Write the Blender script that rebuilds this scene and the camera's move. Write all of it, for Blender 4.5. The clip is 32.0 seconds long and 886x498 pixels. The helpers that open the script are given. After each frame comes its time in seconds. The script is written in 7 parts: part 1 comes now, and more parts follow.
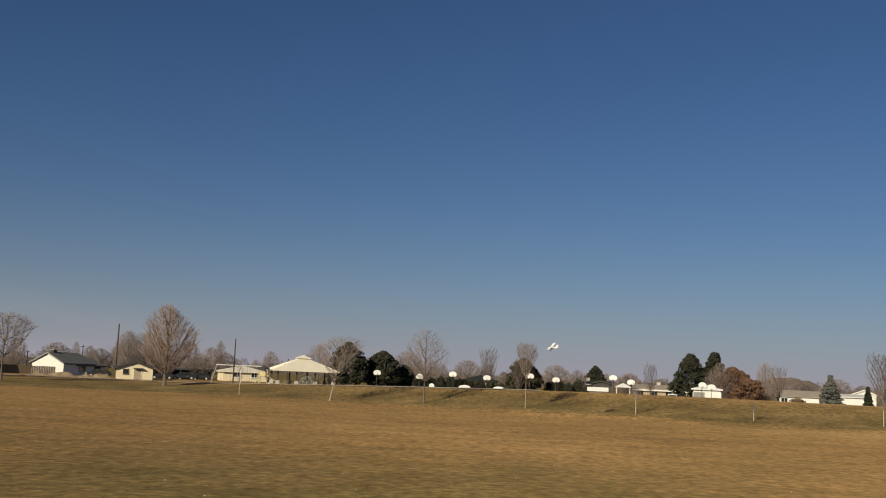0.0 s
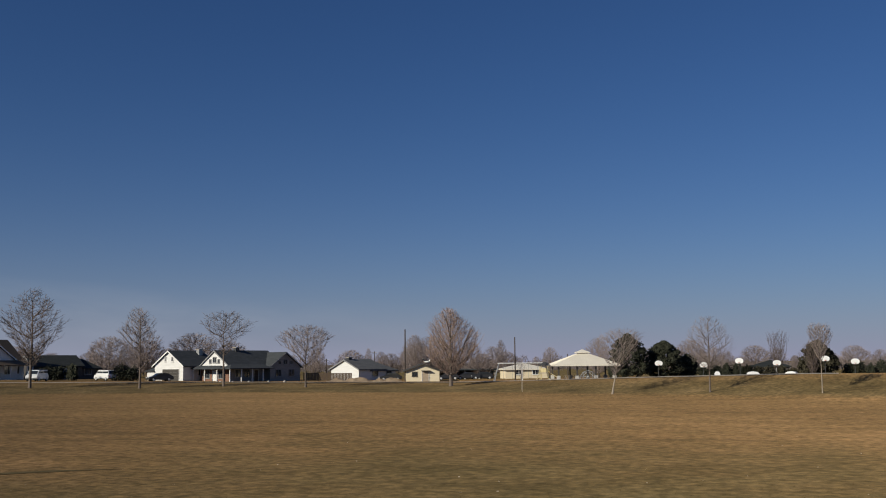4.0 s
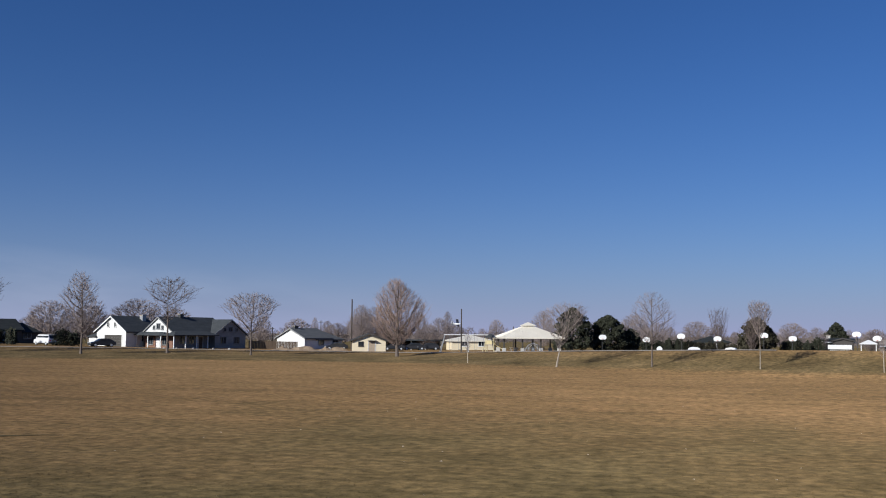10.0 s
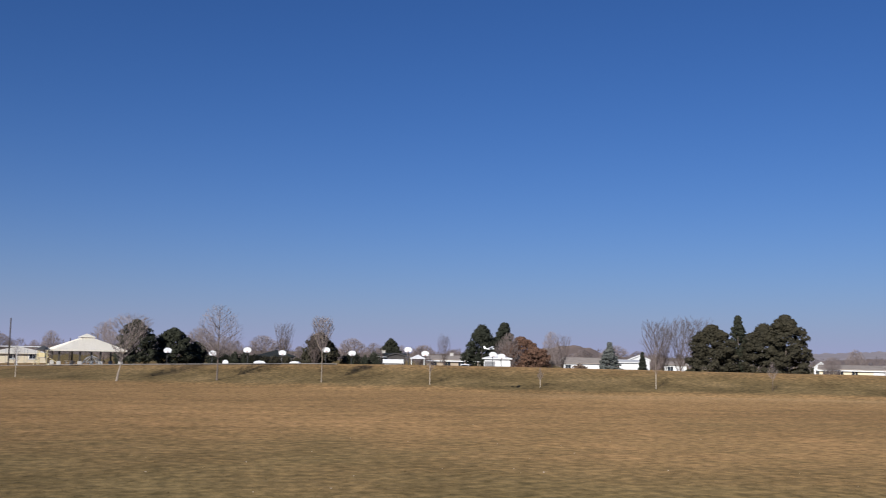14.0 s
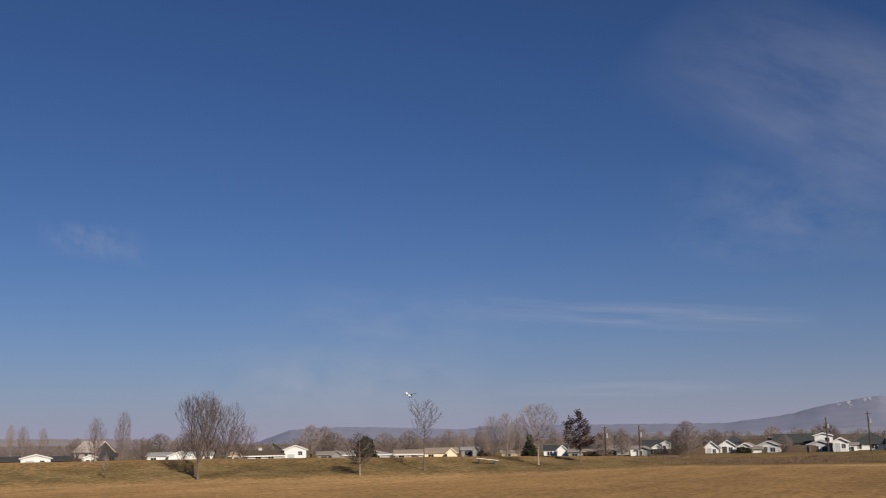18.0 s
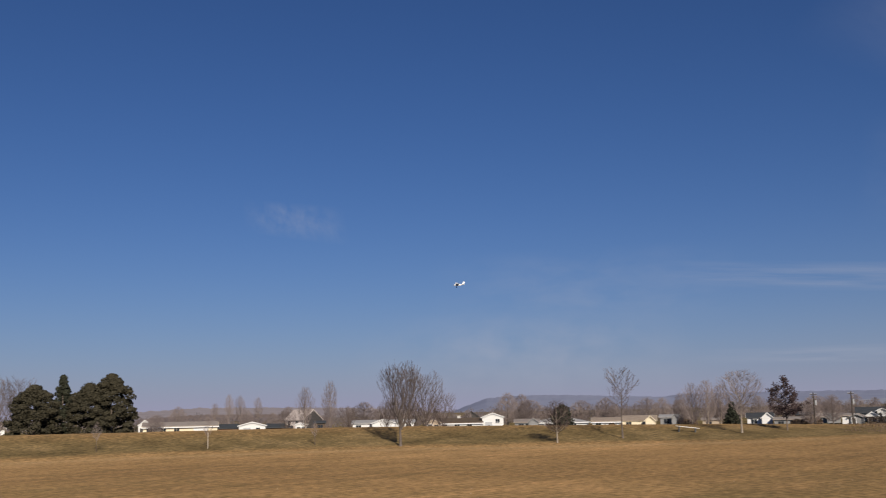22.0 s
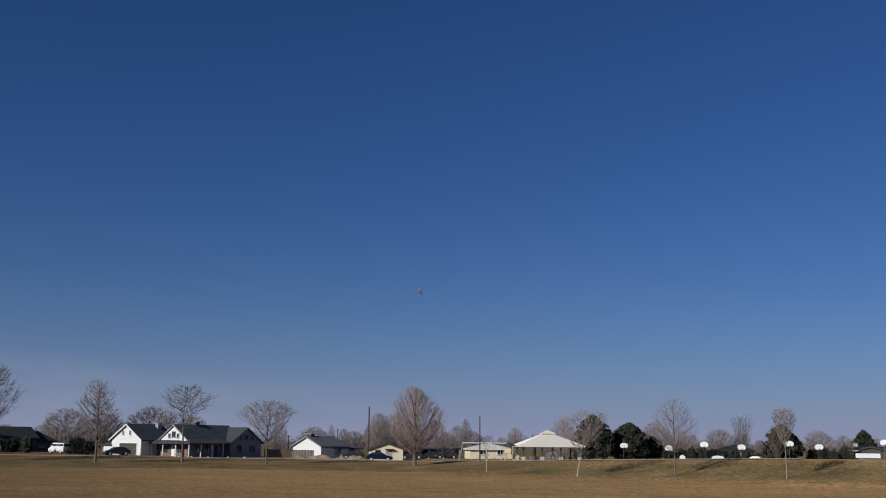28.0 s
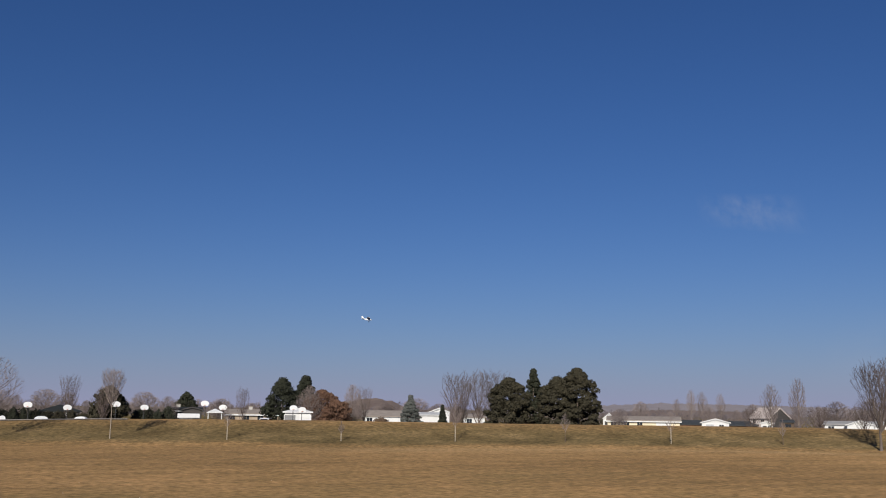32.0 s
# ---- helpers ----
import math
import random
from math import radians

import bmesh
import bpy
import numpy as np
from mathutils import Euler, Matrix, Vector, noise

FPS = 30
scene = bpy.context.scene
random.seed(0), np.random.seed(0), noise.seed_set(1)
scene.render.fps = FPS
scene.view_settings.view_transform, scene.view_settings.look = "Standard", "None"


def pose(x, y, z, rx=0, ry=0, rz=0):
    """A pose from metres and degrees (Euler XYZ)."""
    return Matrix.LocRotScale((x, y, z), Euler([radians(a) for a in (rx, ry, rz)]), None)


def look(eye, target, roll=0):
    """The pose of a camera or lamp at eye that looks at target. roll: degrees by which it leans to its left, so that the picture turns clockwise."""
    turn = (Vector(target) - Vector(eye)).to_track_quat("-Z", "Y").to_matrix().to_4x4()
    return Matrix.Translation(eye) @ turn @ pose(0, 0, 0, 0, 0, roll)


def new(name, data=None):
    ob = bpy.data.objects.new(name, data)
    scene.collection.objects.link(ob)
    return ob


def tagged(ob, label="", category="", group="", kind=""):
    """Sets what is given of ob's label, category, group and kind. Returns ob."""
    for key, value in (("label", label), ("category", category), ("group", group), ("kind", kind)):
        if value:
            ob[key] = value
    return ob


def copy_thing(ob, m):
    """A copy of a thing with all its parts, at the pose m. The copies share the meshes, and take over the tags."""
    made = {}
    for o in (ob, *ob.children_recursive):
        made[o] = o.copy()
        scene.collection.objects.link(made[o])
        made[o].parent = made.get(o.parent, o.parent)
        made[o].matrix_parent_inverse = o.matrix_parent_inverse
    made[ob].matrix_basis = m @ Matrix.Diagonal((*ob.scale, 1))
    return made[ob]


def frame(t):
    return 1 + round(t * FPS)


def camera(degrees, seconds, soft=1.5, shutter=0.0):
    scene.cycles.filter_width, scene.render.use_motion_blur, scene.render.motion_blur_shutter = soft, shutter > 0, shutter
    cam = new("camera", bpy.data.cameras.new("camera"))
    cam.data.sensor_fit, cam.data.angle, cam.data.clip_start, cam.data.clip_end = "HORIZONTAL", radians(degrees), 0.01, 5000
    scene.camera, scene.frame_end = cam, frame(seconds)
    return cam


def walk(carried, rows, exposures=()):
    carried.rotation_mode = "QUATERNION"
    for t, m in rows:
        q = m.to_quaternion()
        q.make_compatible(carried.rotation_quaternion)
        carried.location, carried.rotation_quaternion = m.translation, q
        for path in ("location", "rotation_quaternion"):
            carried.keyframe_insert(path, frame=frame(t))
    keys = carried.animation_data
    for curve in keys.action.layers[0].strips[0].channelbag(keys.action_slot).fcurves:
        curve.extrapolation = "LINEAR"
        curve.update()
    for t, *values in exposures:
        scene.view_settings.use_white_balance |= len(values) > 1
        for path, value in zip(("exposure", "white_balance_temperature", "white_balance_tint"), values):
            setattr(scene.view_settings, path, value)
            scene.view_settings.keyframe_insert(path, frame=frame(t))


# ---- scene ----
# The viewer stands on a low bank at the edge of a park field and turns on the spot.
cam = camera(48.75, 32.0, soft=1.05, shutter=0.12)
EYE = 3.0
# seconds, yaw, pitch, roll in degrees
ROWS = [
    (0.0, -0.31, 7.25, -2.40),
    (0.5, 1.58, 8.03, -3.58),
    (1.0, 6.43, 7.78, -2.37),
    (1.5, 10.69, 6.79, -1.84),
    (2.0, 15.17, 6.67, -0.67),
    (2.5, 17.91, 6.56, -0.35),
    (4.5, 15.48, 6.58, 0.69),
    (5.0, 18.01, 6.00, 0.55),
    (5.5, 20.14, 5.63, 0.83),
    (6.0, 22.14, 5.87, 0.33),
    (6.5, 25.26, 5.89, 0.24),
    (7.0, 30.71, 5.67, 0.16),
    (7.5, 34.76, 5.69, 0.86),
    (8.0, 34.32, 5.50, 1.63),
    (8.5, 20.82, 5.31, 1.80),
    (9.0, 13.17, 4.31, 1.83),
    (9.5, 13.01, 4.35, 0.39),
    (10.0, 12.75, 4.96, -0.49),
    (10.5, 13.07, 5.49, -1.02),
    (11.0, 7.13, 6.36, -1.00),
    (11.5, 3.85, 6.94, -0.64),
    (12.0, 0.11, 8.01, -0.53),
    (12.5, -4.90, 8.37, -2.27),
    (13.0, -6.07, 8.57, -2.73),
    (13.5, -5.83, 7.01, -1.66),
    (14.0, -12.14, 6.07, -0.99),
    (14.5, -19.17, 6.17, -0.60),
    (16.5, -43.89, 9.78, 0.75),
    (17.0, -49.69, 10.94, 2.13),
    (17.5, -54.95, 11.47, 1.96),
    (18.0, -61.15, 11.04, 1.04),
    (18.5, -66.97, 10.39, -0.04),
    (19.0, -68.56, 9.67, 0.27),
    (19.5, -71.58, 9.73, 0.12),
    (20.0, -71.84, 9.45, 0.38),
    (20.5, -73.16, 9.27, 0.33),
    (21.0, -64.74, 9.44, 0.72),
    (21.5, -57.09, 9.11, 1.14),
    (22.0, -49.86, 9.43, 1.15),
    (22.5, -42.22, 8.95, 0.39),
    (23.0, -35.95, 8.63, 0.16),
    (23.5, -31.16, 8.59, 0.13),
    (24.0, -24.77, 8.70, -0.09),
    (24.5, -18.89, 8.33, -0.36),
    (25.0, -12.78, 8.44, -1.14),
    (25.5, -4.64, 8.92, -0.68),
    (26.0, 0.61, 9.40, -0.22),
    (26.5, 7.79, 9.12, -0.48),
    (28.5, 13.90, 11.54, -0.52),
    (29.0, 9.70, 10.67, -0.06),
    (29.5, 4.52, 10.55, 0.04),
    (30.0, -2.51, 10.52, 0.27),
    (30.5, -9.47, 10.55, 0.43),
    (31.0, -16.69, 10.23, 0.11),
    (31.5, -21.20, 9.64, -0.20),
    (32.0, -23.63, 9.29, -0.64),
]
# seconds, stops, white balance in kelvin and tint
EXPOSURES = [
    (0.0, -0.02, 8050, 3), (1.0, -0.07, 7700, 4), (2.0, -0.08, 7400, 5), (4.5, -0.12, 6550, 6), (6.0, -0.12, 6320, 7), (7.0, 0.26, 6200, 8), (8.0, 0.32, 6100, 8), (9.0, 0.22, 6050, 8), (11.0, 0.18, 5820, 9), (14.0, 0.18, 5980, 11),
    (17.0, 0.01, 6850, 12), (19.0, 0.0, 7050, 13), (21.0, -0.01, 6980, 13), (23.0, -0.05, 6480, 10), (24.0, -0.11, 6300, 9), (25.0, -0.1, 6170, 9), (26.0, -0.14, 6070, 8), (29.0, -0.2, 6020, 8), (30.0, -0.15, 6120, 9), (32.0, -0.06, 6320, 10),
]
walk(cam, [(t, pose(0, 0, EYE, 90 + pitch, roll, yaw)) for t, yaw, pitch, roll in ROWS], EXPOSURES)

# ---- world and sun: a low winter sun behind the viewer's left shoulder ----
SUN_BEARING, SUN_HEIGHT = 145.0, 25.0
world = bpy.data.worlds.new("world")
scene.world = world
world.use_nodes = True
wn = world.node_tree.nodes
sky = wn.new("ShaderNodeTexSky")
sky.sky_type = "NISHITA"
sky.sun_disc = False
sky.sun_elevation = radians(SUN_HEIGHT)
sky.sun_rotation = radians(360 - SUN_BEARING)
sky.air_density, sky.dust_density, sky.ozone_density = 1.0, 0.2, 3.0
SKY_TINT, HAZE, HAZE_DEPTH = (0.258, 0.41, 0.675), (3.6, 3.66, 5.3), 0.064
wn["Background"].inputs["Strength"].default_value = 0.085
wl = world.node_tree.links
tint = wn.new("ShaderNodeMix")
tint.data_type, tint.blend_type = "RGBA", "MULTIPLY"
tint.inputs[0].default_value = 1.0
tint.inputs[7].default_value = (*SKY_TINT, 1)
wl.new(sky.outputs["Color"], tint.inputs[6])
# haze that thins with height above the horizon, all round
geo, axes, lift, depth, fade = wn.new("ShaderNodeTexCoord"), wn.new("ShaderNodeSeparateXYZ"), wn.new("ShaderNodeMath"), wn.new("ShaderNodeMath"), wn.new("ShaderNodeMath")
lift.operation, depth.operation, fade.operation = "ABSOLUTE", "MULTIPLY", "EXPONENT"
depth.inputs[1].default_value = -1 / HAZE_DEPTH
wl.new(geo.outputs["Generated"], axes.inputs[0]), wl.new(axes.outputs["Z"], lift.inputs[0]), wl.new(lift.outputs[0], depth.inputs[0]), wl.new(depth.outputs[0], fade.inputs[0])
haze = wn.new("ShaderNodeMix")
haze.data_type = "RGBA"
haze.inputs[7].default_value = (*HAZE, 1)
wl.new(fade.outputs[0], haze.inputs[0]), wl.new(tint.outputs[2], haze.inputs[6]), wl.new(haze.outputs[2], wn["Background"].inputs["Color"])
sun = new("sun", bpy.data.lights.new("sun", "SUN"))
sun.data.energy, sun.data.angle, sun.data.color = 4.6, radians(0.53), (1.0, 0.93, 0.82)
sun_way = Vector((-math.sin(radians(SUN_BEARING)) * math.cos(radians(SUN_HEIGHT)), math.cos(radians(SUN_BEARING)) * math.cos(radians(SUN_HEIGHT)), math.sin(radians(SUN_HEIGHT))))
sun.matrix_world = look(sun_way * 100, (0, 0, 0))


# ---- materials ----
def material(name, low, high, rough=0.8, scale=4.0, fine=40.0, bump=0.2, metal=0.0, amount=0.5, gloss=0.3, stretch=(1, 1, 1), vary=0.0):
    """A surface that varies between two colours at a coarse and a fine scale."""
    m = bpy.data.materials.new(name)
    m.use_nodes = True
    n, l = m.node_tree.nodes, m.node_tree.links
    b = n["Principled BSDF"]
    co = n.new("ShaderNodeTexCoord")
    mp = n.new("ShaderNodeMapping")
    mp.inputs["Scale"].default_value = stretch
    l.new(co.outputs["Object"], mp.inputs["Vector"])
    a, c = n.new("ShaderNodeTexNoise"), n.new("ShaderNodeTexNoise")
    a.inputs["Scale"].default_value, c.inputs["Scale"].default_value = scale, fine
    a.inputs["Detail"].default_value = c.inputs["Detail"].default_value = 4
    l.new(mp.outputs[0], a.inputs["Vector"]), l.new(mp.outputs[0], c.inputs["Vector"])
    mix = n.new("ShaderNodeMath")
    mix.operation = "MULTIPLY_ADD"
    mix.inputs[1].default_value = amount
    l.new(c.outputs["Fac"], mix.inputs[0])
    sc = n.new("ShaderNodeMath")
    sc.operation = "MULTIPLY"
    sc.inputs[1].default_value = 1 - amount
    l.new(a.outputs["Fac"], sc.inputs[0]), l.new(sc.outputs[0], mix.inputs[2])
    last = mix
    if vary:
        info, ad = n.new("ShaderNodeObjectInfo"), n.new("ShaderNodeMath")
        ad.operation = "MULTIPLY_ADD"
        ad.inputs[1].default_value = vary
        l.new(info.outputs["Random"], ad.inputs[0]), l.new(mix.outputs[0], ad.inputs[2])
        last = ad
    ramp = n.new("ShaderNodeValToRGB")
    ramp.color_ramp.elements[0].position, ramp.color_ramp.elements[1].position = 0.32, 0.68 + vary
    ramp.color_ramp.elements[0].color, ramp.color_ramp.elements[1].color = (*low, 1), (*high, 1)
    l.new(last.outputs[0], ramp.inputs[0]), l.new(ramp.outputs[0], b.inputs["Base Color"])
    b.inputs["Roughness"].default_value, b.inputs["Metallic"].default_value = rough, metal
    b.inputs["Specular IOR Level"].default_value = gloss
    if bump:
        bp = n.new("ShaderNodeBump")
        bp.inputs["Strength"].default_value, bp.inputs["Distance"].default_value = bump, 0.02
        l.new(c.outputs["Fac"], bp.inputs["Height"]), l.new(bp.outputs[0], b.inputs["Normal"])
    return m


def grass_material():
    """Dormant turf: straw and olive patches, broad mowing stripes, tufts and thatch."""
    m = bpy.data.materials.new("dormant_grass")
    m.use_nodes = True
    n, l = m.node_tree.nodes, m.node_tree.links
    b = n["Principled BSDF"]
    co = n.new("ShaderNodeTexCoord")

    def noise_at(scale, detail, stretch=(1, 1, 1), rough=0.6):
        mp, t = n.new("ShaderNodeMapping"), n.new("ShaderNodeTexNoise")
        mp.inputs["Scale"].default_value = stretch
        t.inputs["Scale"].default_value, t.inputs["Detail"].default_value, t.inputs["Roughness"].default_value = scale, detail, rough
        l.new(co.outputs["Object"], mp.inputs["Vector"]), l.new(mp.outputs[0], t.inputs["Vector"])
        return t.outputs["Fac"]

    def ramp(fac, stops):
        r = n.new("ShaderNodeValToRGB")
        while len(r.color_ramp.elements) < len(stops):
            r.color_ramp.elements.new(0.5)
        for e, (p, c) in zip(r.color_ramp.elements, stops):
            e.position, e.color = p, (*c, 1)
        l.new(fac, r.inputs[0])
        return r.outputs[0]

    def blend(kind, fac, a, c):
        x = n.new("ShaderNodeMix")
        x.data_type, x.blend_type = "RGBA", kind
        x.inputs[0].default_value = fac
        l.new(a, x.inputs[6]), l.new(c, x.inputs[7])
        return x

    broad = ramp(noise_at(0.035, 4), [(0.34, (0.184, 0.115, 0.057)), (0.5, (0.229, 0.142, 0.07)), (0.66, (0.272, 0.168, 0.084))])
    patch = ramp(noise_at(0.45, 4), [(0.3, (0.8, 0.83, 0.78)), (0.7, (1.16, 1.13, 1.08))])
    tuft = ramp(noise_at(2.6, 5, (1, 1, 1), 0.64), [(0.34, (0.46, 0.475, 0.45)), (0.5, (0.84, 0.84, 0.82)), (0.66, (1.3, 1.26, 1.2))])
    mown = ramp(noise_at(0.5, 3, (0.07, 1, 1), 0.5), [(0.36, (0.89, 0.9, 0.89)), (0.64, (1.09, 1.08, 1.06))])
    plain = blend("MULTIPLY", 1.0, broad, mown)
    one = blend("MULTIPLY", 1.0, plain.outputs[2], patch)
    slope = n.new("ShaderNodeAttribute")
    slope.attribute_name = "bank"
    green = ramp(noise_at(0.26, 6), [(0.32, (0.078, 0.057, 0.027)), (0.5, (0.128, 0.093, 0.044)), (0.68, (0.188, 0.132, 0.066))])
    on_bank = blend("MIX", 0.5, one.outputs[2], green)
    l.new(slope.outputs["Fac"], on_bank.inputs[0])
    near = n.new("ShaderNodeAttribute")
    near.attribute_name = "greener"
    olive = ramp(noise_at(0.3, 4), [(0.32, (0.092, 0.07, 0.031)), (0.68, (0.165, 0.121, 0.056))])
    on_near = blend("MIX", 0.5, on_bank.outputs[2], olive)
    l.new(near.outputs["Fac"], on_near.inputs[0])
    worn = n.new("ShaderNodeAttribute")
    worn.attribute_name = "worn"
    pale = ramp(noise_at(0.5, 4), [(0.3, (0.31, 0.22, 0.12)), (0.7, (0.42, 0.3, 0.17))])
    on_track = blend("MIX", 0.5, on_near.outputs[2], pale)
    l.new(worn.outputs["Fac"], on_track.inputs[0])
    two = blend("MULTIPLY", 0.9, on_track.outputs[2], tuft)
    l.new(two.outputs[2], b.inputs["Base Color"])
    b.inputs["Roughness"].default_value = 0.95
    b.inputs["Diffuse Roughness"].default_value = 1.0
    b.inputs["Specular IOR Level"].default_value = 0.05
    bp = n.new("ShaderNodeBump")
    bp.inputs["Strength"].default_value, bp.inputs["Distance"].default_value = 0.9, 0.13
    l.new(noise_at(1.8, 4, (1, 1, 1), 0.6), bp.inputs["Height"]), l.new(bp.outputs[0], b.inputs["Normal"])
    return m


GRASS = grass_material()
ASPHALT = material("asphalt", (0.09, 0.085, 0.08), (0.16, 0.15, 0.14), 0.9, 0.3, 12)
CONCRETE = material("concrete", (0.36, 0.31, 0.25), (0.5, 0.44, 0.36), 0.95, 0.6, 14, gloss=0.03)
DIRT = material("bare_earth", (0.22, 0.16, 0.1), (0.38, 0.28, 0.19), 0.95, 0.4, 6, 0.5)
WHITE = material("white_siding", (0.66, 0.65, 0.62), (0.8, 0.79, 0.77), 0.6, 0.5, 9, 0.1, stretch=(1, 1, 6))
GREY_SIDING = material("grey_siding", (0.19, 0.19, 0.19), (0.29, 0.285, 0.28), 0.65, 0.5, 9, 0.1, stretch=(1, 1, 6))
CREAM = material("cream_siding", (0.74, 0.63, 0.43), (0.84, 0.73, 0.53), 0.65, 0.5, 9, 0.1, stretch=(1, 1, 6))
TAN = material("tan_siding", (0.36, 0.28, 0.2), (0.48, 0.38, 0.28), 0.7, 0.5, 9, 0.1, stretch=(1, 1, 6))
SLATE_BLUE = material("slate_blue_siding", (0.016, 0.02, 0.022), (0.03, 0.036, 0.04), 0.7, 0.5, 9, 0.1, stretch=(1, 1, 6))
BRICK = material("brown_brick", (0.17, 0.09, 0.06), (0.3, 0.17, 0.12), 0.85, 1.0, 12, 0.3)
STONE = material("pale_quoin_stone", (0.42, 0.4, 0.37), (0.6, 0.58, 0.54), 0.8, 1.0, 8, 0.3)
ROOF_DARK = material("charcoal_shingles", (0.035, 0.04, 0.042), (0.075, 0.08, 0.085), 0.9, 0.7, 6, 0.4, stretch=(1, 1, 4))
ROOF_GREEN = material("green_shingles", (0.04, 0.046, 0.045), (0.075, 0.083, 0.08), 0.9, 0.7, 6, 0.4, stretch=(1, 1, 4))
ROOF_BROWN = material("brown_shingles", (0.075, 0.055, 0.038), (0.15, 0.11, 0.075), 0.9, 0.7, 6, 0.4, stretch=(1, 1, 4))
ROOF_TAN = material("weathered_tan_shingles", (0.24, 0.2, 0.17), (0.38, 0.33, 0.28), 0.9, 0.7, 6, 0.4, stretch=(1, 1, 4))
ROOF_CREAM = material("cream_metal_roof", (0.72, 0.66, 0.54), (0.84, 0.78, 0.66), 0.5, 0.4, 5, 0.1)
ROOF_PALE = material("pale_grey_shingles", (0.3, 0.29, 0.28), (0.44, 0.43, 0.41), 0.9, 0.7, 6, 0.4, stretch=(1, 1, 4))
ROOF_SUNNY = material("light_tan_shingles", (0.27, 0.21, 0.16), (0.42, 0.34, 0.26), 0.9, 0.7, 6, 0.4, stretch=(1, 1, 4))
ROOF_WHITE = material("white_metal_roof", (0.58, 0.57, 0.54), (0.7, 0.69, 0.66), 0.55, 0.5, 6, 0.1)
ROOF_PINK = material("pale_pinkish_shingles", (0.42, 0.35, 0.31), (0.56, 0.48, 0.43), 0.9, 0.7, 6, 0.4, stretch=(1, 1, 4))
PINK_WALL = material("pale_pinkish_siding", (0.6, 0.52, 0.47), (0.72, 0.64, 0.58), 0.7, 0.5, 9, 0.1, stretch=(1, 1, 6))
BROWN_WALL = material("brown_stucco", (0.12, 0.09, 0.066), (0.2, 0.155, 0.115), 0.85, 0.6, 9, 0.2)
DUSKY = material("dusky_brown_siding", (0.045, 0.04, 0.037), (0.085, 0.077, 0.072), 0.7, 0.5, 9, 0.1, stretch=(1, 1, 6))
PALE_GREY = material("pale_grey_siding", (0.4, 0.41, 0.42), (0.52, 0.53, 0.54), 0.65, 0.5, 9, 0.1, stretch=(1, 1, 6))
TRIM = material("white_trim_paint", (0.72, 0.71, 0.68), (0.82, 0.81, 0.79), 0.5, 1.0, 12, 0.05)
DARK_TRIM = material("dark_trim_paint", (0.05, 0.045, 0.04), (0.09, 0.08, 0.07), 0.6, 1.0, 12, 0.05)
BARK = material("grey_brown_bark", (0.085, 0.066, 0.053), (0.22, 0.175, 0.145), 0.9, 2.0, 18, 0.6, stretch=(1, 1, 0.3), vary=0.1)
PALE_BARK = material("pale_bark", (0.24, 0.195, 0.15), (0.4, 0.33, 0.26), 0.9, 2.0, 18, 0.5, stretch=(1, 1, 0.3))
TWIG = material("bare_twigs", (0.09, 0.068, 0.058), (0.19, 0.145, 0.126), 0.9, 0.6, 6, 0, vary=0.15)
PALE_TWIG = material("pale_bare_twigs", (0.19, 0.15, 0.135), (0.33, 0.265, 0.24), 0.9, 0.6, 6, 0, vary=0.15)
PINK_TWIG = material("pinkish_twigs", (0.22, 0.15, 0.115), (0.42, 0.3, 0.24), 0.9, 0.6, 6, 0)
NEEDLES = material("dark_conifer_needles", (0.018, 0.021, 0.013), (0.05, 0.052, 0.031), 0.8, 0.7, 5, 0, vary=0.15)
OLIVE_NEEDLES = material("olive_pine_needles", (0.025, 0.023, 0.013), (0.07, 0.06, 0.035), 0.8, 0.7, 5, 0, vary=0.1)
BLUE_NEEDLES = material("grey_blue_spruce_needles", (0.08, 0.088, 0.078), (0.185, 0.19, 0.172), 0.8, 0.7, 5, 0)
RUSSET = material("russet_dead_leaves", (0.095, 0.052, 0.032), (0.225, 0.125, 0.08), 0.8, 0.8, 6, 0)
DRY_LEAF = material("dry_pinkish_tan_leaves", (0.28, 0.19, 0.145), (0.48, 0.35, 0.28), 0.8, 0.8, 6, 0)
PURPLE_LEAF = material("dark_purple_leaves", (0.022, 0.013, 0.014), (0.066, 0.04, 0.036), 0.8, 0.8, 6, 0)
POLE_WOOD = material("creosoted_pole_wood", (0.045, 0.035, 0.03), (0.1, 0.08, 0.065), 0.9, 2, 14, 0.4, stretch=(1, 1, 0.2))
FENCE_WOOD = material("weathered_fence_wood", (0.085, 0.058, 0.04), (0.16, 0.115, 0.083), 0.9, 1.0, 10, 0.3, stretch=(1, 1, 0.3))
PLANK = material("sun_bleached_planks", (0.38, 0.31, 0.24), (0.56, 0.48, 0.38), 0.85, 1.0, 10, 0.3)
STEEL = material("galvanised_steel", (0.3, 0.3, 0.3), (0.45, 0.45, 0.45), 0.5, 2, 20, 0.05, metal=0.6)
DARK_STEEL = material("dark_painted_steel", (0.04, 0.04, 0.04), (0.08, 0.08, 0.08), 0.5, 2, 20, 0.05)
BOARD = material("white_backboard_enamel", (0.78, 0.78, 0.76), (0.85, 0.85, 0.84), 0.35, 2, 20, 0.02)
ORANGE = material("orange_rim_paint", (0.45, 0.1, 0.02), (0.6, 0.16, 0.04), 0.5, 2, 20, 0.02)
YELLOW = material("yellow_playground_paint", (0.58, 0.48, 0.24), (0.72, 0.6, 0.34), 0.5, 2, 20, 0.02)
GLASS = material("window_glass", (0.02, 0.025, 0.03), (0.035, 0.04, 0.05), 0.08, 0.5, 3, 0, gloss=0.6)
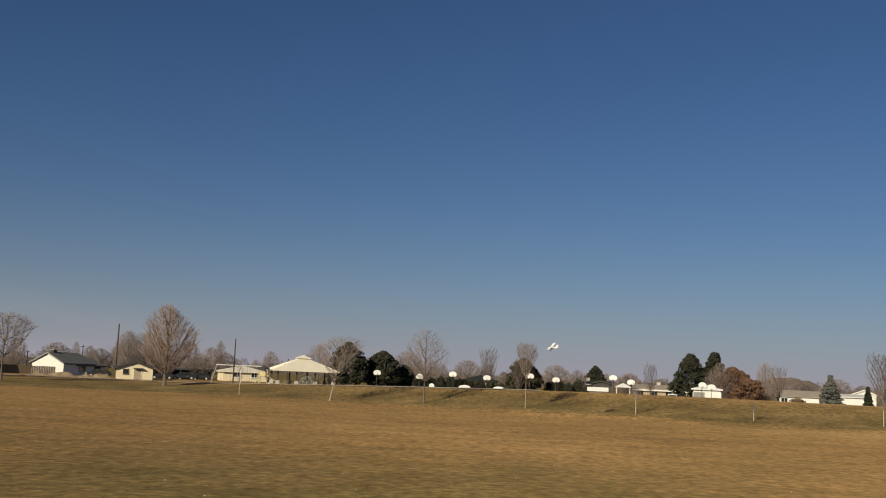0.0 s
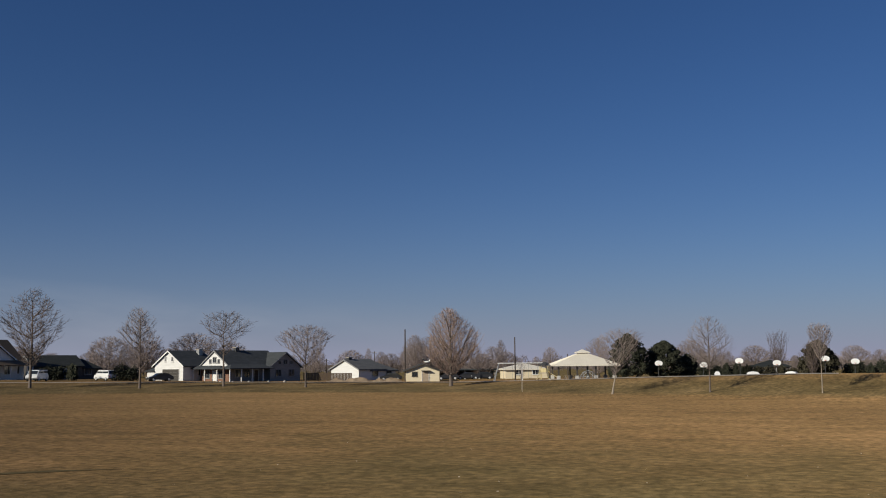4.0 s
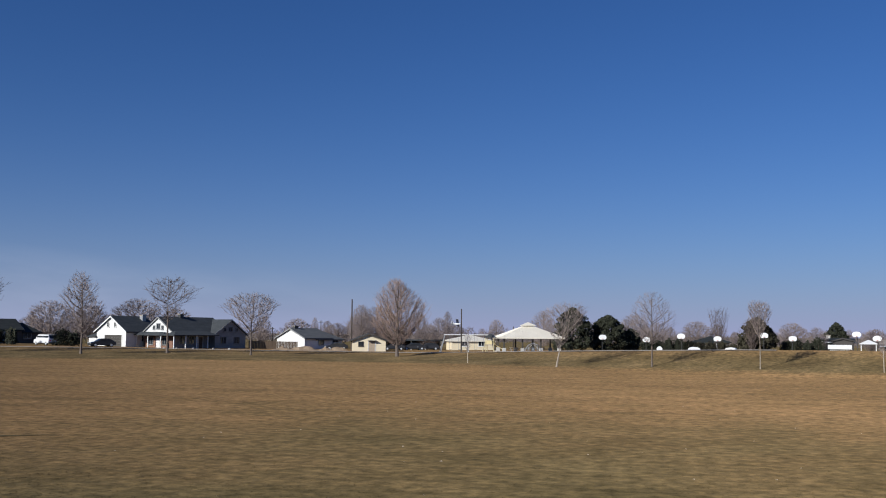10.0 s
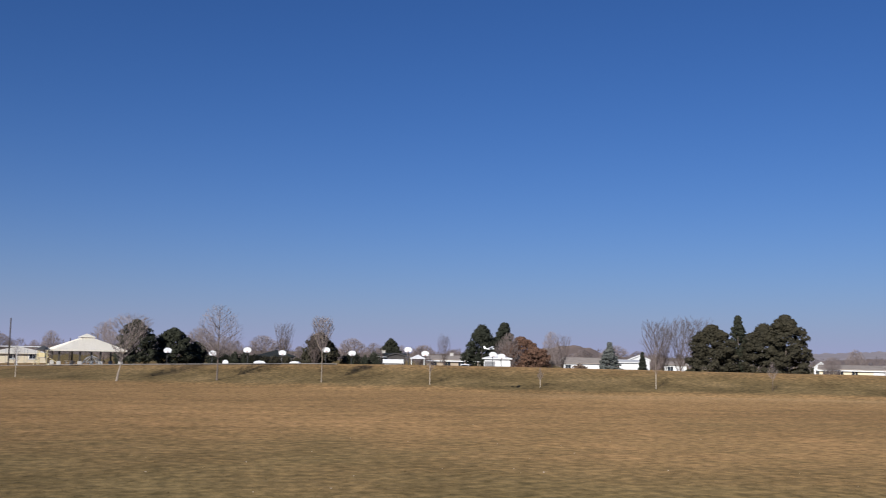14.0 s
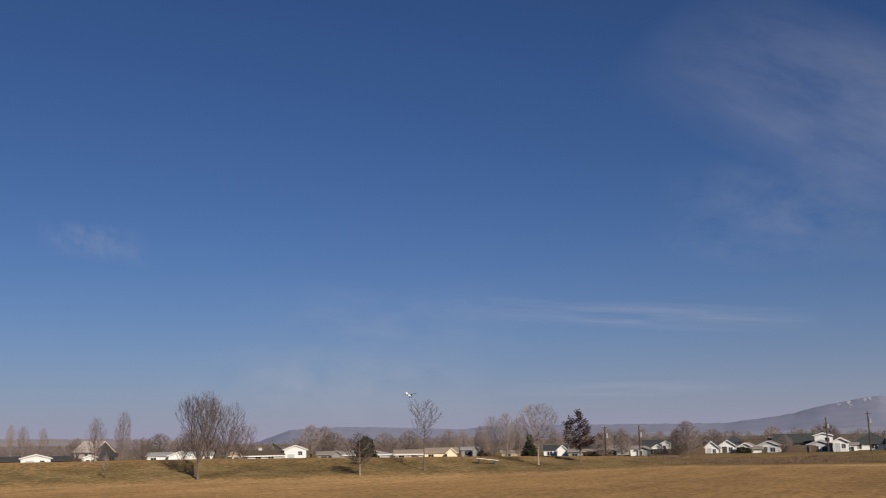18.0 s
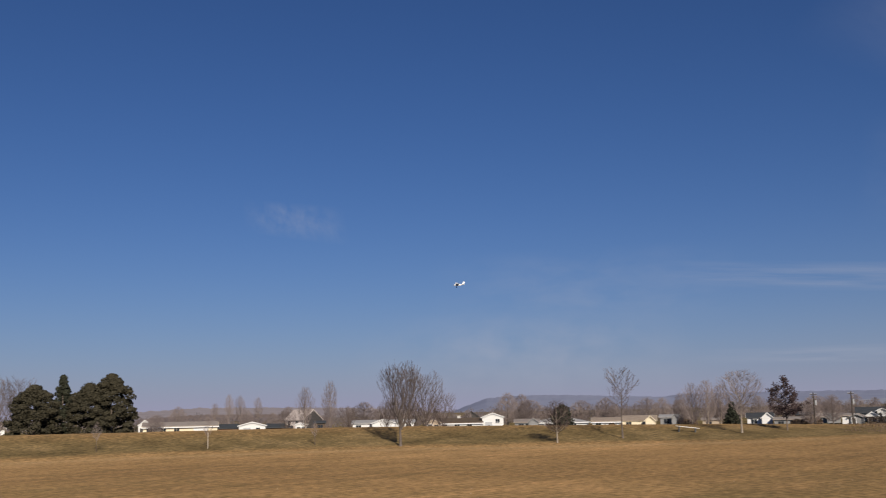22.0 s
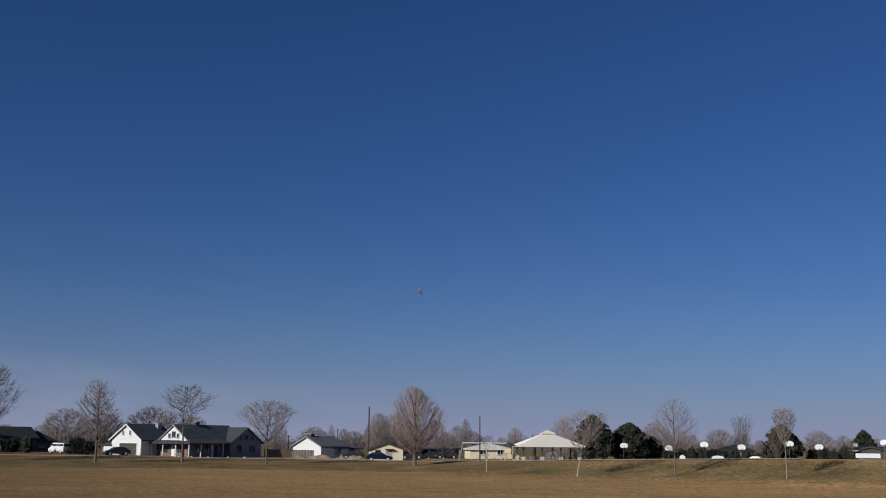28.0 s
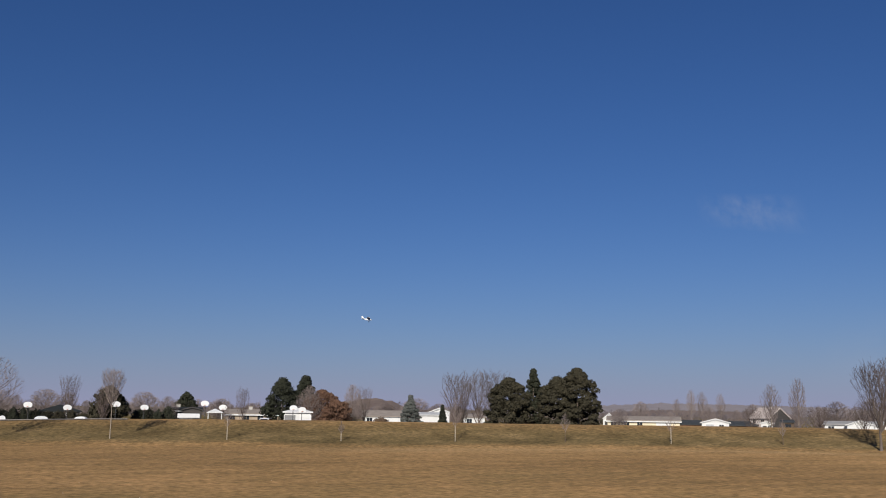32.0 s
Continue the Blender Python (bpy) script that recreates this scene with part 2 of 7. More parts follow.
CAR_WHITE = material("white_car_paint", (0.74, 0.74, 0.73), (0.8, 0.8, 0.79), 0.25, 1, 8, 0, gloss=0.5)
CAR_BLUE = material("dark_blue_car_paint", (0.005, 0.009, 0.026), (0.009, 0.015, 0.04), 0.2, 1, 8, 0, gloss=0.6)
CAR_DARK = material("dark_grey_car_paint", (0.03, 0.03, 0.033), (0.05, 0.05, 0.055), 0.25, 1, 8, 0, gloss=0.5)
RUBBER = material("tyre_rubber", (0.012, 0.012, 0.012), (0.03, 0.03, 0.03), 0.85, 4, 30, 0.1)
ALLOY = material("alloy_wheel", (0.6, 0.6, 0.6), (0.72, 0.72, 0.72), 0.45, 4, 30, 0, metal=0.25)
LAMP_GLASS = material("lamp_lens", (0.6, 0.6, 0.58), (0.7, 0.7, 0.68), 0.15, 4, 30, 0)
RED_GLASS = material("red_lamp_lens", (0.3, 0.01, 0.01), (0.4, 0.02, 0.02), 0.2, 4, 30, 0)
FOAM = material("white_foam", (0.78, 0.78, 0.77), (0.84, 0.84, 0.83), 0.6, 6, 40, 0.02)
DARK_BLUE = material("dark_blue_tone", (0.012, 0.026, 0.1), (0.02, 0.045, 0.15), 0.4, 6, 40, 0.02)
ROCK = material("pale_boulder", (0.3, 0.27, 0.23), (0.52, 0.48, 0.42), 0.9, 1.5, 10, 0.6)
SCRUB = material("dry_brush", (0.1, 0.07, 0.046), (0.27, 0.185, 0.13), 0.95, 1.0, 8, 0)
HILL = material("dry_rangeland_hill", (0.17, 0.12, 0.095), (0.29, 0.215, 0.165), 0.95, 0.012, 0.1, 0)
# distance haze is mixed into the base colours of the far ranges
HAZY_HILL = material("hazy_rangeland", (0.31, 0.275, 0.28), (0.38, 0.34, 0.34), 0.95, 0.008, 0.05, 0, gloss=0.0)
FAR_HILL = material("haze_blue_ridge", (0.222, 0.243, 0.325), (0.275, 0.297, 0.385), 0.98, 0.0015, 0.01, 0, gloss=0.0)
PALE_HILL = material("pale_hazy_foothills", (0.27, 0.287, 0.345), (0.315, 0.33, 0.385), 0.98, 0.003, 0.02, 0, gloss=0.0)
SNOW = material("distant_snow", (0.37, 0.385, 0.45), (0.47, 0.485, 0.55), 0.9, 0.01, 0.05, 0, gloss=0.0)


# ---- helpers for meshes ----
def part(name, bm, mat, parent=None, label=""):
    """Links a bmesh as one mesh object, under a thing or a part."""
    me = bpy.data.meshes.new(name)
    bm.to_mesh(me)
    bm.free()
    me.materials.append(mat)
    ob = new(name, me)
    ob.parent = parent
    if label:
        ob["label"] = label
    return ob


def raw_part(name, verts, faces, mat, parent=None, label=""):
    """The same from lists of places and faces."""
    me = bpy.data.meshes.new(name)
    me.from_pydata(verts, [], faces)
    me.materials.append(mat)
    ob = new(name, me)
    ob.parent = parent
    if label:
        ob["label"] = label
    return ob


def add_box(bm, x0, x1, y0, y1, z0, z1, bevel=0.0):
    v = [bm.verts.new(p) for p in ((x0, y0, z0), (x1, y0, z0), (x1, y1, z0), (x0, y1, z0), (x0, y0, z1), (x1, y0, z1), (x1, y1, z1), (x0, y1, z1))]
    f = [bm.faces.new([v[i] for i in q]) for q in ((3, 2, 1, 0), (4, 5, 6, 7), (0, 1, 5, 4), (1, 2, 6, 5), (2, 3, 7, 6), (3, 0, 4, 7))]
    if bevel:
        bmesh.ops.bevel(bm, geom=list({e for q in f for e in q.edges}), offset=bevel, segments=1, affect="EDGES")
    return bm


def box(*a, bevel=0.0):
    return add_box(bmesh.new(), *a, bevel=bevel)


def add_tube(bm, a, b, r0, r1=None, sides=8):
    """A tapered rod from a to b."""
    a, b = Vector(a), Vector(b)
    r1 = r0 if r1 is None else r1
    q = (b - a).to_track_quat("Z", "Y")
    rings = []
    for p, r in ((a, r0), (b, r1)):
        rings.append([bm.verts.new(p + q @ Vector((r * math.cos(2 * math.pi * i / sides), r * math.sin(2 * math.pi * i / sides), 0))) for i in range(sides)])
    for i in range(sides):
        bm.faces.new((rings[0][i], rings[0][(i + 1) % sides], rings[1][(i + 1) % sides], rings[1][i]))
    bm.faces.new(rings[0][::-1]), bm.faces.new(rings[1])
    return bm


def tube(*a, **k):
    return add_tube(bmesh.new(), *a, **k)


def add_prism(bm, profile, axis, a, b):
    """A closed profile, pushed along x or y from a to b. The profile runs in (other axis, z)."""
    def at(p, s):
        return (s, p[0], p[1]) if axis == "x" else (p[0], s, p[1])
    lo, hi = [bm.verts.new(at(p, a)) for p in profile], [bm.verts.new(at(p, b)) for p in profile]
    k = len(profile)
    for i in range(k):
        bm.faces.new((lo[i], lo[(i + 1) % k], hi[(i + 1) % k], hi[i]))
    bm.faces.new(lo[::-1]), bm.faces.new(hi)
    bmesh.ops.recalc_face_normals(bm, faces=bm.faces[:])
    return bm


def bear(az, d):
    """The plan is laid out round the viewer: degrees to the left of north, and metres."""
    return -d * math.sin(radians(az)), d * math.cos(radians(az))


# Around the viewer, by bearing: the foot of the bank, its crest and the level of the ground behind it.
BEARINGS = (-180, -110, -98, -92, -84, -79, -74, -67, -60, -55, -48, -40, -32, -25, -17, -10, -4, 2, 8, 15, 22, 30, 38, 46, 54, 62, 80, 110, 180)
FOOT = (106, 106, 106, 105.5, 103, 102, 101, 87.5, 84, 83, 84, 82.5, 80.5, 79.5, 78, 79, 80.5, 85.5, 89.5, 98, 103, 106, 112, 113, 121, 123, 120, 110, 110)
CREST_R = (125, 124, 122, 121, 120, 124, 122, 103.5, 94.5, 93.5, 94.5, 93, 91, 90, 88.5, 89.5, 91, 96, 103.5, 122, 126, 128, 132, 130, 130, 130, 128, 125, 125)
CREST_Z = (1, 1.1, 1.15, 1.1, 0.6, 0.1, 0.6, 1.13, 1.35, 1.47, 1.59, 1.65, 1.7, 1.77, 1.86, 1.89, 1.82, 1.52, 1.17, 0.62, 0.72, 0.9, 1.05, 1.3, 1.5, 1.6, 1.2, 1, 1)
BEHIND_Z = (0.0, 0.1, 0.2, 0.0, -1.2, -1.4, -1.5, -1.8, -2.0, -2.1, -2.2, -2.2, -2.0, -1.7, -1.1, -0.8, -0.5, -0.3, -0.1, -0.4, -0.3, 0.1, 0.6, 1.1, 1.6, 1.9, 1.0, 0.5, 0.0)


def ground_z(x, y):
    r, az = math.hypot(x, y), math.degrees(math.atan2(-x, y))
    foot, cr, cz, back = (float(np.interp(az, BEARINGS, q)) for q in (FOOT, CREST_R, CREST_Z, BEHIND_Z))
    wave = 0.05 * math.sin(x * 0.045 + 1) * math.cos(y * 0.05) + 0.03 * math.sin(x * 0.13) * math.sin(y * 0.11)
    keys_r = (0, 3, 15, foot - 9, foot - 2, foot + (cr - foot) * 0.5, cr - 1.5, cr + 2.5, cr + 16, 330, 700, 6000)
    far = -2.0
    keys_z = (1.42, 1.38, 0, 0, 0.07, cz * 0.55, cz * 0.97, cz, back, back, far, far)
    z = float(np.interp(r, keys_r, keys_z))
    return z + (wave * min(1, max(0, (r - 4) / 20)) if r < 340 else 0)


def place(az, d, turn=0.0, z=None, sink=0.0, x=0.0):
    """The pose of a thing at a bearing and distance, facing the viewer, then turned. x: metres to the right."""
    px, py = bear(az, d)
    px, py = px + x * math.cos(radians(az)), py + x * math.sin(radians(az))
    return pose(px, py, (ground_z(px, py) if z is None else z) - sink, 0, 0, az + turn)


def on_bank(az, drop):
    """How far off the ground lies a given number of degrees below the eye."""
    d = float(np.interp(az, BEARINGS, FOOT)) - 12
    while d < 180:
        x, y = bear(az, d)
        if math.degrees(math.atan2(EYE - ground_z(x, y), d)) <= drop:
            break
        d += 0.1
    return d


def stand(az, drop, d, turn=0.0):
    """The pose of a tree on the bank, drawn to scale for d metres."""
    e = on_bank(az, drop)
    return place(az, e, turn) @ Matrix.Scale(e / d, 4)


def ground_sheet():
    azs = [-180 + 4 * i for i in range(18)] + [-108 + i for i in range(190)] + [82 + 4 * i for i in range(25)]
    azs = sorted({a for a in azs if -180 <= a < 180})
    rs = [0.0, 1.5, 3, 5, 8, 11, 15, 19, 23, 28, 34, 40, 47, 54, 61, 68, 74] + [76 + i for i in range(40)] + [116 + 2 * i for i in range(22)] + [162, 170, 180, 190, 205, 220, 240, 265, 295, 330, 380, 450, 550, 700, 1000, 1500, 2300, 3400, 4900]
    verts, faces = [(0, 0, ground_z(0, 0))], []
    for r in rs[1:]:
        for a in azs:
            x, y = bear(a, r)
            verts.append((x, y, ground_z(x, y)))
    k = len(azs)
    for i in range(k):
        faces.append((0, 1 + (i + 1) % k, 1 + i))
    for j in range(len(rs) - 2):
        for i in range(k):
            a, b = 1 + j * k + i, 1 + j * k + (i + 1) % k
            faces.append((a, b, b + k, a + k))
    ob = raw_part("ground", verts, [f[::-1] for f in faces], GRASS)
    green = ob.data.attributes.new("greener", "FLOAT", "POINT")
    bank, worn = ob.data.attributes.new("bank", "FLOAT", "POINT"), ob.data.attributes.new("worn", "FLOAT", "POINT")
    for i, (x, y, z) in enumerate(verts):
        r, az = math.hypot(x, y), math.degrees(math.atan2(-x, y))
        f, c = float(np.interp(az, BEARINGS, FOOT)), float(np.interp(az, BEARINGS, CREST_R))
        wob = 2.2 * noise.noise(Vector((x * 0.06, y * 0.06, 1))) + 1.6 * noise.noise(Vector((x * 0.21, y * 0.21, 4)))
        green.data[i].value = 0.95 * float(np.interp(r + 6 * wob, (18, 44, 190, 240), (1, 0, 0, 1.2)))
        bank.data[i].value = float(np.interp(r + 0.4 * wob, (f - 1.2, f + 0.4, f + 0.6 * (c - f), c - 2, c), (0, 1, 0.9, 0.45, 0.1)))
        worn.data[i].value = 0.8 * math.exp(-((r + wob * 0.4 - f + 4.0) / 1.7) ** 2) * float(np.interp(az, (-100, -84, -80, -62, -20, -12), (1, 1, 0.2, 0.35, 0.3, 0)))
    for p in ob.data.polygons:
        p.use_smooth = True
    return tagged(ob, "dormant straw and olive park turf with a grassy bank", "ground", kind="structure")


ground_sheet()


def strip(name, a0, a1, r0, r1, lift, mat, label, category):
    """A paved band that follows the bank at a distance behind its crest."""
    verts, faces, k = [], [], 90
    for i in range(k + 1):
        az = a0 + (a1 - a0) * i / k
        cr = float(np.interp(az, BEARINGS, CREST_R))
        for r in (cr + r0, cr + (r0 + r1) / 2, cr + r1):
            x, y = bear(az, r)
            verts.append((x, y, ground_z(x, y) + lift + (0.03 if r == cr + (r0 + r1) / 2 else 0)))
    for i in range(k):
        for j in (0, 1):
            a = i * 3 + j
            faces.append((a, a + 3, a + 4, a + 1))
    return tagged(raw_part(name, verts, faces, mat), label, category, kind="structure")


strip("road", 74, 4, 20, 28, 0.03, ASPHALT, "sun-bleached grey asphalt street behind the grassy bank", "road")
strip("pavement", 74, -6, -0.8, 1.8, 0.04, CONCRETE, "pale concrete footpath along the crest of the bank", "footpath")


# ---- trees ----
LAWN = "young trees along the grassy bank"


# Outlines of a crown: how far up it, and how wide there as a share of its greatest half width.
OUTLINES = {
    "oval": ((0, 0.25), (0.15, 0.66), (0.4, 1.0), (0.65, 0.92), (0.85, 0.66), (1, 0.3)),
    "cone": ((0, 0.5), (0.12, 0.86), (0.3, 1.0), (0.55, 0.82), (0.8, 0.55), (1, 0.2)),
    "vase": ((0, 0.12), (0.25, 0.5), (0.55, 0.88), (0.75, 1.0), (0.92, 0.78), (1, 0.4)),
    "round": ((0, 0.35), (0.2, 0.82), (0.45, 1.0), (0.7, 0.9), (0.9, 0.55), (1, 0.2)),
    "fan": ((0, 0.1), (0.3, 0.5), (0.6, 0.85), (0.85, 1.0), (0.95, 0.85), (1, 0.5)),
    "poplar": ((0, 0.3), (0.25, 0.75), (0.5, 1.0), (0.8, 0.8), (1, 0.25)),
    "whip": ((0, 0.3), (0.4, 1.0), (1, 0.2)),
}


class Wood:
    """A leafless tree that fills the outline of its crown: a trunk, limbs, branches and fine shoots, each joined on from below."""

    def __init__(self, seed, outline, height, width, clear, uneven):
        self.rng = random.Random(seed)
        self.seed, self.outline, self.height, self.half, self.clear, self.uneven = seed, OUTLINES[outline], height, width / 2, clear, uneven
        self.groups = {"trunk": ([], []), "twigs": ([], []), "leaves": ([], [])}
        self.nodes, self.reach, self.ways = [], [], []
        self.tips = []
        self.offset = Vector((0, 0, 0))

    def stem(self, group, line, sides):
        """One continuous tapered stem through the places of a line."""
        vs, fs = self.groups.setdefault(group, ([], []))
        base = len(vs)
        for k, (p, r) in enumerate(line):
            d = (line[min(k + 1, len(line) - 1)][0] - line[max(k - 1, 0)][0]).normalized()
            u = d.orthogonal().normalized() if k == 0 else (u - d * u.dot(d)).normalized()
            w = d.cross(u)
            for i in range(sides):
                t = 2 * math.pi * i / sides
                vs.append(p + u * (r * math.cos(t)) + w * (r * math.sin(t)))
        for k in range(len(line) - 1):
            for i in range(sides):
                a, b = base + k * sides + i, base + k * sides + (i + 1) % sides
                fs.append((a, b, b + sides, a + sides))

    def spot(self, edge=False):
        """A place inside the crown, or near its surface."""
        rng = self.rng
        while True:
            u = rng.random()
            wide = float(np.interp(u, [q[0] for q in self.outline], [q[1] for q in self.outline]))
            if rng.random() < wide + 0.12:
                break
        a = rng.uniform(0, 2 * math.pi)
        k = 1 + self.uneven * noise.noise(Vector((1.6 * math.cos(a) + self.seed * 3.1, 1.6 * math.sin(a), 2.6 * u)))
        r = self.half * wide * k * (rng.uniform(0.7, 1.0) if edge else math.sqrt(rng.random()) * rng.choice((1, 1, 1, 1.12)))
        z = self.height * (self.clear + (1 - self.clear) * u * (0.86 + 0.14 * k)) * (1 + rng.gauss(0, 0.015))
        return Vector((r * math.cos(a), r * math.sin(a), z)) + self.offset * (z / self.height)

    def grow(self, group, goal, radius, end, sides, steep, arch, steps, longest=99.0, keep=True, upto=0):
        """A branch to a place, from the part of the tree that reaches it best from below."""
        pts = self.grid[:upto or self.size]
        dx = pts - np.array(goal)
        flat = np.hypot(dx[:, 0], dx[:, 1])
        axis = pts[:, 2:] / self.height * np.array(self.offset[:2])
        out = np.hypot(*(pts[:, :2] - axis).T)
        mine = math.hypot(goal.x - self.offset.x * goal.z / self.height, goal.y - self.offset.y * goal.z / self.height)
        cost = np.sqrt(flat ** 2 + dx[:, 2] ** 2) + 2.2 * np.maximum(0, dx[:, 2] + steep * flat) + 2.5 * np.maximum(0, out - 0.88 * mine)
        i = int(np.argmin(cost))
        p = Vector(pts[i])
        run = goal - p
        if run.length > longest:
            goal = p + run * (longest / run.length)
            run = goal - p
        n = run.length
        if n < 0.02:
            return
        bend = p + Vector((run.x * (0.5 + arch), run.y * (0.5 + arch), run.z * (0.5 - arch)))
        wob = Vector((self.rng.gauss(0, 1), self.rng.gauss(0, 1), self.rng.gauss(0, 1))) * n * 0.035
        r0 = max(min(radius, self.reach[i] * 0.9), min(radius, end))
        line = [(p, r0)]
        for k in range(1, steps + 1):
            t = k / steps
            q = p * (1 - t) ** 2 + bend * (2 * t * (1 - t)) + goal * t ** 2
            if 0 < k < steps:
                q = q + wob * self.rng.uniform(-1, 1)
            line.append((q, r0 + (min(end, r0) - r0) * t))
        self.stem(group, line, sides)
        self.tips.append((goal, (goal - bend).normalized()))
        if keep:
            for (q0, ra), (q1, rb) in zip(line, line[1:]):
                for f in (0.5, 1.0):
                    self.add(q0.lerp(q1, f), ra + (rb - ra) * f)

    def add(self, p, r):
        if self.size >= len(self.grid):
            self.grid = np.concatenate((self.grid, np.zeros_like(self.grid)))
        self.grid[self.size] = p
        self.reach.append(r)
        self.size += 1

    def build_wood(self, trunk, leader, limbs, branches, twigs, shoots, length, fine, steep, arch, lean):
        rng = self.rng
        self.grid, self.size = np.zeros((4096, 3)), 0
        top = self.height * leader
        self.offset = Vector((lean[0] * self.height, lean[1] * self.height, 0))
        line, steps = [], 9
        for k in range(steps + 1):
            t = k / steps
            z = -0.15 + (top + 0.15) * t
            sway = 0.012 * self.height * math.sin(3.1 * t + self.seed)
            line.append((Vector((self.offset.x * z / self.height + sway * t, self.offset.y * z / self.height + sway * 0.6 * t, z)), trunk * (1.25 if k == 0 else 1.0) * (1 - 0.78 * t ** 1.1)))
        self.stem("trunk", line, 8)
        for (a, ra), (b, rb) in zip(line, line[1:]):
            for f in (0.25, 0.5, 0.75, 1.0):
                p = a.lerp(b, f)
                if p.z > self.height * self.clear * 0.8:
                    self.add(p, ra + (rb - ra) * f)
        woody = self.size
        goals = sorted((self.spot(True) for _ in range(limbs)), key=lambda q: q.z)
        for i, g in enumerate(goals):
            self.grow("limb%d" % i if self.split else "twigs", g, trunk * 0.46, fine * 2.0, 5, steep * 1.2, arch, 5, upto=woody)
        for _ in range(branches):
            self.grow("twigs", self.spot(rng.random() < 0.4), trunk * 0.17 + fine, fine * 1.6, 3, steep, arch * 0.7, 3)
        for _ in range(twigs):
            self.grow("twigs", self.spot(rng.random() < 0.3), fine * 2.1, fine * 1.2, 3, steep * 0.8, arch * 0.5, 2, length * 2.4)
        for _ in range(int(shoots * 1.5)):
            self.grow("twigs", self.spot(rng.random() < 0.25), fine * 1.25, fine * 0.7, 3, steep * 0.6, 0.0, 1, length * rng.uniform(0.6, 1.3), False)

    def leaf_out(self, count, size):
        vs, fs = self.groups["leaves"]
        rng = self.rng
        for _ in range(count):
            p, w = rng.choice(self.tips)
            p = p - w * rng.uniform(0, 0.5) + Vector((rng.gauss(0, 0.12), rng.gauss(0, 0.12), rng.gauss(0, 0.12)))
            u = Vector((rng.gauss(0, 1), rng.gauss(0, 1), rng.gauss(0, 1))).normalized()
            v = u.orthogonal().normalized() * size * rng.uniform(0.6, 1.2)
            u = u * size * rng.uniform(0.6, 1.3)
            k = len(vs)
            vs.extend((p - u, p - v * 0.6, p + u, p + v * 0.6))
            fs.append((k, k + 1, k + 2, k + 3))

    def build(self, name, label, group, bark, twig, leaf=None):
        root = tagged(new(name), label, "tree", group)
        for g, (vs, fs) in self.groups.items():
            mat = {"twigs": twig, "leaves": leaf}.get(g, bark)
            if vs and mat is not None:
                raw_part({"twigs": "crown", "leaves": "foliage", "trunk": "trunk"}.get(g, "limb"), vs, fs, mat, root)
        return root


def tree(seed, outline, height, width, label, trunk=0.11, bark=None, twig=None, leaf=None, leaves=0, size=0.08, lean=(0, 0), group="", clear=0.25, leader=0.93, limbs=16, branches=90, twigs=420, shoots=1800, length=0.6, fine=0.008, steep=0.7, arch=0.06, uneven=0.35):
    w = Wood(seed, outline, height, width, clear, uneven)
    w.split = group == LAWN
    w.build_wood(trunk, leader, limbs, branches, twigs, shoots, length, fine, steep, arch, lean)
    if leaves:
        w.leaf_out(leaves, size)
    return w.build("tree", label, group, bark or BARK, twig or TWIG, leaf)


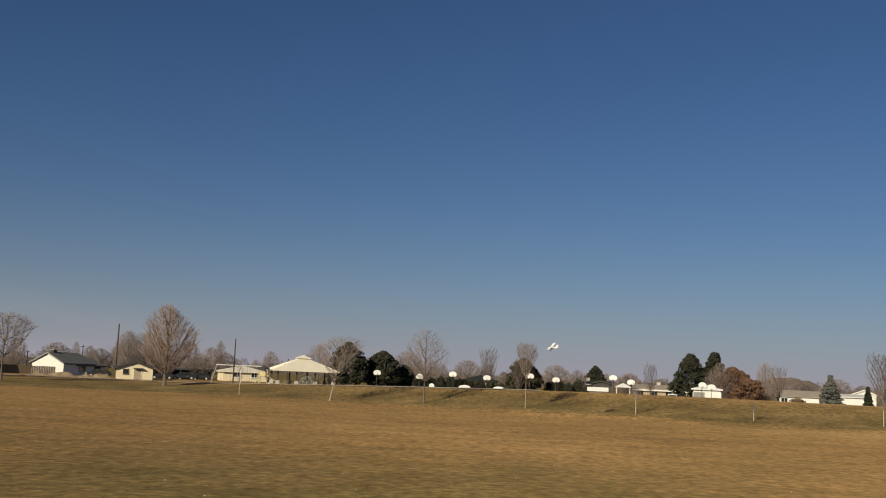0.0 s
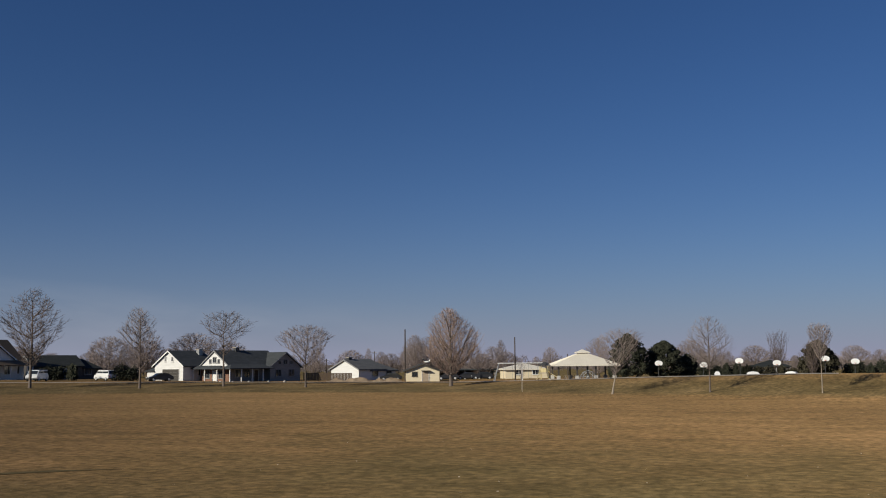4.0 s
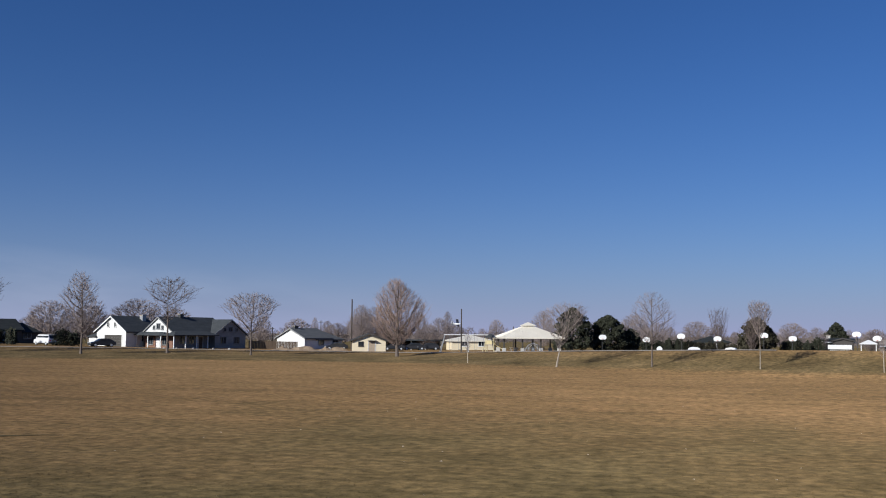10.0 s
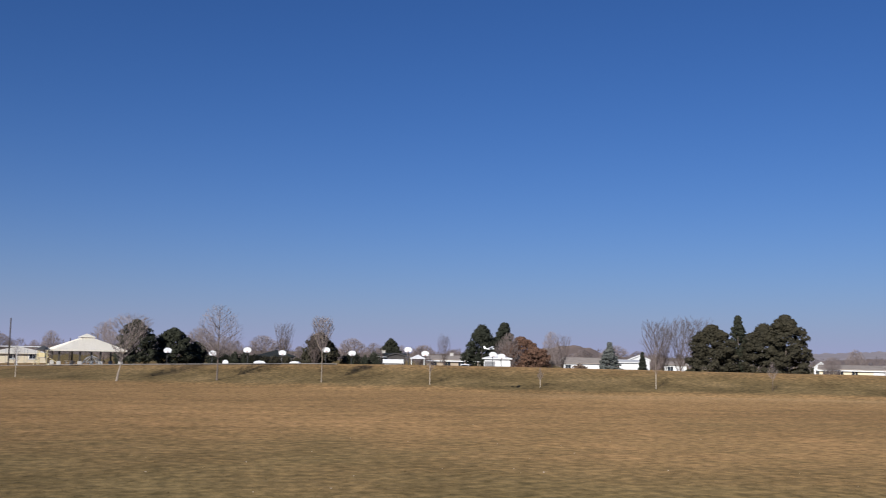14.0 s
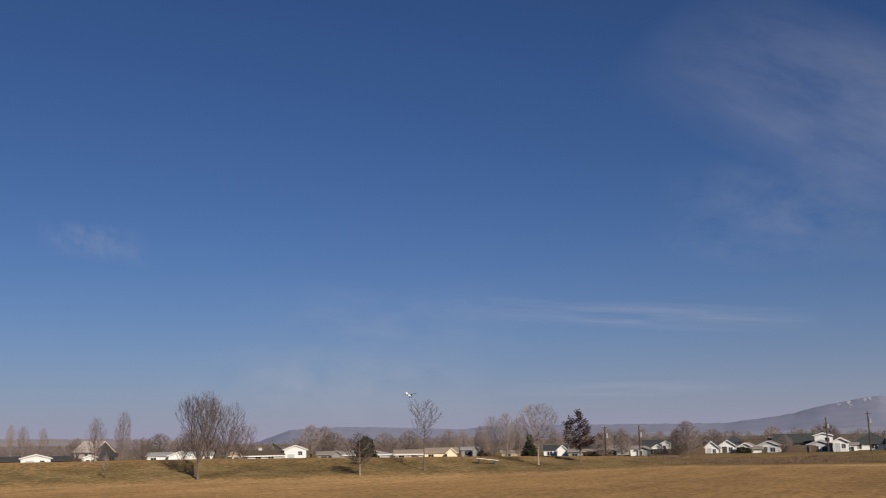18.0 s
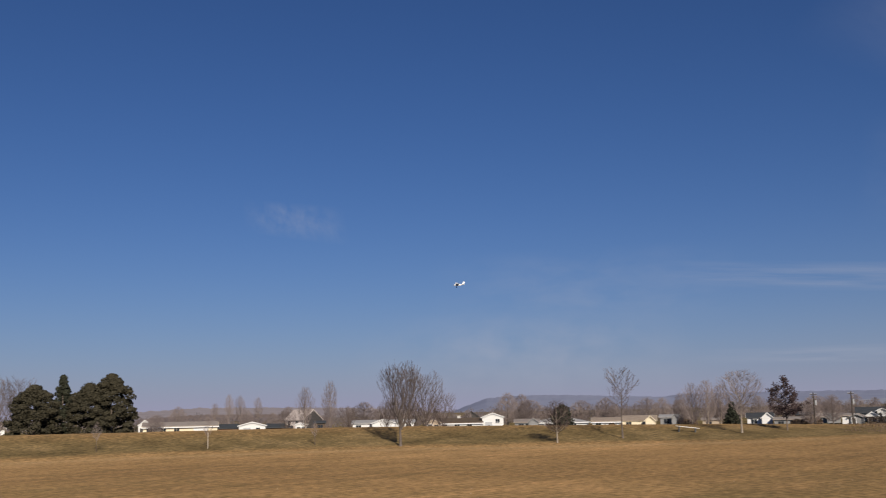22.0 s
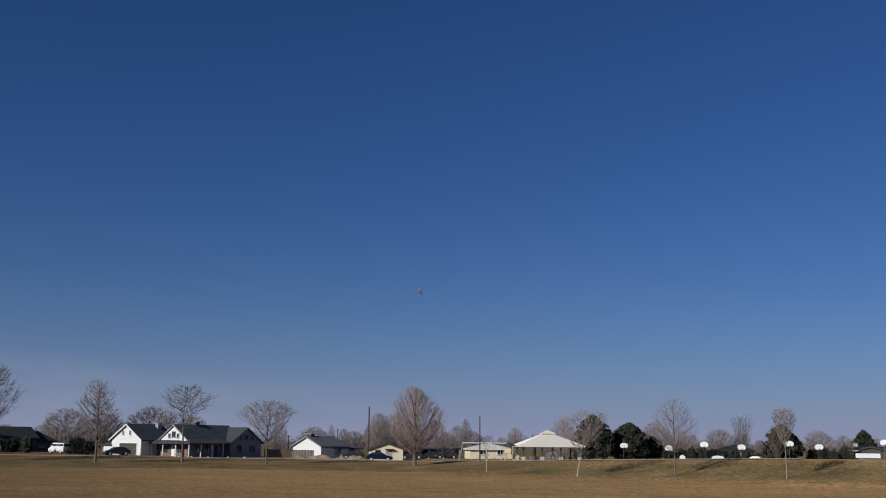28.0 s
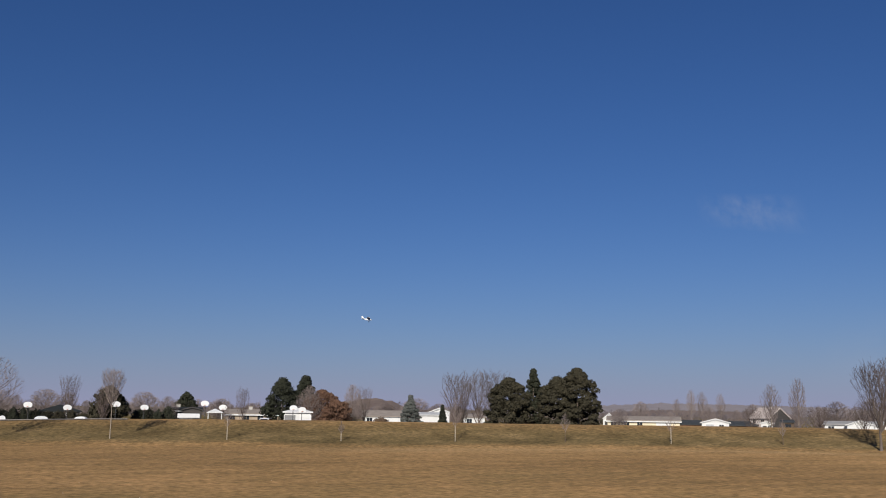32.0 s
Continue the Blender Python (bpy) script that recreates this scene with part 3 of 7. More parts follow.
def evergreen(seed, kind, height, width, label, mat=None, clumps=2200, clump=0.34, name="tree", base=0.04):
    """A conifer: a trunk and a crown of small tufts of needles, with an uneven outline and gaps."""
    rng = random.Random(seed)
    root = tagged(new(name), label, "tree" if name == "tree" else name)
    part("trunk", tube((0, 0, -0.2), (0, 0, height * 0.9), 0.022 * height + 0.05, 0.03, sides=7), BARK, root)
    def reach(h):
        if kind == "cone":
            return (1 - h) ** 0.9
        if kind == "round":
            return math.sqrt(max(0.0, 1 - (h * 1.9 - 0.85) ** 2 / 1.2)) if h < 0.92 else 0.25
        if kind == "dome":
            return (1 - h ** 4) ** 0.75
        if kind == "column":
            return 0.75 - 0.25 * h if h < 0.8 else 0.55 * (1 - h) / 0.2 + 0.08
        return min(1.0, 0.7 + 0.9 * h) if h < 0.35 else max(0.0, (1 - h) / 0.65) ** 0.6
    lobes = []
    broad = kind in ("dome", "round", "pine")
    for i in range(210 if broad else 200):
        h = rng.random() ** {"cone": 1.3, "dome": 0.8}.get(kind, 0.9)
        a = rng.uniform(0, 2 * math.pi)
        # boughs reach out unevenly round the trunk and up it
        uneven = 1 + (0.2 if broad else 0.14) * noise.noise(Vector((1.3 * math.cos(a) + seed, 1.3 * math.sin(a), 3.4 * h)))
        e = reach(h) * uneven
        size = width * (0.06 + 0.075 * rng.random()) * (0.95 if broad else 0.55 + 0.3 * (1 - h))
        r = max(0.0, width / 2 * e * rng.uniform(0.6, 1.02) - size * 0.6)
        lobes.append((Vector((r * math.cos(a), r * math.sin(a), height * (base + (0.95 - base) * h))), size))
    lobes.append((Vector((0, 0, height * 0.95)), width * 0.07))
    vs, fs = [], []
    for i in range(int(clumps * 2.2)):
        mid, size = lobes[i % len(lobes)]
        out = Vector((rng.gauss(0, 1), rng.gauss(0, 1), rng.gauss(0.15, 0.8))).normalized()
        c = mid + Vector((out.x, out.y, out.z * 0.62)) * size * rng.uniform(0.7, 1.05)
        s = clump * rng.uniform(0.5, 1.15)
        for k in range(3):
            # tufts lie along the bough's surface, their tips standing off it
            face = (out + Vector((rng.gauss(0, 0.35), rng.gauss(0, 0.35), rng.gauss(0, 0.35)))).normalized()
            d = face.cross(Vector((rng.gauss(0, 1), rng.gauss(0, 1), rng.gauss(0, 1)))).normalized()
            d = (d + face * rng.uniform(0.0, 0.5)).normalized() * s
            q = d.cross(face).normalized() * s * 0.34
            n = len(vs)
            vs.extend((c - q, c + d * 0.5 - q * 1.2, c + d, c + d * 0.5 + q * 1.2, c + q))
            fs.append((n, n + 1, n + 2, n + 3, n + 4))
    raw_part("crown", vs, fs, mat or NEEDLES, root)
    return root


def shrub(seed, w, dep, h, mat, label, name="bush", count=700, clump=0.2):
    """A mound of small tufts of leaf on short stems."""
    rng = random.Random(seed)
    root = tagged(new(name), label, name)
    bm = bmesh.new()
    for i in range(6):
        add_tube(bm, (0, 0, -0.1), (rng.uniform(-w, w) * 0.3, rng.uniform(-dep, dep) * 0.3, h * 0.7), 0.035, 0.012, 5)
    part("stems", bm, BARK, root)
    vs, fs = [], []
    for i in range(count):
        a, e, r = rng.uniform(0, 6.28), math.asin(rng.random() ** 0.6), rng.random() ** 0.3
        k = 0.82 + 0.18 * math.sin(a * 5 + seed) * math.cos(e * 4)
        c = Vector((w / 2 * r * k * math.cos(a) * math.cos(e), dep / 2 * r * k * math.sin(a) * math.cos(e), 0.05 + h * 0.93 * r * k * math.sin(e)))
        for j in range(2):
            d = Vector((rng.gauss(0, 1), rng.gauss(0, 1), rng.gauss(0.3, 1))).normalized() * clump * rng.uniform(0.6, 1.2)
            q = d.orthogonal().normalized() * clump * 0.4
            n = len(vs)
            vs.extend((c - q, c + d, c + q, c - d * 0.5))
            fs.append((n, n + 1, n + 2, n + 3))
    raw_part("foliage", vs, fs, mat, root)
    return root


def put(ob, m):
    ob.matrix_world = m
    return ob


FAR = "bare trees among the houses"
bare = "bare young tree with fine grey-brown twigs on the grassy bank"

# Trees on the bank, from the street end to the far corner.
put(tree(11, "oval", 11.9, 7.2, "tall bare tree with ascending limbs beside the street", 0.17, group=LAWN, limbs=18, branches=130, twigs=520, shoots=2600, length=0.75, clear=0.24, arch=0.1, fine=0.0115, uneven=0.8), place(58.75, 132))
put(tree(12, "round", 4.8, 3.4, "small bare tree with a reddish haze of twigs", 0.06, group=LAWN, limbs=10, branches=50, twigs=240, shoots=1500, length=0.4, clear=0.22), place(44.8, 128))
put(tree(13, "oval", 10.9, 6.4, "tall bare tree with wide ascending limbs on the bank", 0.17, group=LAWN, limbs=18, branches=110, twigs=420, shoots=1900, length=0.75, fine=0.012, clear=0.26, arch=0.14, steep=0.55, uneven=1.0), place(38.6, 122))
put(tree(14, "oval", 8.8, 4.4, "slim bare tree with a hazy pale crown on the bank", 0.13, twig=PALE_TWIG, group=LAWN, limbs=14, branches=90, twigs=420, shoots=2100, length=0.65, fine=0.0095, clear=0.3, steep=0.8, uneven=1.0), place(32.97, 116.5))
put(tree(15, "vase", 8.8, 6.0, "bare tree with a flat, crooked open crown on the bank", 0.14, group=LAWN, limbs=9, branches=46, twigs=200, shoots=800, fine=0.0105, clear=0.42, leader=0.7, steep=0.35, arch=0.05, uneven=0.75), place(28.42, 118))
put(tree(16, "vase", 7.1, 6.4, "bare tree with a broad spreading crown on the bank", 0.13, twig=PALE_TWIG, group=LAWN, limbs=15, branches=100, twigs=400, shoots=1600, length=0.6, fine=0.009, clear=0.36, leader=0.55, steep=0.6, arch=0.06), place(23.8, 115))
put(tree(17, "oval", 8.9, 6.2, "full maple that still carries dry pinkish-tan leaves", 0.2, twig=PINK_TWIG, leaf=DRY_LEAF, leaves=5200, size=0.055, group=LAWN, limbs=30, branches=170, twigs=650, shoots=2700, length=0.75, fine=0.0095, clear=0.16, steep=1.25, arch=0.1, uneven=0.5), place(15.42, 112.5))
put(tree(18, "fan", 5.9, 4.6, "bare forked tree that leans, with fanned limbs", 0.1, lean=(0.16, 0), twig=PALE_TWIG, bark=PALE_BARK, group=LAWN, limbs=13, branches=70, twigs=300, shoots=1000, length=0.55, fine=0.0065, clear=0.3, leader=0.4, steep=0.75, arch=0.02), stand(6.15, 1.85, 91))
put(tree(19, "oval", 6.9, 4.8, "slim bare tree with a dark trunk and airy crown", 0.08, group=LAWN, twig=PALE_TWIG, limbs=16, branches=70, twigs=280, shoots=1000, length=0.5, fine=0.006, clear=0.32, arch=0.1), stand(0.75, 1.76, 93))
put(tree(20, "fan", 5.9, 2.2, "slender bare sapling with a pale trunk", 0.05, bark=PALE_BARK, twig=PALE_TWIG, group=LAWN, limbs=11, branches=50, twigs=200, shoots=1100, length=0.5, fine=0.006, clear=0.46, leader=0.75, steep=1.6, arch=0.04), stand(-5.13, 1.8, 90))
put(tree(21, "fan", 6.8, 3.5, "slim bare tree with dense upright limbs on the bank", 0.12, limbs=15, branches=80, twigs=320, shoots=1000, length=0.7, fine=0.0075, clear=0.22, leader=0.45, steep=2.2, arch=0.1, uneven=0.6, group=LAWN), stand(-47.38, 1.93, 82))
put(tree(22, "round", 3.6, 3.0, "small tree with dark withered leaves and a pale trunk", 0.07, leaf=PURPLE_LEAF, leaves=700, size=0.06, bark=PALE_BARK, clear=0.28, group=LAWN, limbs=11, branches=50, twigs=200, shoots=700, length=0.35, fine=0.007), stand(-56.38, 1.9, 87))
put(tree(23, "vase", 6.4, 3.4, "bare tree with a few crooked rising limbs on the bank", 0.085, limbs=6, branches=26, twigs=120, shoots=330, length=0.4, fine=0.008, clear=0.4, leader=0.6, steep=0.9, arch=0.06, uneven=0.8, group=LAWN), stand(-60.07, 1.7, 90.5))
put(tree(24, "vase", 5.8, 4.4, "bare vase-shaped tree with a pale trunk on the bank", 0.1, bark=PALE_BARK, twig=PALE_TWIG, group=LAWN, limbs=14, branches=80, twigs=320, shoots=1200, length=0.5, fine=0.0065, clear=0.28, leader=0.5, steep=0.7, arch=0.06), stand(-66.58, 1.5, 97))
put(tree(25, "cone", 5.6, 4.2, "small tree with dark purplish leaves in open tiers", 0.08, leaf=PURPLE_LEAF, leaves=2600, size=0.11, clear=0.28, limbs=11, branches=24, twigs=60, shoots=110, length=0.35, steep=0.2, arch=0.1, uneven=1.0, group=LAWN), stand(-68.95, 1.4, 110))

# Bare trees among and behind the houses.
t_round = put(tree(31, "round", 9.5, 11.0, "broad bare tree behind the houses", 0.25, twig=PALE_TWIG, limbs=22, branches=140, twigs=560, shoots=3800, length=0.9, fine=0.0165, clear=0.14, leader=0.6, steep=0.5, group=FAR), place(34.6, 240))
copy_thing(t_round, place(30.1, 244, 70) @ Matrix.Diagonal((1.25, 1.25, 1.12, 1)))
copy_thing(t_round, place(39.5, 250, 140) @ Matrix.Diagonal((1.0, 1.0, 0.75, 1)))
copy_thing(t_round, place(28.0, 262, 200) @ Matrix.Diagonal((0.9, 0.9, 0.95, 1)))
copy_thing(t_round, place(50.6, 262, 20) @ Matrix.Diagonal((0.7, 0.7, 0.72, 1)))
copy_thing(t_round, place(32.6, 252, 310) @ Matrix.Diagonal((1.0, 1.0, 0.95, 1)))
copy_thing(t_round, place(13.6, 205, 110) @ Matrix.Diagonal((0.55, 0.55, 0.55, 1)))
copy_thing(t_round, place(1.75, 206, 30) @ Matrix.Diagonal((0.66, 0.66, 0.8, 1)))
t_oval = put(tree(32, "round", 9.5, 6.0, "bare tree with a hazy crown behind the park", 0.18, twig=PALE_TWIG, limbs=20, branches=110, twigs=400, shoots=2400, length=0.8, fine=0.013, clear=0.1, leader=0.8, steep=1.0, group=FAR), place(17.5, 212))
for az, d, w, h in ((18.9, 225, 1.1, 0.6), (16.6, 218, 1.7, 0.98), (17.4, 222, 1.3, 0.85), (13, 212, 0.9, 0.72), (12.5, 226, 0.5, 0.9), (14.2, 230, 0.9, 0.9), (6.9, 200, 0.9, 0.85), (0.4, 222, 0.9, 0.66), (-8.1, 232, 0.8, 0.62), (-18.4, 205, 0.7, 0.95), (-15.95, 197, 0.85, 0.88), (-74.4, 252, 1, 0.6), (-80.1, 240, 0.6, 0.42), (-70.2, 230, 0.9, 0.62), (-87.5, 202, 0.62, 0.5), (-33.7, 262, 0.9, 0.6), (-45.3, 282, 1.53, 0.88), (-47, 297, 1.28, 0.99), (-53.6, 304, 1.28, 1.1), (-54.4, 312, 1.16, 1.06), (-57.8, 308, 1.39, 0.81), (-59.2, 304, 1.39, 0.87), (-61.5, 292, 1.4, 0.82), (-63.3, 288, 1.05, 0.73), (-71.3, 236, 0.9, 0.7), (-74.9, 232, 1.15, 0.82), (-87.1, 222, 0.8, 0.42), (-94.6, 188, 1.2, 0.5), (-10.8, 240, 0.7, 0.55), (23.3, 262, 0.8, 0.5), (20.2, 236, 0.35, 0.75)):
    copy_thing(t_oval, place(az, d, (az * 37) % 360) @ Matrix.Diagonal((w, w, h, 1)))
t_fan = put(tree(33, "fan", 12.4, 6.6, "tall bare tree with many fanned upright stems", 0.26, limbs=30, branches=70, twigs=240, shoots=900, length=1.0, fine=0.0135, clear=0.04, leader=0.3, steep=1.5, arch=0.06, uneven=0.7, group=FAR), place(-24.4, 214))
for az, d, t, w, h in ((-25.7, 221, 250, 0.9, 1.06), (-26.6, 218, 120, 1.0, 1.06), (-24.8, 226, 80, 0.7, 0.95), (-47.9, 206, 40, 1.0, 1.15), (-48.9, 202, 10, 1.05, 1.05), (-49.8, 204, 160, 0.85, 0.72), (-46.6, 214, 220, 0.6, 0.62), (-4.7, 196, 60, 0.5, 0.58), (-2.9, 206, 300, 0.58, 0.74), (-12.2, 205, 200, 0.42, 0.62), (-40.9, 250, 20, 0.7, 0.5), (-44.4, 246, 90, 0.8, 0.56), (-19.1, 216, 140, 0.5, 0.7)):
    copy_thing(t_fan, place(az, d, t) @ Matrix.Diagonal((w, w, h, 1)))
t_pop = put(tree(34, "poplar", 11.5, 4.6, "pale bare poplar with a forked trunk and wispy upright crown", 0.17, bark=PALE_BARK, twig=PALE_TWIG, limbs=11, branches=60, twigs=260, shoots=1500, length=0.8, fine=0.011, clear=0.2, leader=0.75, steep=1.7, arch=0.08, uneven=0.5, group=FAR), place(-41.95, 236))
for az, d, w, h in ((-43.35, 204, 0.8, 1.02), (-63.95, 192, 0.9, 0.8), (-64.8, 190, 1.0, 0.84), (-65.5, 196, 1.0, 0.76), (-63.3, 200, 0.7, 0.66), (-37.7, 420, 1.0, 1.2), (-38.3, 424, 1.2, 1.15), (-39.3, 430, 1.0, 1.1), (-30.0, 240, 0.7, 0.8), (-36.9, 430, 0.9, 0.9)):
    copy_thing(t_pop, place(az, d, (az * 53) % 360) @ Matrix.Diagonal((w, w, h, 1)))

# A looser belt of bare trees behind the gardens.
belt = random.Random(12)
az = -83.5
while az < 60:
    az += belt.uniform(0.7, 2.1)
    if -34 < az < -26 or 4 < az < 8:
        continue
    k = belt.uniform(0.5, 0.85)
    copy_thing(t_oval if belt.random() < 0.6 else t_round, place(az, belt.uniform(284, 322), belt.uniform(0, 360)) @ Matrix.Diagonal((k * 1.1, k * 1.1, k, 1)))

# Evergreens.
put(evergreen(41, "column", 8.0, 5.0, "slim dark conifer with a ragged top before a house", OLIVE_NEEDLES, 2600, 0.26), place(52.9, 172))
put(evergreen(42, "cone", 5.6, 2.8, "small grey conifer in front of the two-storey house", BLUE_NEEDLES, 800), place(55.1, 172))
put(evergreen(43, "dome", 8.6, 8.2, "dense dark evergreen beside the picnic shelter", NEEDLES, 6500, 0.24), place(5.25, 195))
put(evergreen(44, "dome", 7.2, 8.2, "dense dark evergreen with an uneven top", NEEDLES, 6000, 0.25), place(3.2, 200))
put(evergreen(45, "round", 4.6, 4.0, "dense dark evergreen behind the ball courts", NEEDLES, 1700), place(1.9, 203))
put(evergreen(46, "dome", 7.2, 7.4, "dark evergreen behind the ball courts", OLIVE_NEEDLES, 2300), place(-5.0, 200))
put(evergreen(47, "dome", 7.3, 6.0, "dark rounded evergreen behind a low house", NEEDLES, 2600, 0.28), place(-9.1, 262))
put(evergreen(48, "pine", 10.0, 9.2, "tall dark pine behind the houses", NEEDLES, 5000, 0.25), place(-14.4, 206))
put(evergreen(49, "pine", 10.8, 7.6, "tall dark pine with a pointed top", NEEDLES, 5000, 0.25), place(-15.7, 211))
put(evergreen(50, "cone", 7.4, 4.8, "grey-blue spruce with an even conical outline", BLUE_NEEDLES, 4200, 0.2), place(-21.75, 206) @ Matrix.Diagonal((1.4, 1.4, 1, 1)))
put(evergreen(51, "dome", 11.1, 9.6, "large olive pine with a broad rounded crown", OLIVE_NEEDLES, 9000, 0.26, base=0.07), place(-27.45, 196))
put(evergreen(52, "pine", 13.6, 5.0, "tall dark pine with a narrow open top", NEEDLES, 4500, 0.26, base=0.1), place(-28.85, 203))
put(evergreen(53, "dome", 11.6, 8.4, "large olive pine with a broad rounded crown", OLIVE_NEEDLES, 8000, 0.26, base=0.08), place(-30.2, 197))
put(evergreen(54, "dome", 13.4, 9.2, "large olive pine with a broad rounded crown", OLIVE_NEEDLES, 10000, 0.26, base=0.08), place(-31.35, 196))
put(evergreen(55, "cone", 5.4, 4.2, "small dark conical evergreen behind the bank", NEEDLES, 1500), place(-66.1, 168))
put(evergreen(56, "round", 6.0, 5.6, "dark evergreen behind the low houses", NEEDLES, 1500), place(-56.7, 240))
put(evergreen(57, "round", 7.6, 8.0, "spreading oak that holds its russet dead leaves", RUSSET, 7000, 0.2), place(-16.65, 200))
put(evergreen(59, "round", 5.6, 6.4, "lower spreading oak with russet dead leaves", RUSSET, 4200, 0.2), place(-17.5, 198))
put(evergreen(58, "cone", 5.4, 2.4, "dark conifer in front of a bright white house", NEEDLES, 900), place(-23.6, 192))


# ---- houses ----
ROOF_GREY = material("weathered_grey_shingles", (0.085, 0.088, 0.09), (0.15, 0.152, 0.152), 0.9, 0.7, 6, 0.4, stretch=(1, 1, 4))
ROOF_WEATHERED = material("weathered_brown_shingles", (0.1, 0.082, 0.064), (0.18, 0.148, 0.116), 0.9, 0.7, 6, 0.4, stretch=(1, 1, 4))


def roof_solid(bm, blk, over=0.45, thick=0.22):
    x0, x1, y0, y1, eave, rise, axis, style = blk
    if style == "flat":
        return add_box(bm, x0 - over, x1 + over, y0 - over, y1 + over, eave - 0.05, eave + rise)
    if style == "hip":
        X0, X1, Y0, Y1 = x0 - over, x1 + over, y0 - over, y1 + over
        run = min(X1 - X0, Y1 - Y0) / 2
        drop = rise * over / (run - over + 1e-6)
        zb = eave - drop
        if X1 - X0 >= Y1 - Y0:
            top = [((X0 + run), (Y0 + Y1) / 2), ((X1 - run), (Y0 + Y1) / 2)]
        else:
            top = [((X0 + X1) / 2, Y0 + run), ((X0 + X1) / 2, Y1 - run)]
        lo = [bm.verts.new(p) for p in ((X0, Y0, zb - thick), (X1, Y0, zb - thick), (X1, Y1, zb - thick), (X0, Y1, zb - thick))]
        mi = [bm.verts.new(p) for p in ((X0, Y0, zb), (X1, Y0, zb), (X1, Y1, zb), (X0, Y1, zb))]
        t = [bm.verts.new((*p, eave + rise)) for p in top]
        for i in range(4):
            bm.faces.new((lo[i], lo[(i + 1) % 4], mi[(i + 1) % 4], mi[i]))
        bm.faces.new(lo[::-1])
        if X1 - X0 >= Y1 - Y0:
            quads = ((mi[0], mi[1], t[1], t[0]), (mi[1], mi[2], t[1]), (mi[2], mi[3], t[0], t[1]), (mi[3], mi[0], t[0]))
        else:
            quads = ((mi[0], mi[1], t[0]), (mi[1], mi[2], t[1], t[0]), (mi[2], mi[3], t[1]), (mi[3], mi[0], t[0], t[1]))
        for q in quads:
            bm.faces.new(q)
        return bm
    a, b = (y0, y1) if axis == "x" else (x0, x1)
    s = rise / ((b - a) / 2)
    c = (a + b) / 2
    prof = [(a - over, eave - over * s), (c, eave + rise), (b + over, eave - over * s), (b + over, eave - over * s + thick), (c, eave + rise + thick * 1.2), (a - over, eave - over * s + thick)]
    lo, hi = ((x0, x1) if axis == "x" else (y0, y1))
    return add_prism(bm, prof, axis, lo - over * 0.8, hi + over * 0.8)


def wall_solid(bm, blk):
    x0, x1, y0, y1, eave, rise, axis, style = blk
    if style in ("hip", "flat"):
        return add_box(bm, x0, x1, y0, y1, -0.6, eave)
    a, b = (y0, y1) if axis == "x" else (x0, x1)
    prof = [(a, -0.6), (b, -0.6), (b, eave), ((a + b) / 2, eave + rise - 0.02), (a, eave)]
    lo, hi = ((x0, x1) if axis == "x" else (y0, y1))
    return add_prism(bm, prof, axis, lo, hi)


def window(parent, face, u, v, w, z, h, trim=None, pane=None, bars=1):
    """A framed window: face is front (y = v) or side (x = v)."""
    trim, pane = trim or TRIM, pane or GLASS

    def bx(a0, a1, d0, d1, z0, z1):
        return box(a0, a1, v - d1, v - d0, z0, z1) if face == "front" else box(v - d1, v - d0, a0, a1, z0, z1)
    bm = bmesh.new()
    e = 0.1

    def add(a0, a1, d0, d1, z0, z1):
        if face == "front":
            add_box(bm, a0, a1, v - d1, v - d0, z0, z1)
        else:
            add_box(bm, v - d1, v - d0, a0, a1, z0, z1)
    add(u - w / 2 - e, u - w / 2, -0.02, 0.07, z - e, z + h + e)
    add(u + w / 2, u + w / 2 + e, -0.02, 0.07, z - e, z + h + e)
    add(u - w / 2, u + w / 2, -0.02, 0.07, z + h, z + h + e)
    add(u - w / 2, u + w / 2, -0.02, 0.07, z - e, z)
    for i in range(bars):
        c = u - w / 2 + w * (i + 1) / (bars + 1)
        add(c - 0.03, c + 0.03, 0.0, 0.05, z, z + h)
    fr = part("window", bm, trim, parent)
    part("pane", bx(u - w / 2 + 0.004, u + w / 2 - 0.004, -0.03, 0.015, z + 0.004, z + h - 0.004), pane, fr)
    part("sill", bx(u - w / 2 - 0.16, u + w / 2 + 0.16, 0.0, 0.14, z - e - 0.05, z - e - 0.004), trim, fr)
    return fr


def door(parent, face, u, v, w, z, h, mat, name="door", bays=4):
    """A leaf with a frame; garage doors get raised courses."""
    def bx(bm, a0, a1, d0, d1, z0, z1):
        return add_box(bm, a0, a1, v - d1, v - d0, z0, z1) if face == "front" else add_box(bm, v - d1, v - d0, a0, a1, z0, z1)
    bm = bmesh.new()
    for i in range(bays):
        bx(bm, u - w / 2, u + w / 2, -0.02, 0.03 + 0.012 * (i % 2), z + h * i / bays + 0.008, z + h * (i + 1) / bays - 0.008)
    leaf = part(name, bm, mat, parent)
    bm = bmesh.new()
    bx(bm, u - w / 2 - 0.1, u - w / 2, -0.02, 0.07, z, z + h + 0.1)
    bx(bm, u + w / 2, u + w / 2 + 0.1, -0.02, 0.07, z, z + h + 0.1)
    bx(bm, u - w / 2, u + w / 2, -0.02, 0.07, z + h, z + h + 0.1)
    part("door_frame", bm, TRIM, leaf)
    return leaf


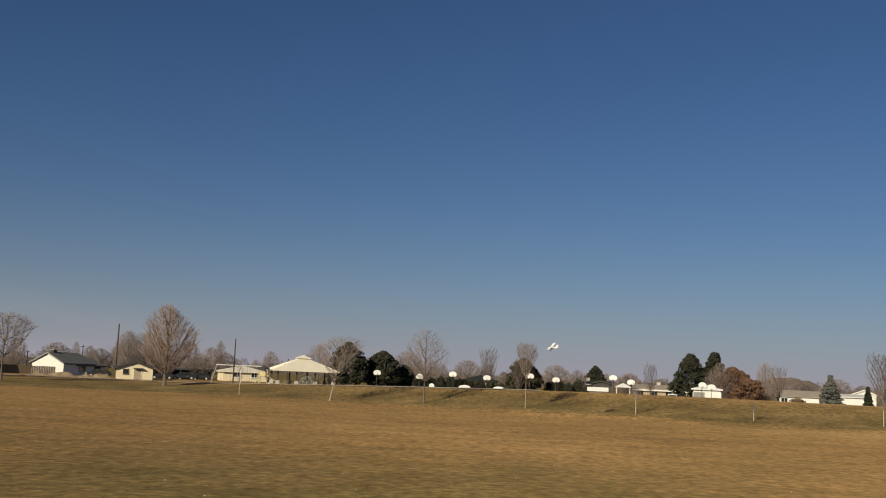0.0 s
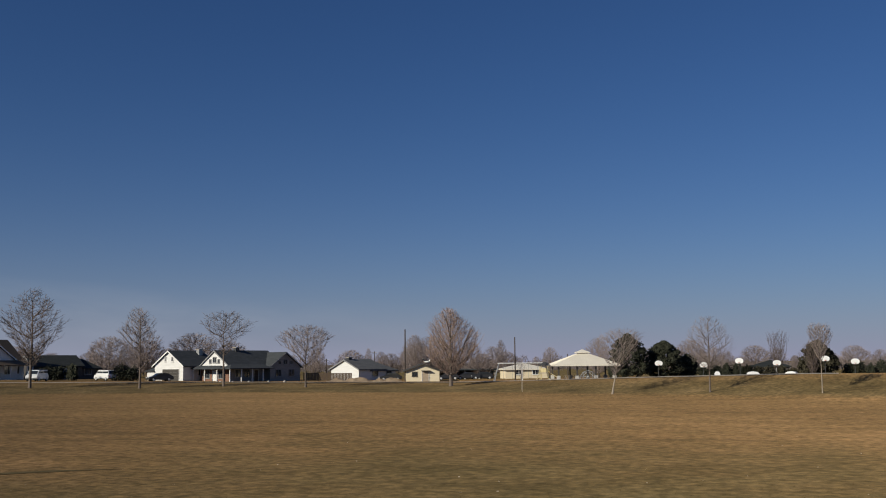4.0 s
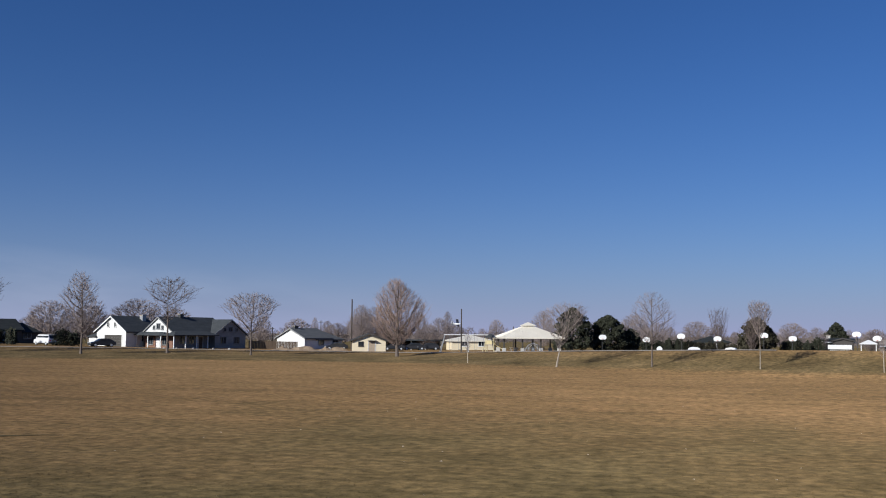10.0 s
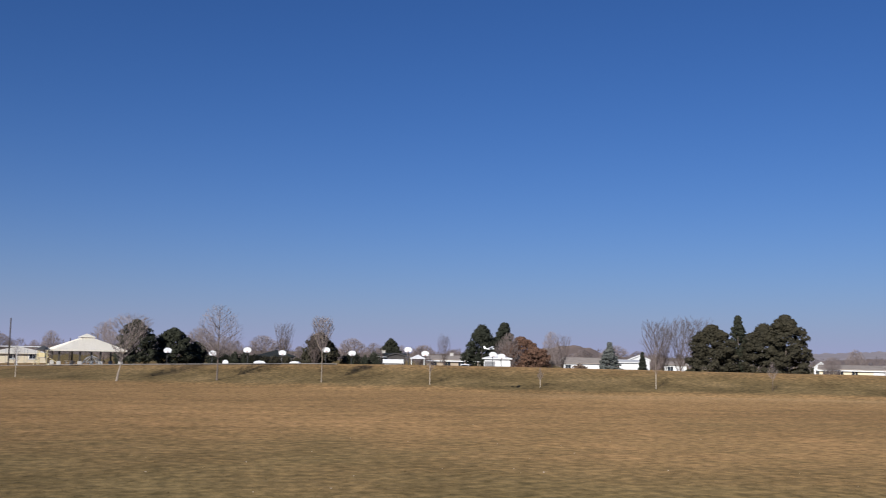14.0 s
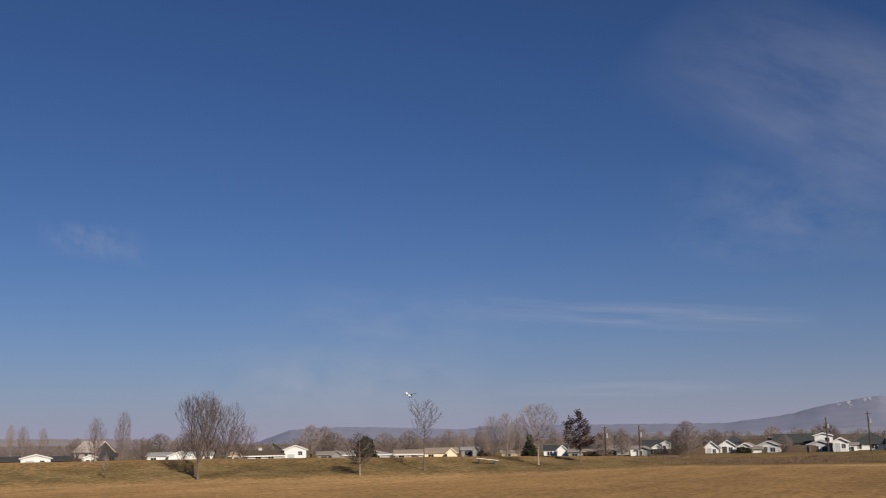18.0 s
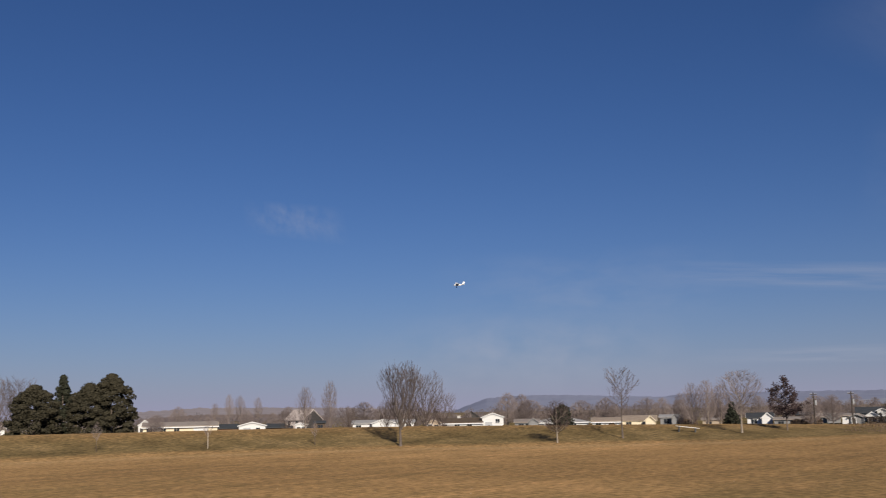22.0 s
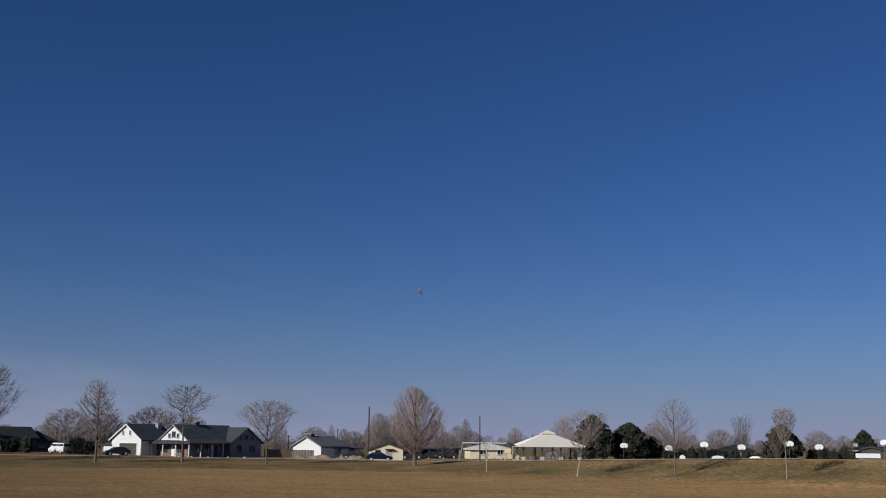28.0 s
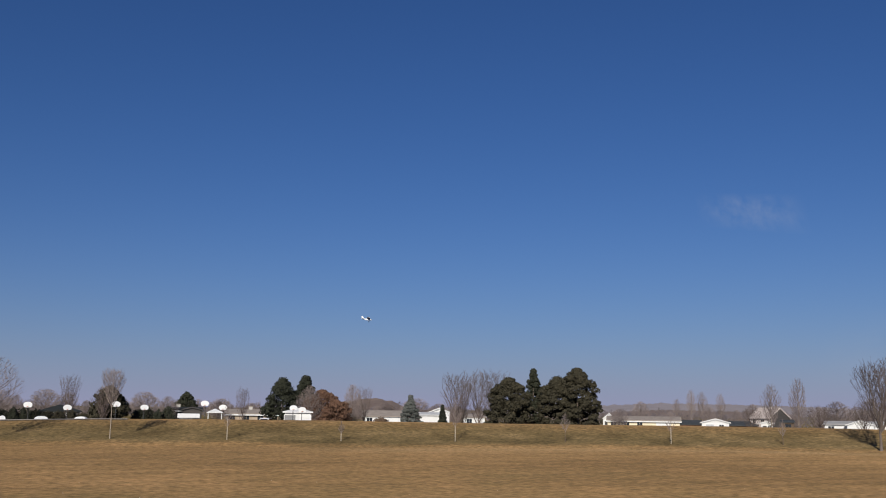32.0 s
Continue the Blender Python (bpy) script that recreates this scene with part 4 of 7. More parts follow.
def house(name, label, m, blocks, wall, roof, front=(), side=(), doors=(), chimneys=(), posts=(), extra_roofs=(), category="house", trim=None):
    """blocks: (x0, x1, y0, y1, eave, rise, axis, style); front windows: (x, y, w, z, h); side windows: (y, x, w, z, h)."""
    root = tagged(new(name), label, category, "houses round the park")
    for i, blk in enumerate(blocks):
        part("wall", wall_solid(bmesh.new(), blk), wall, root)
        r = part("roof", roof_solid(bmesh.new(), blk), roof, root)
        x0, x1, y0, y1, eave, rise, axis, style = blk
        if style == "gable":
            over = 0.45
            a, b = (y0, y1) if axis == "x" else (x0, x1)
            s, c = rise / ((b - a) / 2), (a + b) / 2
            for end in ((x0 - 0.4, x0 - 0.36), (x1 + 0.36, x1 + 0.4)) if axis == "x" else ((y0 - 0.4, y0 - 0.36),):
                prof = [(a - over, eave - over * s - 0.03), (c, eave + rise - 0.03), (b + over, eave - over * s - 0.03), (b + over, eave - over * s + 0.2), (c, eave + rise + 0.24), (a - over, eave - over * s + 0.2)]
                part("fascia", add_prism(bmesh.new(), prof, axis, end[0] - 0.01, end[1] + 0.01), trim or TRIM, r)
    for blk in extra_roofs:
        part("porch_roof", roof_solid(bmesh.new(), blk, over=0.25, thick=0.14), roof, root)
    for w in front:
        window(root, "front", *w, trim=trim)
    for w in side:
        window(root, "side", *w, trim=trim)
    for d in doors:
        door(root, *d)
    for x, y, z0, z1, mat in chimneys:
        ch = part("chimney", box(x - 0.45, x + 0.45, y - 0.4, y + 0.4, z0, z1, bevel=0.03), mat, root)
        part("chimney_cap", box(x - 0.55, x + 0.55, y - 0.5, y + 0.5, z1 + 0.004, z1 + 0.12), CONCRETE, ch)
    for x, y, z in posts:
        part("porch_post", box(x - 0.09, x + 0.09, y - 0.09, y + 0.09, -0.4, z, bevel=0.02), TRIM, root)
    root.matrix_world = m
    return root


G, H = "gable", "hip"

# Dark two-storey house with pale stone corners.
ROOF_BLACK = material("black_shingles", (0.014, 0.017, 0.017), (0.034, 0.038, 0.038), 0.9, 0.7, 6, 0.4, stretch=(1, 1, 4))
a = house("house", "dark slate-blue two-storey house with hip roofs and pale stone quoins", place(54.25, 188, 12),
          [(-7.5, 4.6, 0, 9, 6.2, 2.9, "x", H), (0.6, 12.0, 1.6, 12, 2.4, 4.0, "x", H), (-24, -2, 2.5, 11, 5.6, 2.0, "x", H), (0.4, 4.4, -0.8, 3.4, 5.6, 2.0, "y", H)],
          SLATE_BLUE, ROOF_BLACK,
          front=[(-5.0, 0, 2.2, 3.7, 1.8), (-5.0, 0, 2.2, 0.8, 1.7), (2.4, -0.8, 1.3, 3.7, 1.6), (-10, 2.5, 1.6, 3.6, 1.3), (-14, 2.5, 1.6, 3.6, 1.3), (8.0, 1.6, 2.0, 0.8, 1.2)],
          side=[(1.6, -7.5, 1.9, 3.7, 1.8)], doors=[("front", 2.4, -0.8, 1.1, 0, 2.1, DARK_TRIM)], trim=GREY_SIDING)
for x, y in ((-7.5, 0), (0.4, -0.85), (4.4, -0.85)):
    for i in range(11 if x < 0 else 9):
        k = 0.12 if i % 2 else 0
        part("quoin", box(x - 0.3 - k, x + 0.3 + k, y - 0.06, y + 0.3, 0.1 + i * 0.55, 0.58 + i * 0.55, bevel=0.03), STONE, a)

house("house", "low tan-roofed house with a small white gable beside a hedge", place(49.2, 205, 24),
      [(-6, 5, 0, 8, 2.7, 2.0, "x", H), (-4.6, -1.6, -2, 3, 2.9, 1.6, "y", G)], PALE_GREY, ROOF_WEATHERED,
      front=[(1.5, 0, 1.6, 0.9, 1.2)], doors=[("front", -3.1, -2, 2.2, 0, 2.1, TRIM, "garage_door")])
house("house", "house with a charcoal hip roof behind the hedge", place(47.8, 224, 20), [(-6, 6, 0, 9, 4.2, 2.4, "x", H)], TAN, ROOF_BLACK, front=[(-3, 0, 1.4, 2.4, 1.2), (3, 0, 1.4, 2.4, 1.2)])

# Long ranch house with three dormers and a porch.
c = house("house", "long white ranch house with brown roof, three dormers and a porch", place(41.94, 192, 38),
          [(-15.0, 13.4, 0, 10.1, 2.9, 4.1, "x", G), (-0.6, 9.7, -2.6, 6, 2.9, 3.5, "y", G)], WHITE, ROOF_BROWN,
          front=[(-10.5, 0, 1.5, 0.9, 1.5), (-6.5, 0, 1.5, 0.9, 1.5), (1.4, -2.6, 1.6, 0.8, 1.6), (7.6, -2.6, 1.6, 0.8, 1.6), (4.55, -2.6, 1.2, 4.0, 1.3), (11.6, 0, 1.4, 0.9, 1.4)],
          side=[(5.0, -15.0, 1.3, 3.6, 1.2)], doors=[("front", -2.4, 0, 1.1, 0, 2.1, DARK_TRIM)],
          posts=[(x, -2.3, 2.5) for x in (-14.4, -11.6, -8.8, -6.0, -3.2)] + [(x, -5.0, 2.5) for x in (-0.6, 2.8, 6.2, 9.8)] + [(13.4, -2.3, 2.5)],
          extra_roofs=[(-14.8, -0.8, -2.5, 0.3, 2.62, 0.75, "x", H), (-0.8, 10.0, -5.2, -2.5, 2.62, 0.7, "x", H), (10.1, 13.7, -2.5, 0.3, 2.62, 0.7, "x", H)], chimneys=[(4.0, 5.0, 6.3, 7.6, DARK_STEEL)])
for x in (-12.6, -7.8, -3.9):
    blk = (x - 0.95, x + 0.95, 0.9, 4.8, 5.05, 0.5, "y", G)
    dm = part("dormer", wall_solid(bmesh.new(), blk), WHITE, c)
    part("dormer_roof", roof_solid(bmesh.new(), blk, over=0.14, thick=0.1), ROOF_BROWN, dm)
    window(c, "front", x, 0.9, 0.9, 3.95, 0.95)

house("house", "low house with a charcoal roof behind shrubs", place(36.9, 208, 22), [(-6, 3.6, 0, 8, 2.6, 1.9, "x", G), (2.6, 7.6, 1.0, 7.5, 2.4, 1.6, "x", H)], DUSKY, ROOF_BLACK,
      front=[(-3.4, 0, 1.8, 0.9, 1.2), (5.2, 1.0, 1.4, 0.9, 1.1)], doors=[("front", 1.0, 0, 2.6, 0, 2.1, PALE_GREY, "garage_door")], trim=GREY_SIDING)
# the dark door leaf stands for the shaded inside of the open garage
f = house("house", "white garage with a dark roof and its wide door standing open", place(29.93, 192, 42),
          [(-3.2, 4.6, 0, 7.95, 2.9, 2.6, "x", G)], WHITE, ROOF_DARK, front=[(1.0, 0, 1.0, 1.0, 1.2)], doors=[("side", 3.4, -3.2, 4.6, 0, 2.2, DARK_TRIM, "garage_door")],
          side=[(3.0, -3.2, 0.5, 3.7, 0.8), (4.9, -3.2, 0.5, 3.7, 0.8)], chimneys=[(3.4, 3.0, 4.5, 5.9, STEEL)], category="garage")
part("lean_to_roof", roof_solid(bmesh.new(), (-3.4, 4.6, 8.0, 10.2, 2.0, 0.5, "x", H), over=0.2, thick=0.12), ROOF_DARK, f)
part("lean_to_wall", box(-3.2, 4.5, 8.0, 10.1, -0.5, 2.0), WHITE, f)
# grey walls and the white gable slab put shade and sun into colour
g = house("house", "white-gabled farmhouse with dark roof, long porch and front gable", place(25.9, 192, 42),
      [(-9.6, 3.0, 0, 8.2, 2.9, 2.7, "x", G), (-1.1, 6.7, -1.6, 7.6, 2.7, 2.55, "y", G)], GREY_SIDING, ROOF_DARK,
      front=[(-7.6, 0, 1.2, 0.9, 1.3), (-5.4, 0, 1.2, 0.9, 1.3), (2.8, -1.6, 0.9, 3.2, 0.8), (1.3, -1.6, 0.6, 3.2, 0.6), (4.3, -1.6, 0.6, 3.2, 0.6), (4.4, -1.6, 1.3, 0.9, 1.2), (1.0, -1.6, 1.3, 0.9, 1.2)],
      side=[(2.2, -9.74, 1.2, 0.7, 1.3), (6.2, -9.74, 1.4, 0.7, 1.3), (4.1, -9.74, 0.9, 3.6, 0.9), (2.9, -9.74, 0.5, 3.5, 0.6), (5.3, -9.74, 0.5, 3.5, 0.6)],
      doors=[("front", -3.2, 0, 1.0, 0, 2.1, FENCE_WOOD), ("side", 4.1, -9.74, 1.0, 0, 2.1, TRIM)],
      posts=[(x, -2.2, 2.45) for x in (-11.3, -8.6, -6.0, -3.4)] + [(-11.3, y, 2.45) for y in (1.4, 5.0, 8.3)],
      extra_roofs=[(-11.5, -1.3, -2.5, 0.3, 2.6, 0.6, "x", H), (-11.5, -9.8, 0.35, 8.5, 2.6, 0.4, "y", H)], chimneys=[(-4.6, 4.1, 5.4, 6.3, DARK_STEEL)], trim=GREY_SIDING)
part("gable_cladding", add_prism(bmesh.new(), [(0.02, 2.3), (8.18, 2.3), (8.18, 2.88), (4.1, 5.52), (0.02, 2.88)], "x", -9.74, -9.604), WHITE, g, "white painted gable wall")
part("brick_wall", box(-9.735, -9.604, 0.02, 8.18, -0.4, 2.296), BRICK, g, "red-brown brick lower wall")
house("house", "white gabled house with a long grey roof behind an earth heap", place(19.81, 203, 44), [(-4.6, 2.4, 0, 8.35, 2.2, 1.8, "x", G), (-1.0, 6.0, 0.03, 8.32, 2.2, 1.75, "x", H)], WHITE, ROOF_GREY, front=[(0, 0, 1.4, 0.9, 1.1), (4, 0.03, 1.4, 0.9, 1.1)], trim=GREY_SIDING, chimneys=[(-3.4, 4.2, 3.6, 4.6, DARK_STEEL)])
house("shed", "small cream gabled shed with a dark roof edge near the street", place(17.05, 183, 2), [(-3.1, 3.1, 0, 7.5, 1.95, 1.1, "y", G)], CREAM, ROOF_DARK,
      front=[(-1.5, 0, 0.8, 1.0, 0.7)], doors=[("front", 0.5, 0, 1.2, 0, 1.9, TAN)], extra_roofs=[(0.0, 1.1, -0.4, 0.3, 1.95, 0.06, "x", "flat")], trim=DARK_TRIM, category="shed")
house("carport", "long low open carport with a dark flat roof", place(14.6, 204, 8), [(-6.5, -5.9, 0, 6, 1.7, 0.2, "x", "flat"), (-6.5, 6.5, 5.4, 6, 1.7, 0.1, "x", "flat")], DARK_TRIM, ROOF_DARK,
      posts=[(x, 0.1, 1.9) for x in (-3, 0, 3, 6.3)], extra_roofs=[(-6.8, 6.8, -0.4, 6.4, 1.9, 0.22, "x", "flat")], category="carport")
house("house", "cream house with a low cream roof behind the playground", place(10.9, 198, 10), [(-4.6, 3.8, 0, 8, 2.0, 1.0, "x", H)], CREAM, ROOF_CREAM, front=[(-2, 0, 1.2, 0.8, 0.9), (1.4, 0, 1.2, 0.8, 0.9)])
house("house", "dark brown house behind the ball courts", place(-2.5, 226, 0), [(-4, 4, 0, 8, 2.3, 1.2, "x", H)], DUSKY, ROOF_BLACK, front=[(-2, 0, 1.4, 0.9, 1.2), (2, 0, 1.4, 0.9, 1.2)])
house("shed", "bright white canopy shed behind the ball courts", place(-15.3, 186), [(-2.35, 2.35, 0, 5.4, 3.35, 0.6, "x", H)], WHITE, TRIM, doors=[("front", -1.4, 0, 2.0, 0, 2.6, GREY_SIDING), ("front", 1.4, 0, 2.0, 0, 2.6, TRIM)], category="shed")


def ranch(az, d, width, top, label, wall, roof, style=G, turn=0.0, wing=None, eave=2.35, depth=9.0, garage=None, chimney=None, glazed=True, base=None):
    """A one-storey house behind the bank; top is the height of its ridge in the world."""
    x, y = bear(az, d)
    base = ground_z(x, y) if base is None else base
    rise = max(0.35, top - base - eave)
    h, side, doors, front = width / 2, [], [], []
    if turn > 45:
        # the gable end faces the viewer
        depth, h = width, 3.6
        blocks = [(-h, h, -depth / 2, depth / 2, eave, rise, "x", style)]
        if depth > 2.4 and glazed:
            side = [(-depth * 0.22, -h, min(1.1, depth * 0.26), max(0.75, eave - 1.5), 1.0)]
        if depth > 1.6:
            doors = [("side", depth * 0.2, -h, min(1.9, depth * 0.34), 0, min(2.0, eave - 0.2), DARK_TRIM if int(-az * 3) % 2 else PALE_GREY, "door")]
    else:
        blocks = [(-h, h, 0, depth, eave, rise, "x", style)]
        if wing:
            w0, w1, r = wing
            blocks.append((w0, w1, -2.6, 4, eave, r, "y", G))
        if garage is not None:
            yy = -2.6 if wing and wing[0] < garage < wing[1] else 0
            doors.append(("front", garage, yy, 3.6 if width > 8 else 2.6, 0, min(2.1, eave - 0.15), TRIM, "garage_door"))
        front = [(u, 0, 1.4, max(0.75, eave - 1.5), min(1.1, eave - 1.05)) for u in np.arange(-h + 1.6, h - 0.8, 3.4) if not (wing and wing[0] - 1 < u < wing[1] + 1) and not (garage is not None and abs(u - garage) < 2.9)]
    return house("house", label, pose(x, y, base, 0, 0, az + turn), blocks, wall, roof, front=[tuple(map(float, w)) for w in front if glazed], doors=doors, side=side, trim=wall,
                 chimneys=[(chimney, depth / 2, eave + rise - 0.4, eave + rise + 0.8, STONE)] if chimney is not None else [])


def cottage(az0, az1, ridge_el, eave_el, d, label, wall, roof, style=G, gutter=False, **more):
    """A house beyond the bank between two bearings; its ridge and eaves at given heights over the horizon, in degrees."""
    top, eave = EYE + d * math.tan(radians(ridge_el)), EYE + d * math.tan(radians(eave_el))
    x, y = bear((az0 + az1) / 2, d)
    eave += 0.36
    base = min(ground_z(x, y), eave - 2.3)
    width = d * radians(abs(az1 - az0))
    root = ranch((az0 + az1) / 2, d, width, top, label, wall, roof, style, eave=eave - base, base=base, **more)
    if gutter:
        low = eave - base - 0.42
        part("fascia", box(-width / 2 - 0.5, width / 2 + 0.5, -0.66, -0.54, low, low + 0.3, bevel=0.01), TRIM, root, "white painted fascia board")
    return root


# porch shade under the fascia is put into the dark wall colour
cottage(-8.35, -9.95, -0.12, -0.3, 236, "low house with a white fascia and brick chimney", DUSKY, ROOF_BLACK, chimney=-2.0, wing=(-1.0, 3.2, 0.5), gutter=True)
cottage(-8.75, -9.75, -0.62, -0.66, 226, "low white garden wall before a dark-roofed house", WHITE, TRIM, depth=1.0, glazed=False)
house("canopy", "bright white hipped canopy on posts beside a house", place(-10.68, 232), [], WHITE, TRIM, posts=[(x, y, 2.5) for x in (-1.5, 1.5) for y in (0.2, 3.4)], extra_roofs=[(-1.6, 1.6, 0.0, 3.6, 2.6, 0.75, "x", H)], category="canopy")
cottage(-11.25, -14.5, -0.2, -0.48, 246, "long low house with a pale weathered roof and chimney", TAN, ROOF_TAN, chimney=-1.0, gutter=True)
cottage(-19.05, -21.2, -0.18, -0.54, 262, "low house with a pale weathered roof beside a spruce", WHITE, ROOF_TAN, garage=2.4)
cottage(-22.3, -23.65, -0.26, -0.46, 246, "bright white low house with a pale roof", WHITE, ROOF_WHITE, glazed=False)
cottage(-22.85, -24.0, 0.02, -0.28, 262, "white gabled house behind a lower white one", WHITE, ROOF_WHITE, turn=90)
cottage(-24.8, -26.05, -0.32, -0.54, 262, "low white house with a pale roof beside large pines", WHITE, ROOF_TAN)
cottage(-32.8, -33.5, -0.16, -0.5, 300, "white gabled house behind large pines", WHITE, ROOF_TAN, turn=90)
cottage(-33.05, -37.05, -0.34, -0.6, 268, "long low cream house with a weathered tan roof", CREAM, ROOF_TAN, garage=5.2, gutter=True)
cottage(-37.1, -38.2, -0.52, -0.78, 276, "low dark-roofed house behind the bank", BRICK, ROOF_DARK)
cottage(-38.25, -39.7, -0.4, -0.66, 270, "white gabled garage with a pale roof", WHITE, ROOF_TAN, turn=90, garage=None)
cottage(-39.7, -41.2, -0.55, -0.8, 276, "low dark-roofed house behind the bank", BRICK, ROOF_DARK)
e = house("house", "pale pinkish two-storey house with a dark brown gable end", place(-41.35, 276, -50) @ Matrix.Diagonal((0.86, 0.86, 0.95, 1)), [(-4.5, 4.5, 0, 7.5, 4.0, 2.6, "x", G)], PINK_WALL, ROOF_PINK, front=[(-2.6, 0, 1.3, 2.4, 1.1), (1.2, 0, 1.3, 2.4, 1.1)], trim=PINK_WALL)
part("gable_cladding", add_prism(bmesh.new(), [(0.03, -0.3), (7.47, -0.3), (7.47, 3.98), (3.75, 6.5), (0.03, 3.98)], "x", 4.503, 4.6), DUSKY, e, "dark brown boarded gable end")
cottage(-42.45, -43.1, -0.45, -0.6, 262, "dark brown garage beside a pale poplar", FENCE_WOOD, ROOF_DARK)
cottage(-41.4, -42.0, -0.52, -0.66, 262, "small white gabled shed behind the bank", WHITE, ROOF_TAN, turn=90)
cottage(-44.64, -48.18, -0.46, -0.68, 270, "low house with a broad pale roof and bright front", WHITE, ROOF_PALE, wing=(-3.0, 3.2, 1.0))
cottage(-48.84, -49.69, -0.5, -0.72, 262, "small tan gabled garage behind the bank", TAN, ROOF_TAN, turn=90)
cottage(-49.6, -52.1, -0.45, -0.74, 272, "long low house with a brown roof and white chimney", WHITE, ROOF_BROWN, chimney=-0.4, gutter=True)
cottage(-51.1, -51.9, -0.06, -0.4, 300, "dark steep-roofed house among bare trees", DUSKY, ROOF_DARK, turn=90)
cottage(-52.12, -53.33, -0.17, -0.46, 276, "white two-level gabled house", WHITE, ROOF_BROWN, turn=90)
cottage(-54.0, -55.36, -0.58, -0.8, 266, "small grey gabled garage behind the bank", GREY_SIDING, ROOF_TAN, wing=(0.4, 3.0, 0.9))
cottage(-54.9, -58.2, -0.52, -0.8, 276, "long low house with a pale grey hip roof", WHITE, ROOF_PALE, style=H, gutter=True)
cottage(-58.4, -60.0, -0.58, -0.82, 266, "low house with a tan roof and cream front", WHITE, ROOF_SUNNY, gutter=True)
cottage(-60.1, -61.95, -0.5, -0.8, 268, "low house with a tan roof and shaded porch", CREAM, ROOF_SUNNY, wing=(1.6, 4.0, 1.0))
cottage(-62.2, -63.2, -0.48, -0.66, 268, "dark house with a pale fascia and small porch", GREY_SIDING, ROOF_PALE, wing=(0.6, 2.2, 0.6))
cottage(-64.5, -65.4, -0.72, -0.86, 262, "low pink-brown outbuilding behind poplars", TAN, ROOF_TAN)
cottage(-66.9, -68.25, -0.47, -0.76, 268, "white house with a dark roof and side gable", WHITE, ROOF_DARK, wing=(0.4, 3.0, 1.1))
cottage(-68.3, -70.2, -0.72, -0.9, 262, "long low grey shed with a pale roof", GREY_SIDING, ROOF_TAN)
cottage(-69.45, -70.6, -0.47, -0.66, 276, "grey house with a low dark roof", TAN, ROOF_DARK)
cottage(-70.5, -71.7, -0.54, -0.8, 256, "low tan shed with a weathered roof", GREY_SIDING, ROOF_TAN, wing=(-0.4, 2.0, 0.8))
cottage(-71.77, -72.3, -0.72, -0.76, 240, "small bright white flat-fronted shed", WHITE, ROOF_TAN)
cottage(-72.25, -72.8, -0.6, -0.8, 243, "small grey gabled shed", GREY_SIDING, ROOF_TAN, turn=85)
cottage(-72.5, -74.0, -0.27, -0.6, 266, "dark-roofed house with a bright gable end", GREY_SIDING, ROOF_DARK)
cottage(-73.0, -73.55, -0.5, -0.74, 258, "small white gabled porch of a dark-roofed house", WHITE, ROOF_DARK, turn=88)
cottage(-73.55, -74.0, -0.32, -0.5, 262, "bright white gable of a dark-roofed house", WHITE, ROOF_DARK, turn=88)
cottage(-75.95, -76.62, -0.38, -0.74, 256, "white gabled house with dark windows", WHITE, ROOF_DARK, turn=84)
cottage(-76.72, -77.5, -0.33, -0.66, 258, "white gabled house beside another", WHITE, ROOF_DARK, turn=86)
cottage(-76.95, -77.9, -0.08, -0.42, 272, "taller house with a dark hip roof above a porch", GREY_SIDING, ROOF_DARK, style=H)
cottage(-77.75, -78.45, -0.5, -0.74, 254, "small white gabled house behind brush", WHITE, ROOF_TAN, turn=82)
cottage(-78.3, -78.85, -0.8, -0.9, 246, "low bright white shed beside the ditch", WHITE, ROOF_TAN)
cottage(-77.9, -80.2, -0.3, -0.6, 270, "low house with a dark brown roof", BRICK, ROOF_BROWN)
cottage(-78.75, -79.8, -0.42, -0.7, 254, "grey gabled house with a dark doorway", PALE_GREY, ROOF_TAN, turn=84)
cottage(-79.5, -82.1, -0.08, -0.58, 268, "long house with a dark grey-green roof", TAN, ROOF_GREEN, depth=11)
cottage(-80.05, -81.3, -0.84, -0.9, 250, "low white garden wall with a flat capping", WHITE, TRIM, depth=1.0)
cottage(-81.3, -82.45, -0.42, -0.7, 250, "pale grey gabled porch house with a dark door", PALE_GREY, ROOF_TAN, turn=86)
cottage(-81.65, -82.5, -0.03, -0.22, 262, "small bright white gable of a taller house", WHITE, ROOF_DARK, turn=88)
cottage(-82.54, -83.26, -0.3, -0.56, 246, "bright white gabled shed", WHITE, ROOF_TAN, turn=88)
cottage(-83.0, -83.7, -0.62, -0.74, 250, "low white lean-to shed", WHITE, ROOF_TAN)
cottage(-83.4, -85.5, -0.02, -0.62, 256, "house with a steep dark green hip roof", WHITE, ROOF_GREEN, style=H, depth=10)
cottage(-85.2, -86.7, -0.32, -0.64, 254, "low house with a dark green roof", WHITE, ROOF_GREEN)
cottage(-86.45, -87.05, -0.53, -0.74, 240, "small cream gabled shed", CREAM, ROOF_TAN, turn=80)
